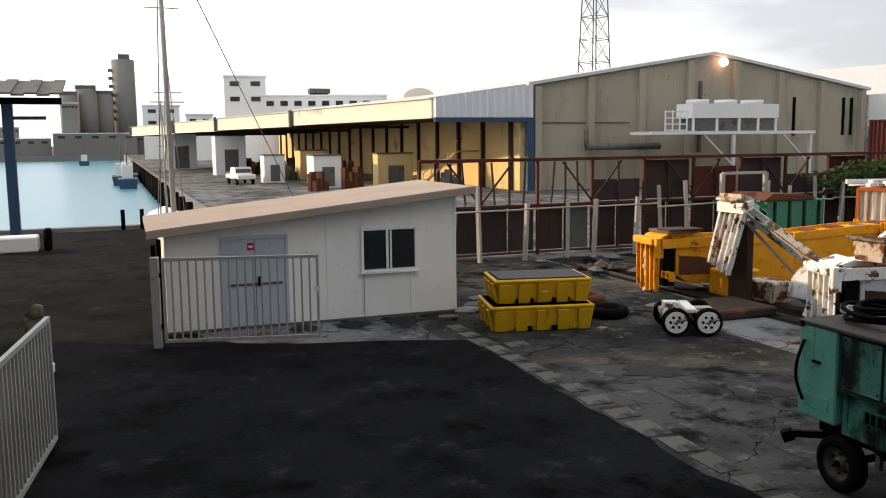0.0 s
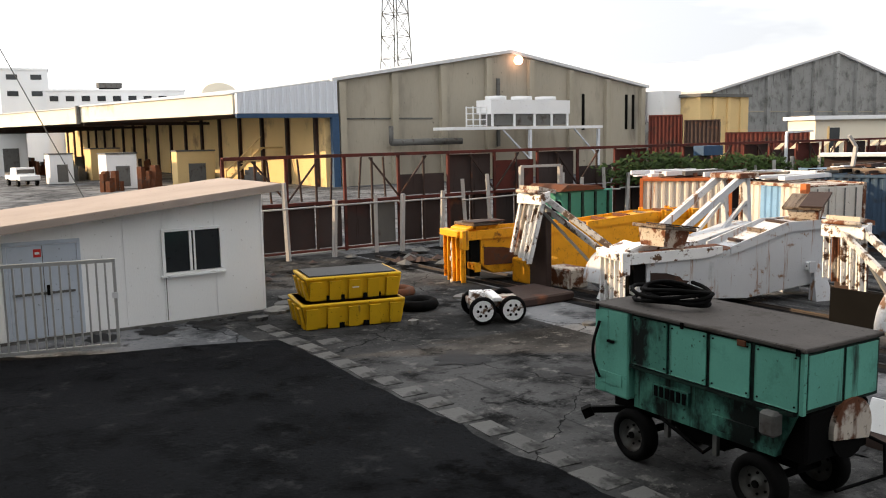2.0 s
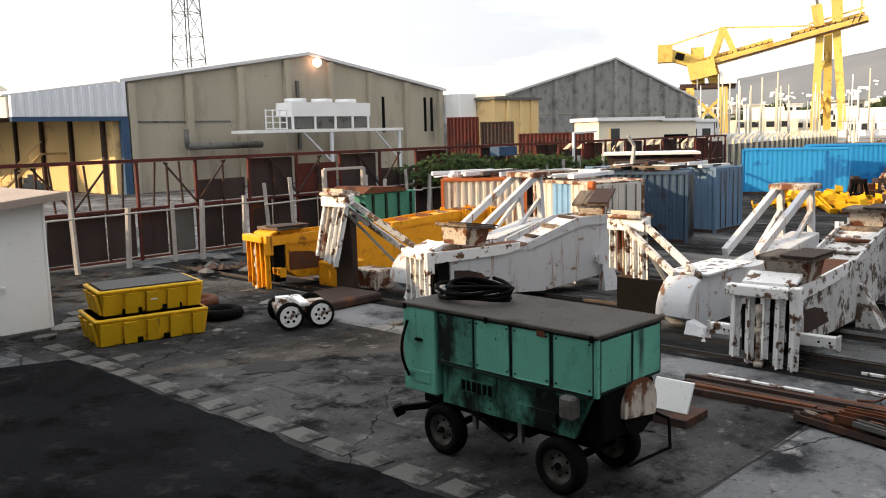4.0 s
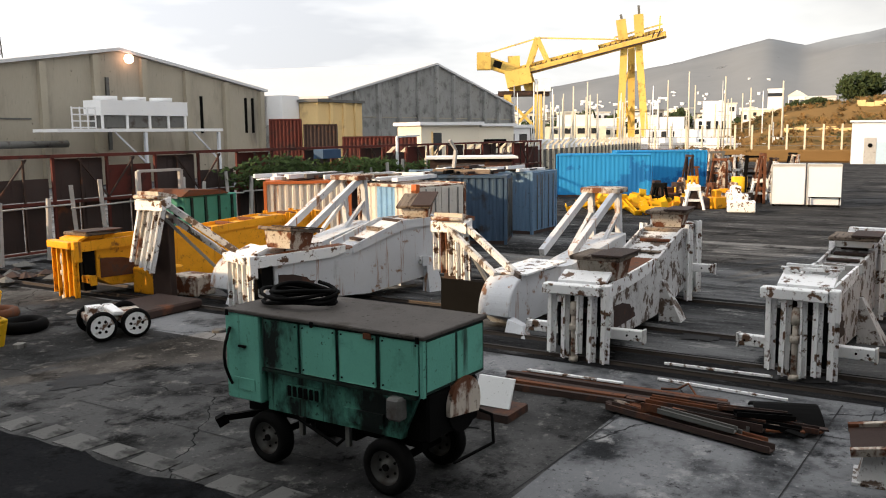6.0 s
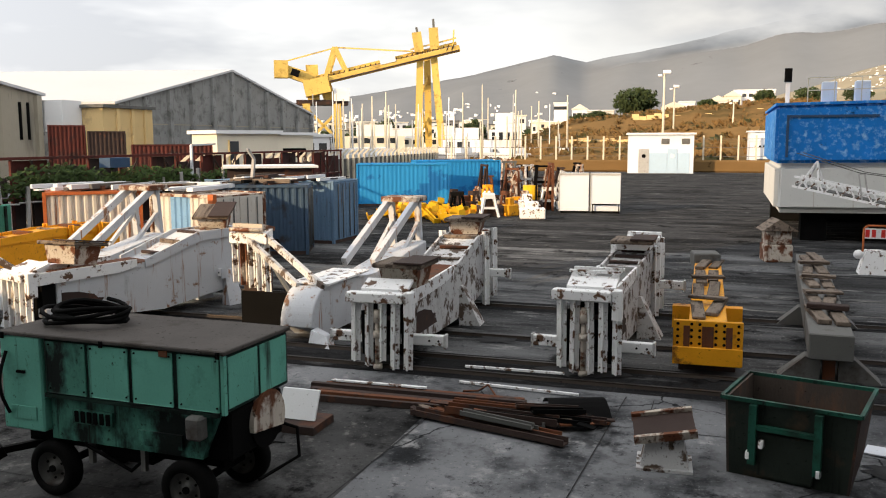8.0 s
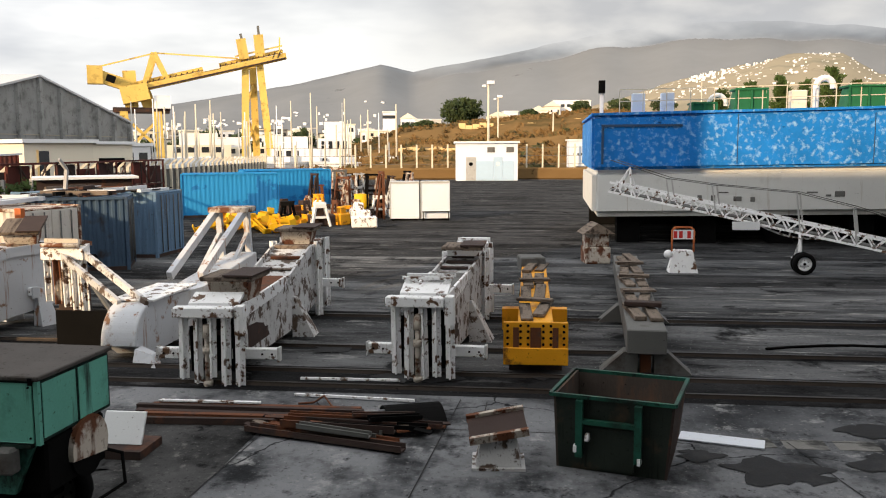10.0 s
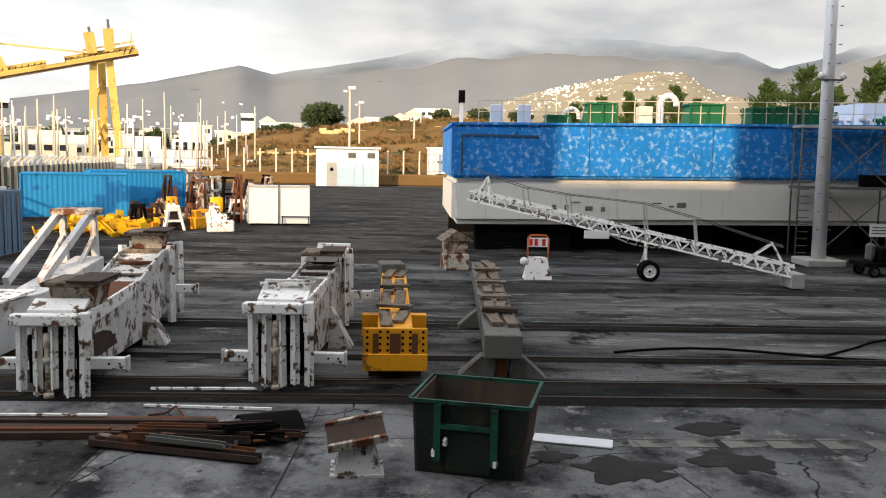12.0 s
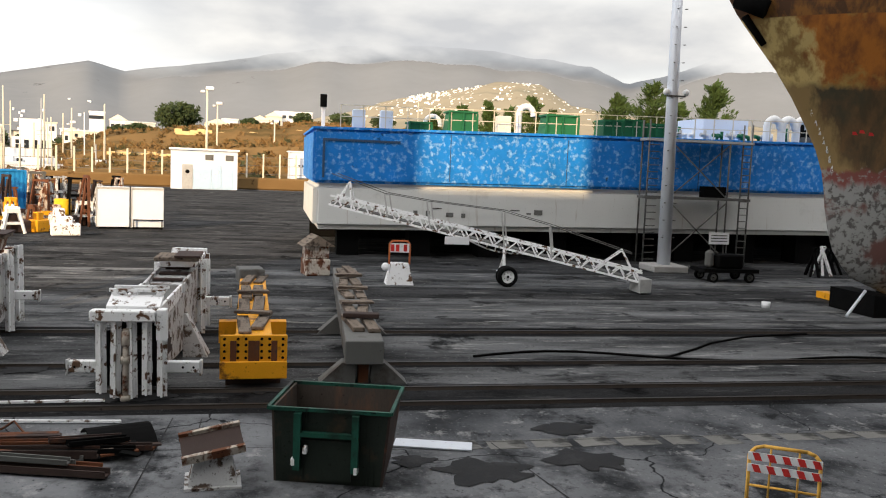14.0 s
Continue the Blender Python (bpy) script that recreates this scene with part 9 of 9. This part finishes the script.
for sd in (-1, 1):
    for i, zz in enumerate(zs):
        bmax = 1.2 + 3.6 * min(1, (zz / 9.0) ** 0.8)
        k = 3.4
        for j, s in enumerate(ss):
            hb = 0.06 + bmax * (1 - math.exp(-s / k)) if j else 0.0
            grid[sd, i, j] = bm.verts.new((XC + sd * hb, ST(zz) - s, zz))
    for i in range(len(zs) - 1):
        for j in range(len(ss) - 1):
            f = bm.faces.new([grid[sd, i, j], grid[sd, i, j + 1], grid[sd, i + 1, j + 1], grid[sd, i + 1, j]])
            f.smooth = True
bmesh.ops.remove_doubles(bm, verts=bm.verts[:], dist=0.001)
hull = part("hull", bm, M_BOW, bw, "rusted brown hull plating with bare grey foot")
part("keel_support", bx(XC - 0.8, -25, 0, XC + 0.8, -20.2, 0.62), M_BLACK, bw)
part("cradle_beam", bx(XC - 2.0, -19.9, 0.02, XC + 3.0, -19.5, 0.25), M_ORANGE, bw)
part("cradle_block", bx(XC - 1.2, -19.4, 0.0, XC + 1.0, -18.6, 0.7), M_BLACK, bw)
for i in range(3):
    part("side_shore", bx(XC - 2.6 + i * 0.3, -21.5 - i * 1.4, 0, XC - 2.2 + i * 0.3, -21.0 - i * 1.4, 1.4), M_BLACK, bw)
q = bmesh.new()
rod(q, (XC - 1.5, -18.0, 0.9), (XC - 2.2, -16.9, 0.25), 0.05, 0.05, 6)
part("prop", q, M_SHEET, bw)
q = bmesh.new()
rod(q, (XC - 0.35, ST(9.4) + 0.05, 9.6), (XC - 0.9, ST(9.4) - 0.6, 9.2), 0.32, 0.28, 12)
rod(q, (XC - 0.2, ST(9.0) + 0.05, 9.1), (XC - 0.2, ST(8.2) + 0.05, 8.3), 0.12, 0.1, 8)
part("anchor_fairlead", q, M_BLACK, bw)


def letters(txt, size, m, parent, mat_w):
    cu = bpy.data.curves.new("marks", "FONT")
    cu.body, cu.size, cu.extrude, cu.offset = txt, size, 0.004, 0.012
    ob = new("depth_mark", cu)
    me = bpy.data.meshes.new_from_object(ob)
    bpy.data.objects.remove(ob)
    me.materials.append(mat_w)
    o = new("depth_mark", me)
    o.parent = parent
    o.matrix_basis = m
    return o


for txt, zz in (("6", 6.24), ("4", 5.94), ("2", 5.66), ("2M", 5.38), ("8", 5.1), ("8", 4.8), ("6", 4.5)):
    s = 0.2
    bmax = 1.2 + 3.6 * min(1, (zz / 9.0) ** 0.8)
    hb = 0.06 + bmax * (1 - math.exp(-s / 3.4))
    letters(txt, 0.3, Matrix.Translation((XC - hb - 0.07, ST(zz) - s + 0.1, zz)) @ Euler((radians(90), 0, radians(-70))).to_matrix().to_4x4(), bw, M_WHITE)
for y0, zz in ((0.95, 5.72), (1.12, 5.77), (1.3, 5.7)):
    bmax = 1.2 + 3.6 * min(1, (zz / 9.0) ** 0.8)
    hb = 0.06 + bmax * (1 - math.exp(-y0 / 3.4))
    part("red_mark", bx(XC - hb - 0.03, ST(zz) - y0 - 0.1, zz - 0.06, XC - hb - 0.015, ST(zz) - y0 + 0.1, zz + 0.04), M_RED, bw)

# cable lying across the rails
cbl = thing("ground_cable", (0, 0, 0), 0, "dark cable lying across the yard", "cable")
tube("cable", [[(18.2 + 0.5 * math.sin(k * 0.5) + (0 if k < 9 else -(k - 9) * 0.12), -4.5 - k * 0.62, 0.03) for k in range(20)], [(18.0, -9.0, 0.03), (18.9, -10.2, 0.03), (19.6, -11.0, 0.03), (20.4, -12.5, 0.03), (20.8, -14.5, 0.03)]], 0.03, M_BLACK, cbl)

# ---- kerb stones, one by one ----
rng = random.Random(90)
ks = thing("kerb_row", (0, 0, 0), 0, "row of worn pale kerb stones in the yard", "kerb", kind="structure")
kmesh = []
for v in range(5):
    q = bmesh.new()
    a, b = 0.22 + rng.uniform(-0.05, 0.04), 0.31 + rng.uniform(-0.08, 0.08)
    hexa(q, [Vector((x * a * rng.uniform(0.9, 1.05), y * b * rng.uniform(0.92, 1.03), -0.05 if z < 0 else 0.010 + rng.uniform(0, 0.008))) for x, y, z in CUBE])
    bmesh.ops.recalc_face_normals(q, faces=q.faces)
    me = bpy.data.meshes.new("kerb_stone")
    q.to_mesh(me)
    q.free()
    me.materials.append(M_KERB)
    kmesh.append(me)
for i in range(33):
    o = new("kerb_stone", rng.choice(kmesh))
    o.parent = ks
    o.matrix_basis = pose(7.12 + rng.uniform(-0.05, 0.05), -6 + i * 0.74, 0, 0, 0, rng.uniform(-5, 5))
    if rng.random() < 0.1:
        o = new("kerb_stone", rng.choice(kmesh))
        o.parent = ks
        o.matrix_basis = pose(7.68 + rng.uniform(-0.05, 0.05), -5.7 + i * 0.74, -0.008, 0, 0, rng.uniform(-6, 6))
pmesh = []
for me in kmesh:
    me2 = me.copy()
    me2.materials.clear()
    me2.materials.append(M_KERBPALE)
    pmesh.append(me2)
for i in range(34):
    o = new("kerb_stone", rng.choice(pmesh))
    o.parent = ks
    o.matrix_basis = pose(12.35 + rng.uniform(-0.06, 0.06), -2.9 - i * 0.72, -0.01, 0, 0, rng.uniform(-4, 4) + (0 if i % 3 else 8))
# joints of the concrete slabs
jt = bmesh.new()
for p, q0 in (((9.0, 1.7), (14.0, 1.45)), ((8.0, -4.3), (12.4, -3.4)), ((8.2, 3.2), (8.3, 12.0)), ((12.38, 1.0), (13.9, 1.0)), ((7.9, 4.4), (12.3, 4.2)), ((8.0, 12.5), (13.0, 12.2)), ((12.5, -12), (12.4, 10)), ((22.8, -30), (22.8, 22)), ((25.3, -30), (25.3, 22)), ((18.9, -30), (18.9, 22)), ((31, -30), (31, 14))):
    a, b = Vector((*p, 0.0085)), Vector((*q0, 0.0085))
    dd = (b - a).normalized().cross(Vector((0, 0, 1))) * 0.009
    jt.faces.new([jt.verts.new(v) for v in (a - dd, a + dd, b + dd, b - dd)])
tagged(part("slab_joints", jt, M_STAINSHADE), "dark open joints between concrete slabs", "joint", kind="structure")

# ---- unseen building blocks behind the viewpoint, added to shade the yard ----
wk = thing("shade_blocks", (0, 0, 0), 0, "unseen plain building blocks behind the viewpoint, added to cast shade", "building")
part("wall", bx(-34, 13.6, 0, -9.0, 25.0, 18.7), M_WH2, wk)
# raised block added only to shade the barge's near end
part("upper_storey", bx(-10.6, 25.01, 12.3, -9.0, 29.0, 23.0), M_WH2, wk)
part("wall", bx(-40, -42, 0, -5.0, 13.5, 25.2), M_WH2, wk)
part("wall", bx(-4.9, -42, 0, 6.0, -7.0, 17.7), M_WH2, wk)
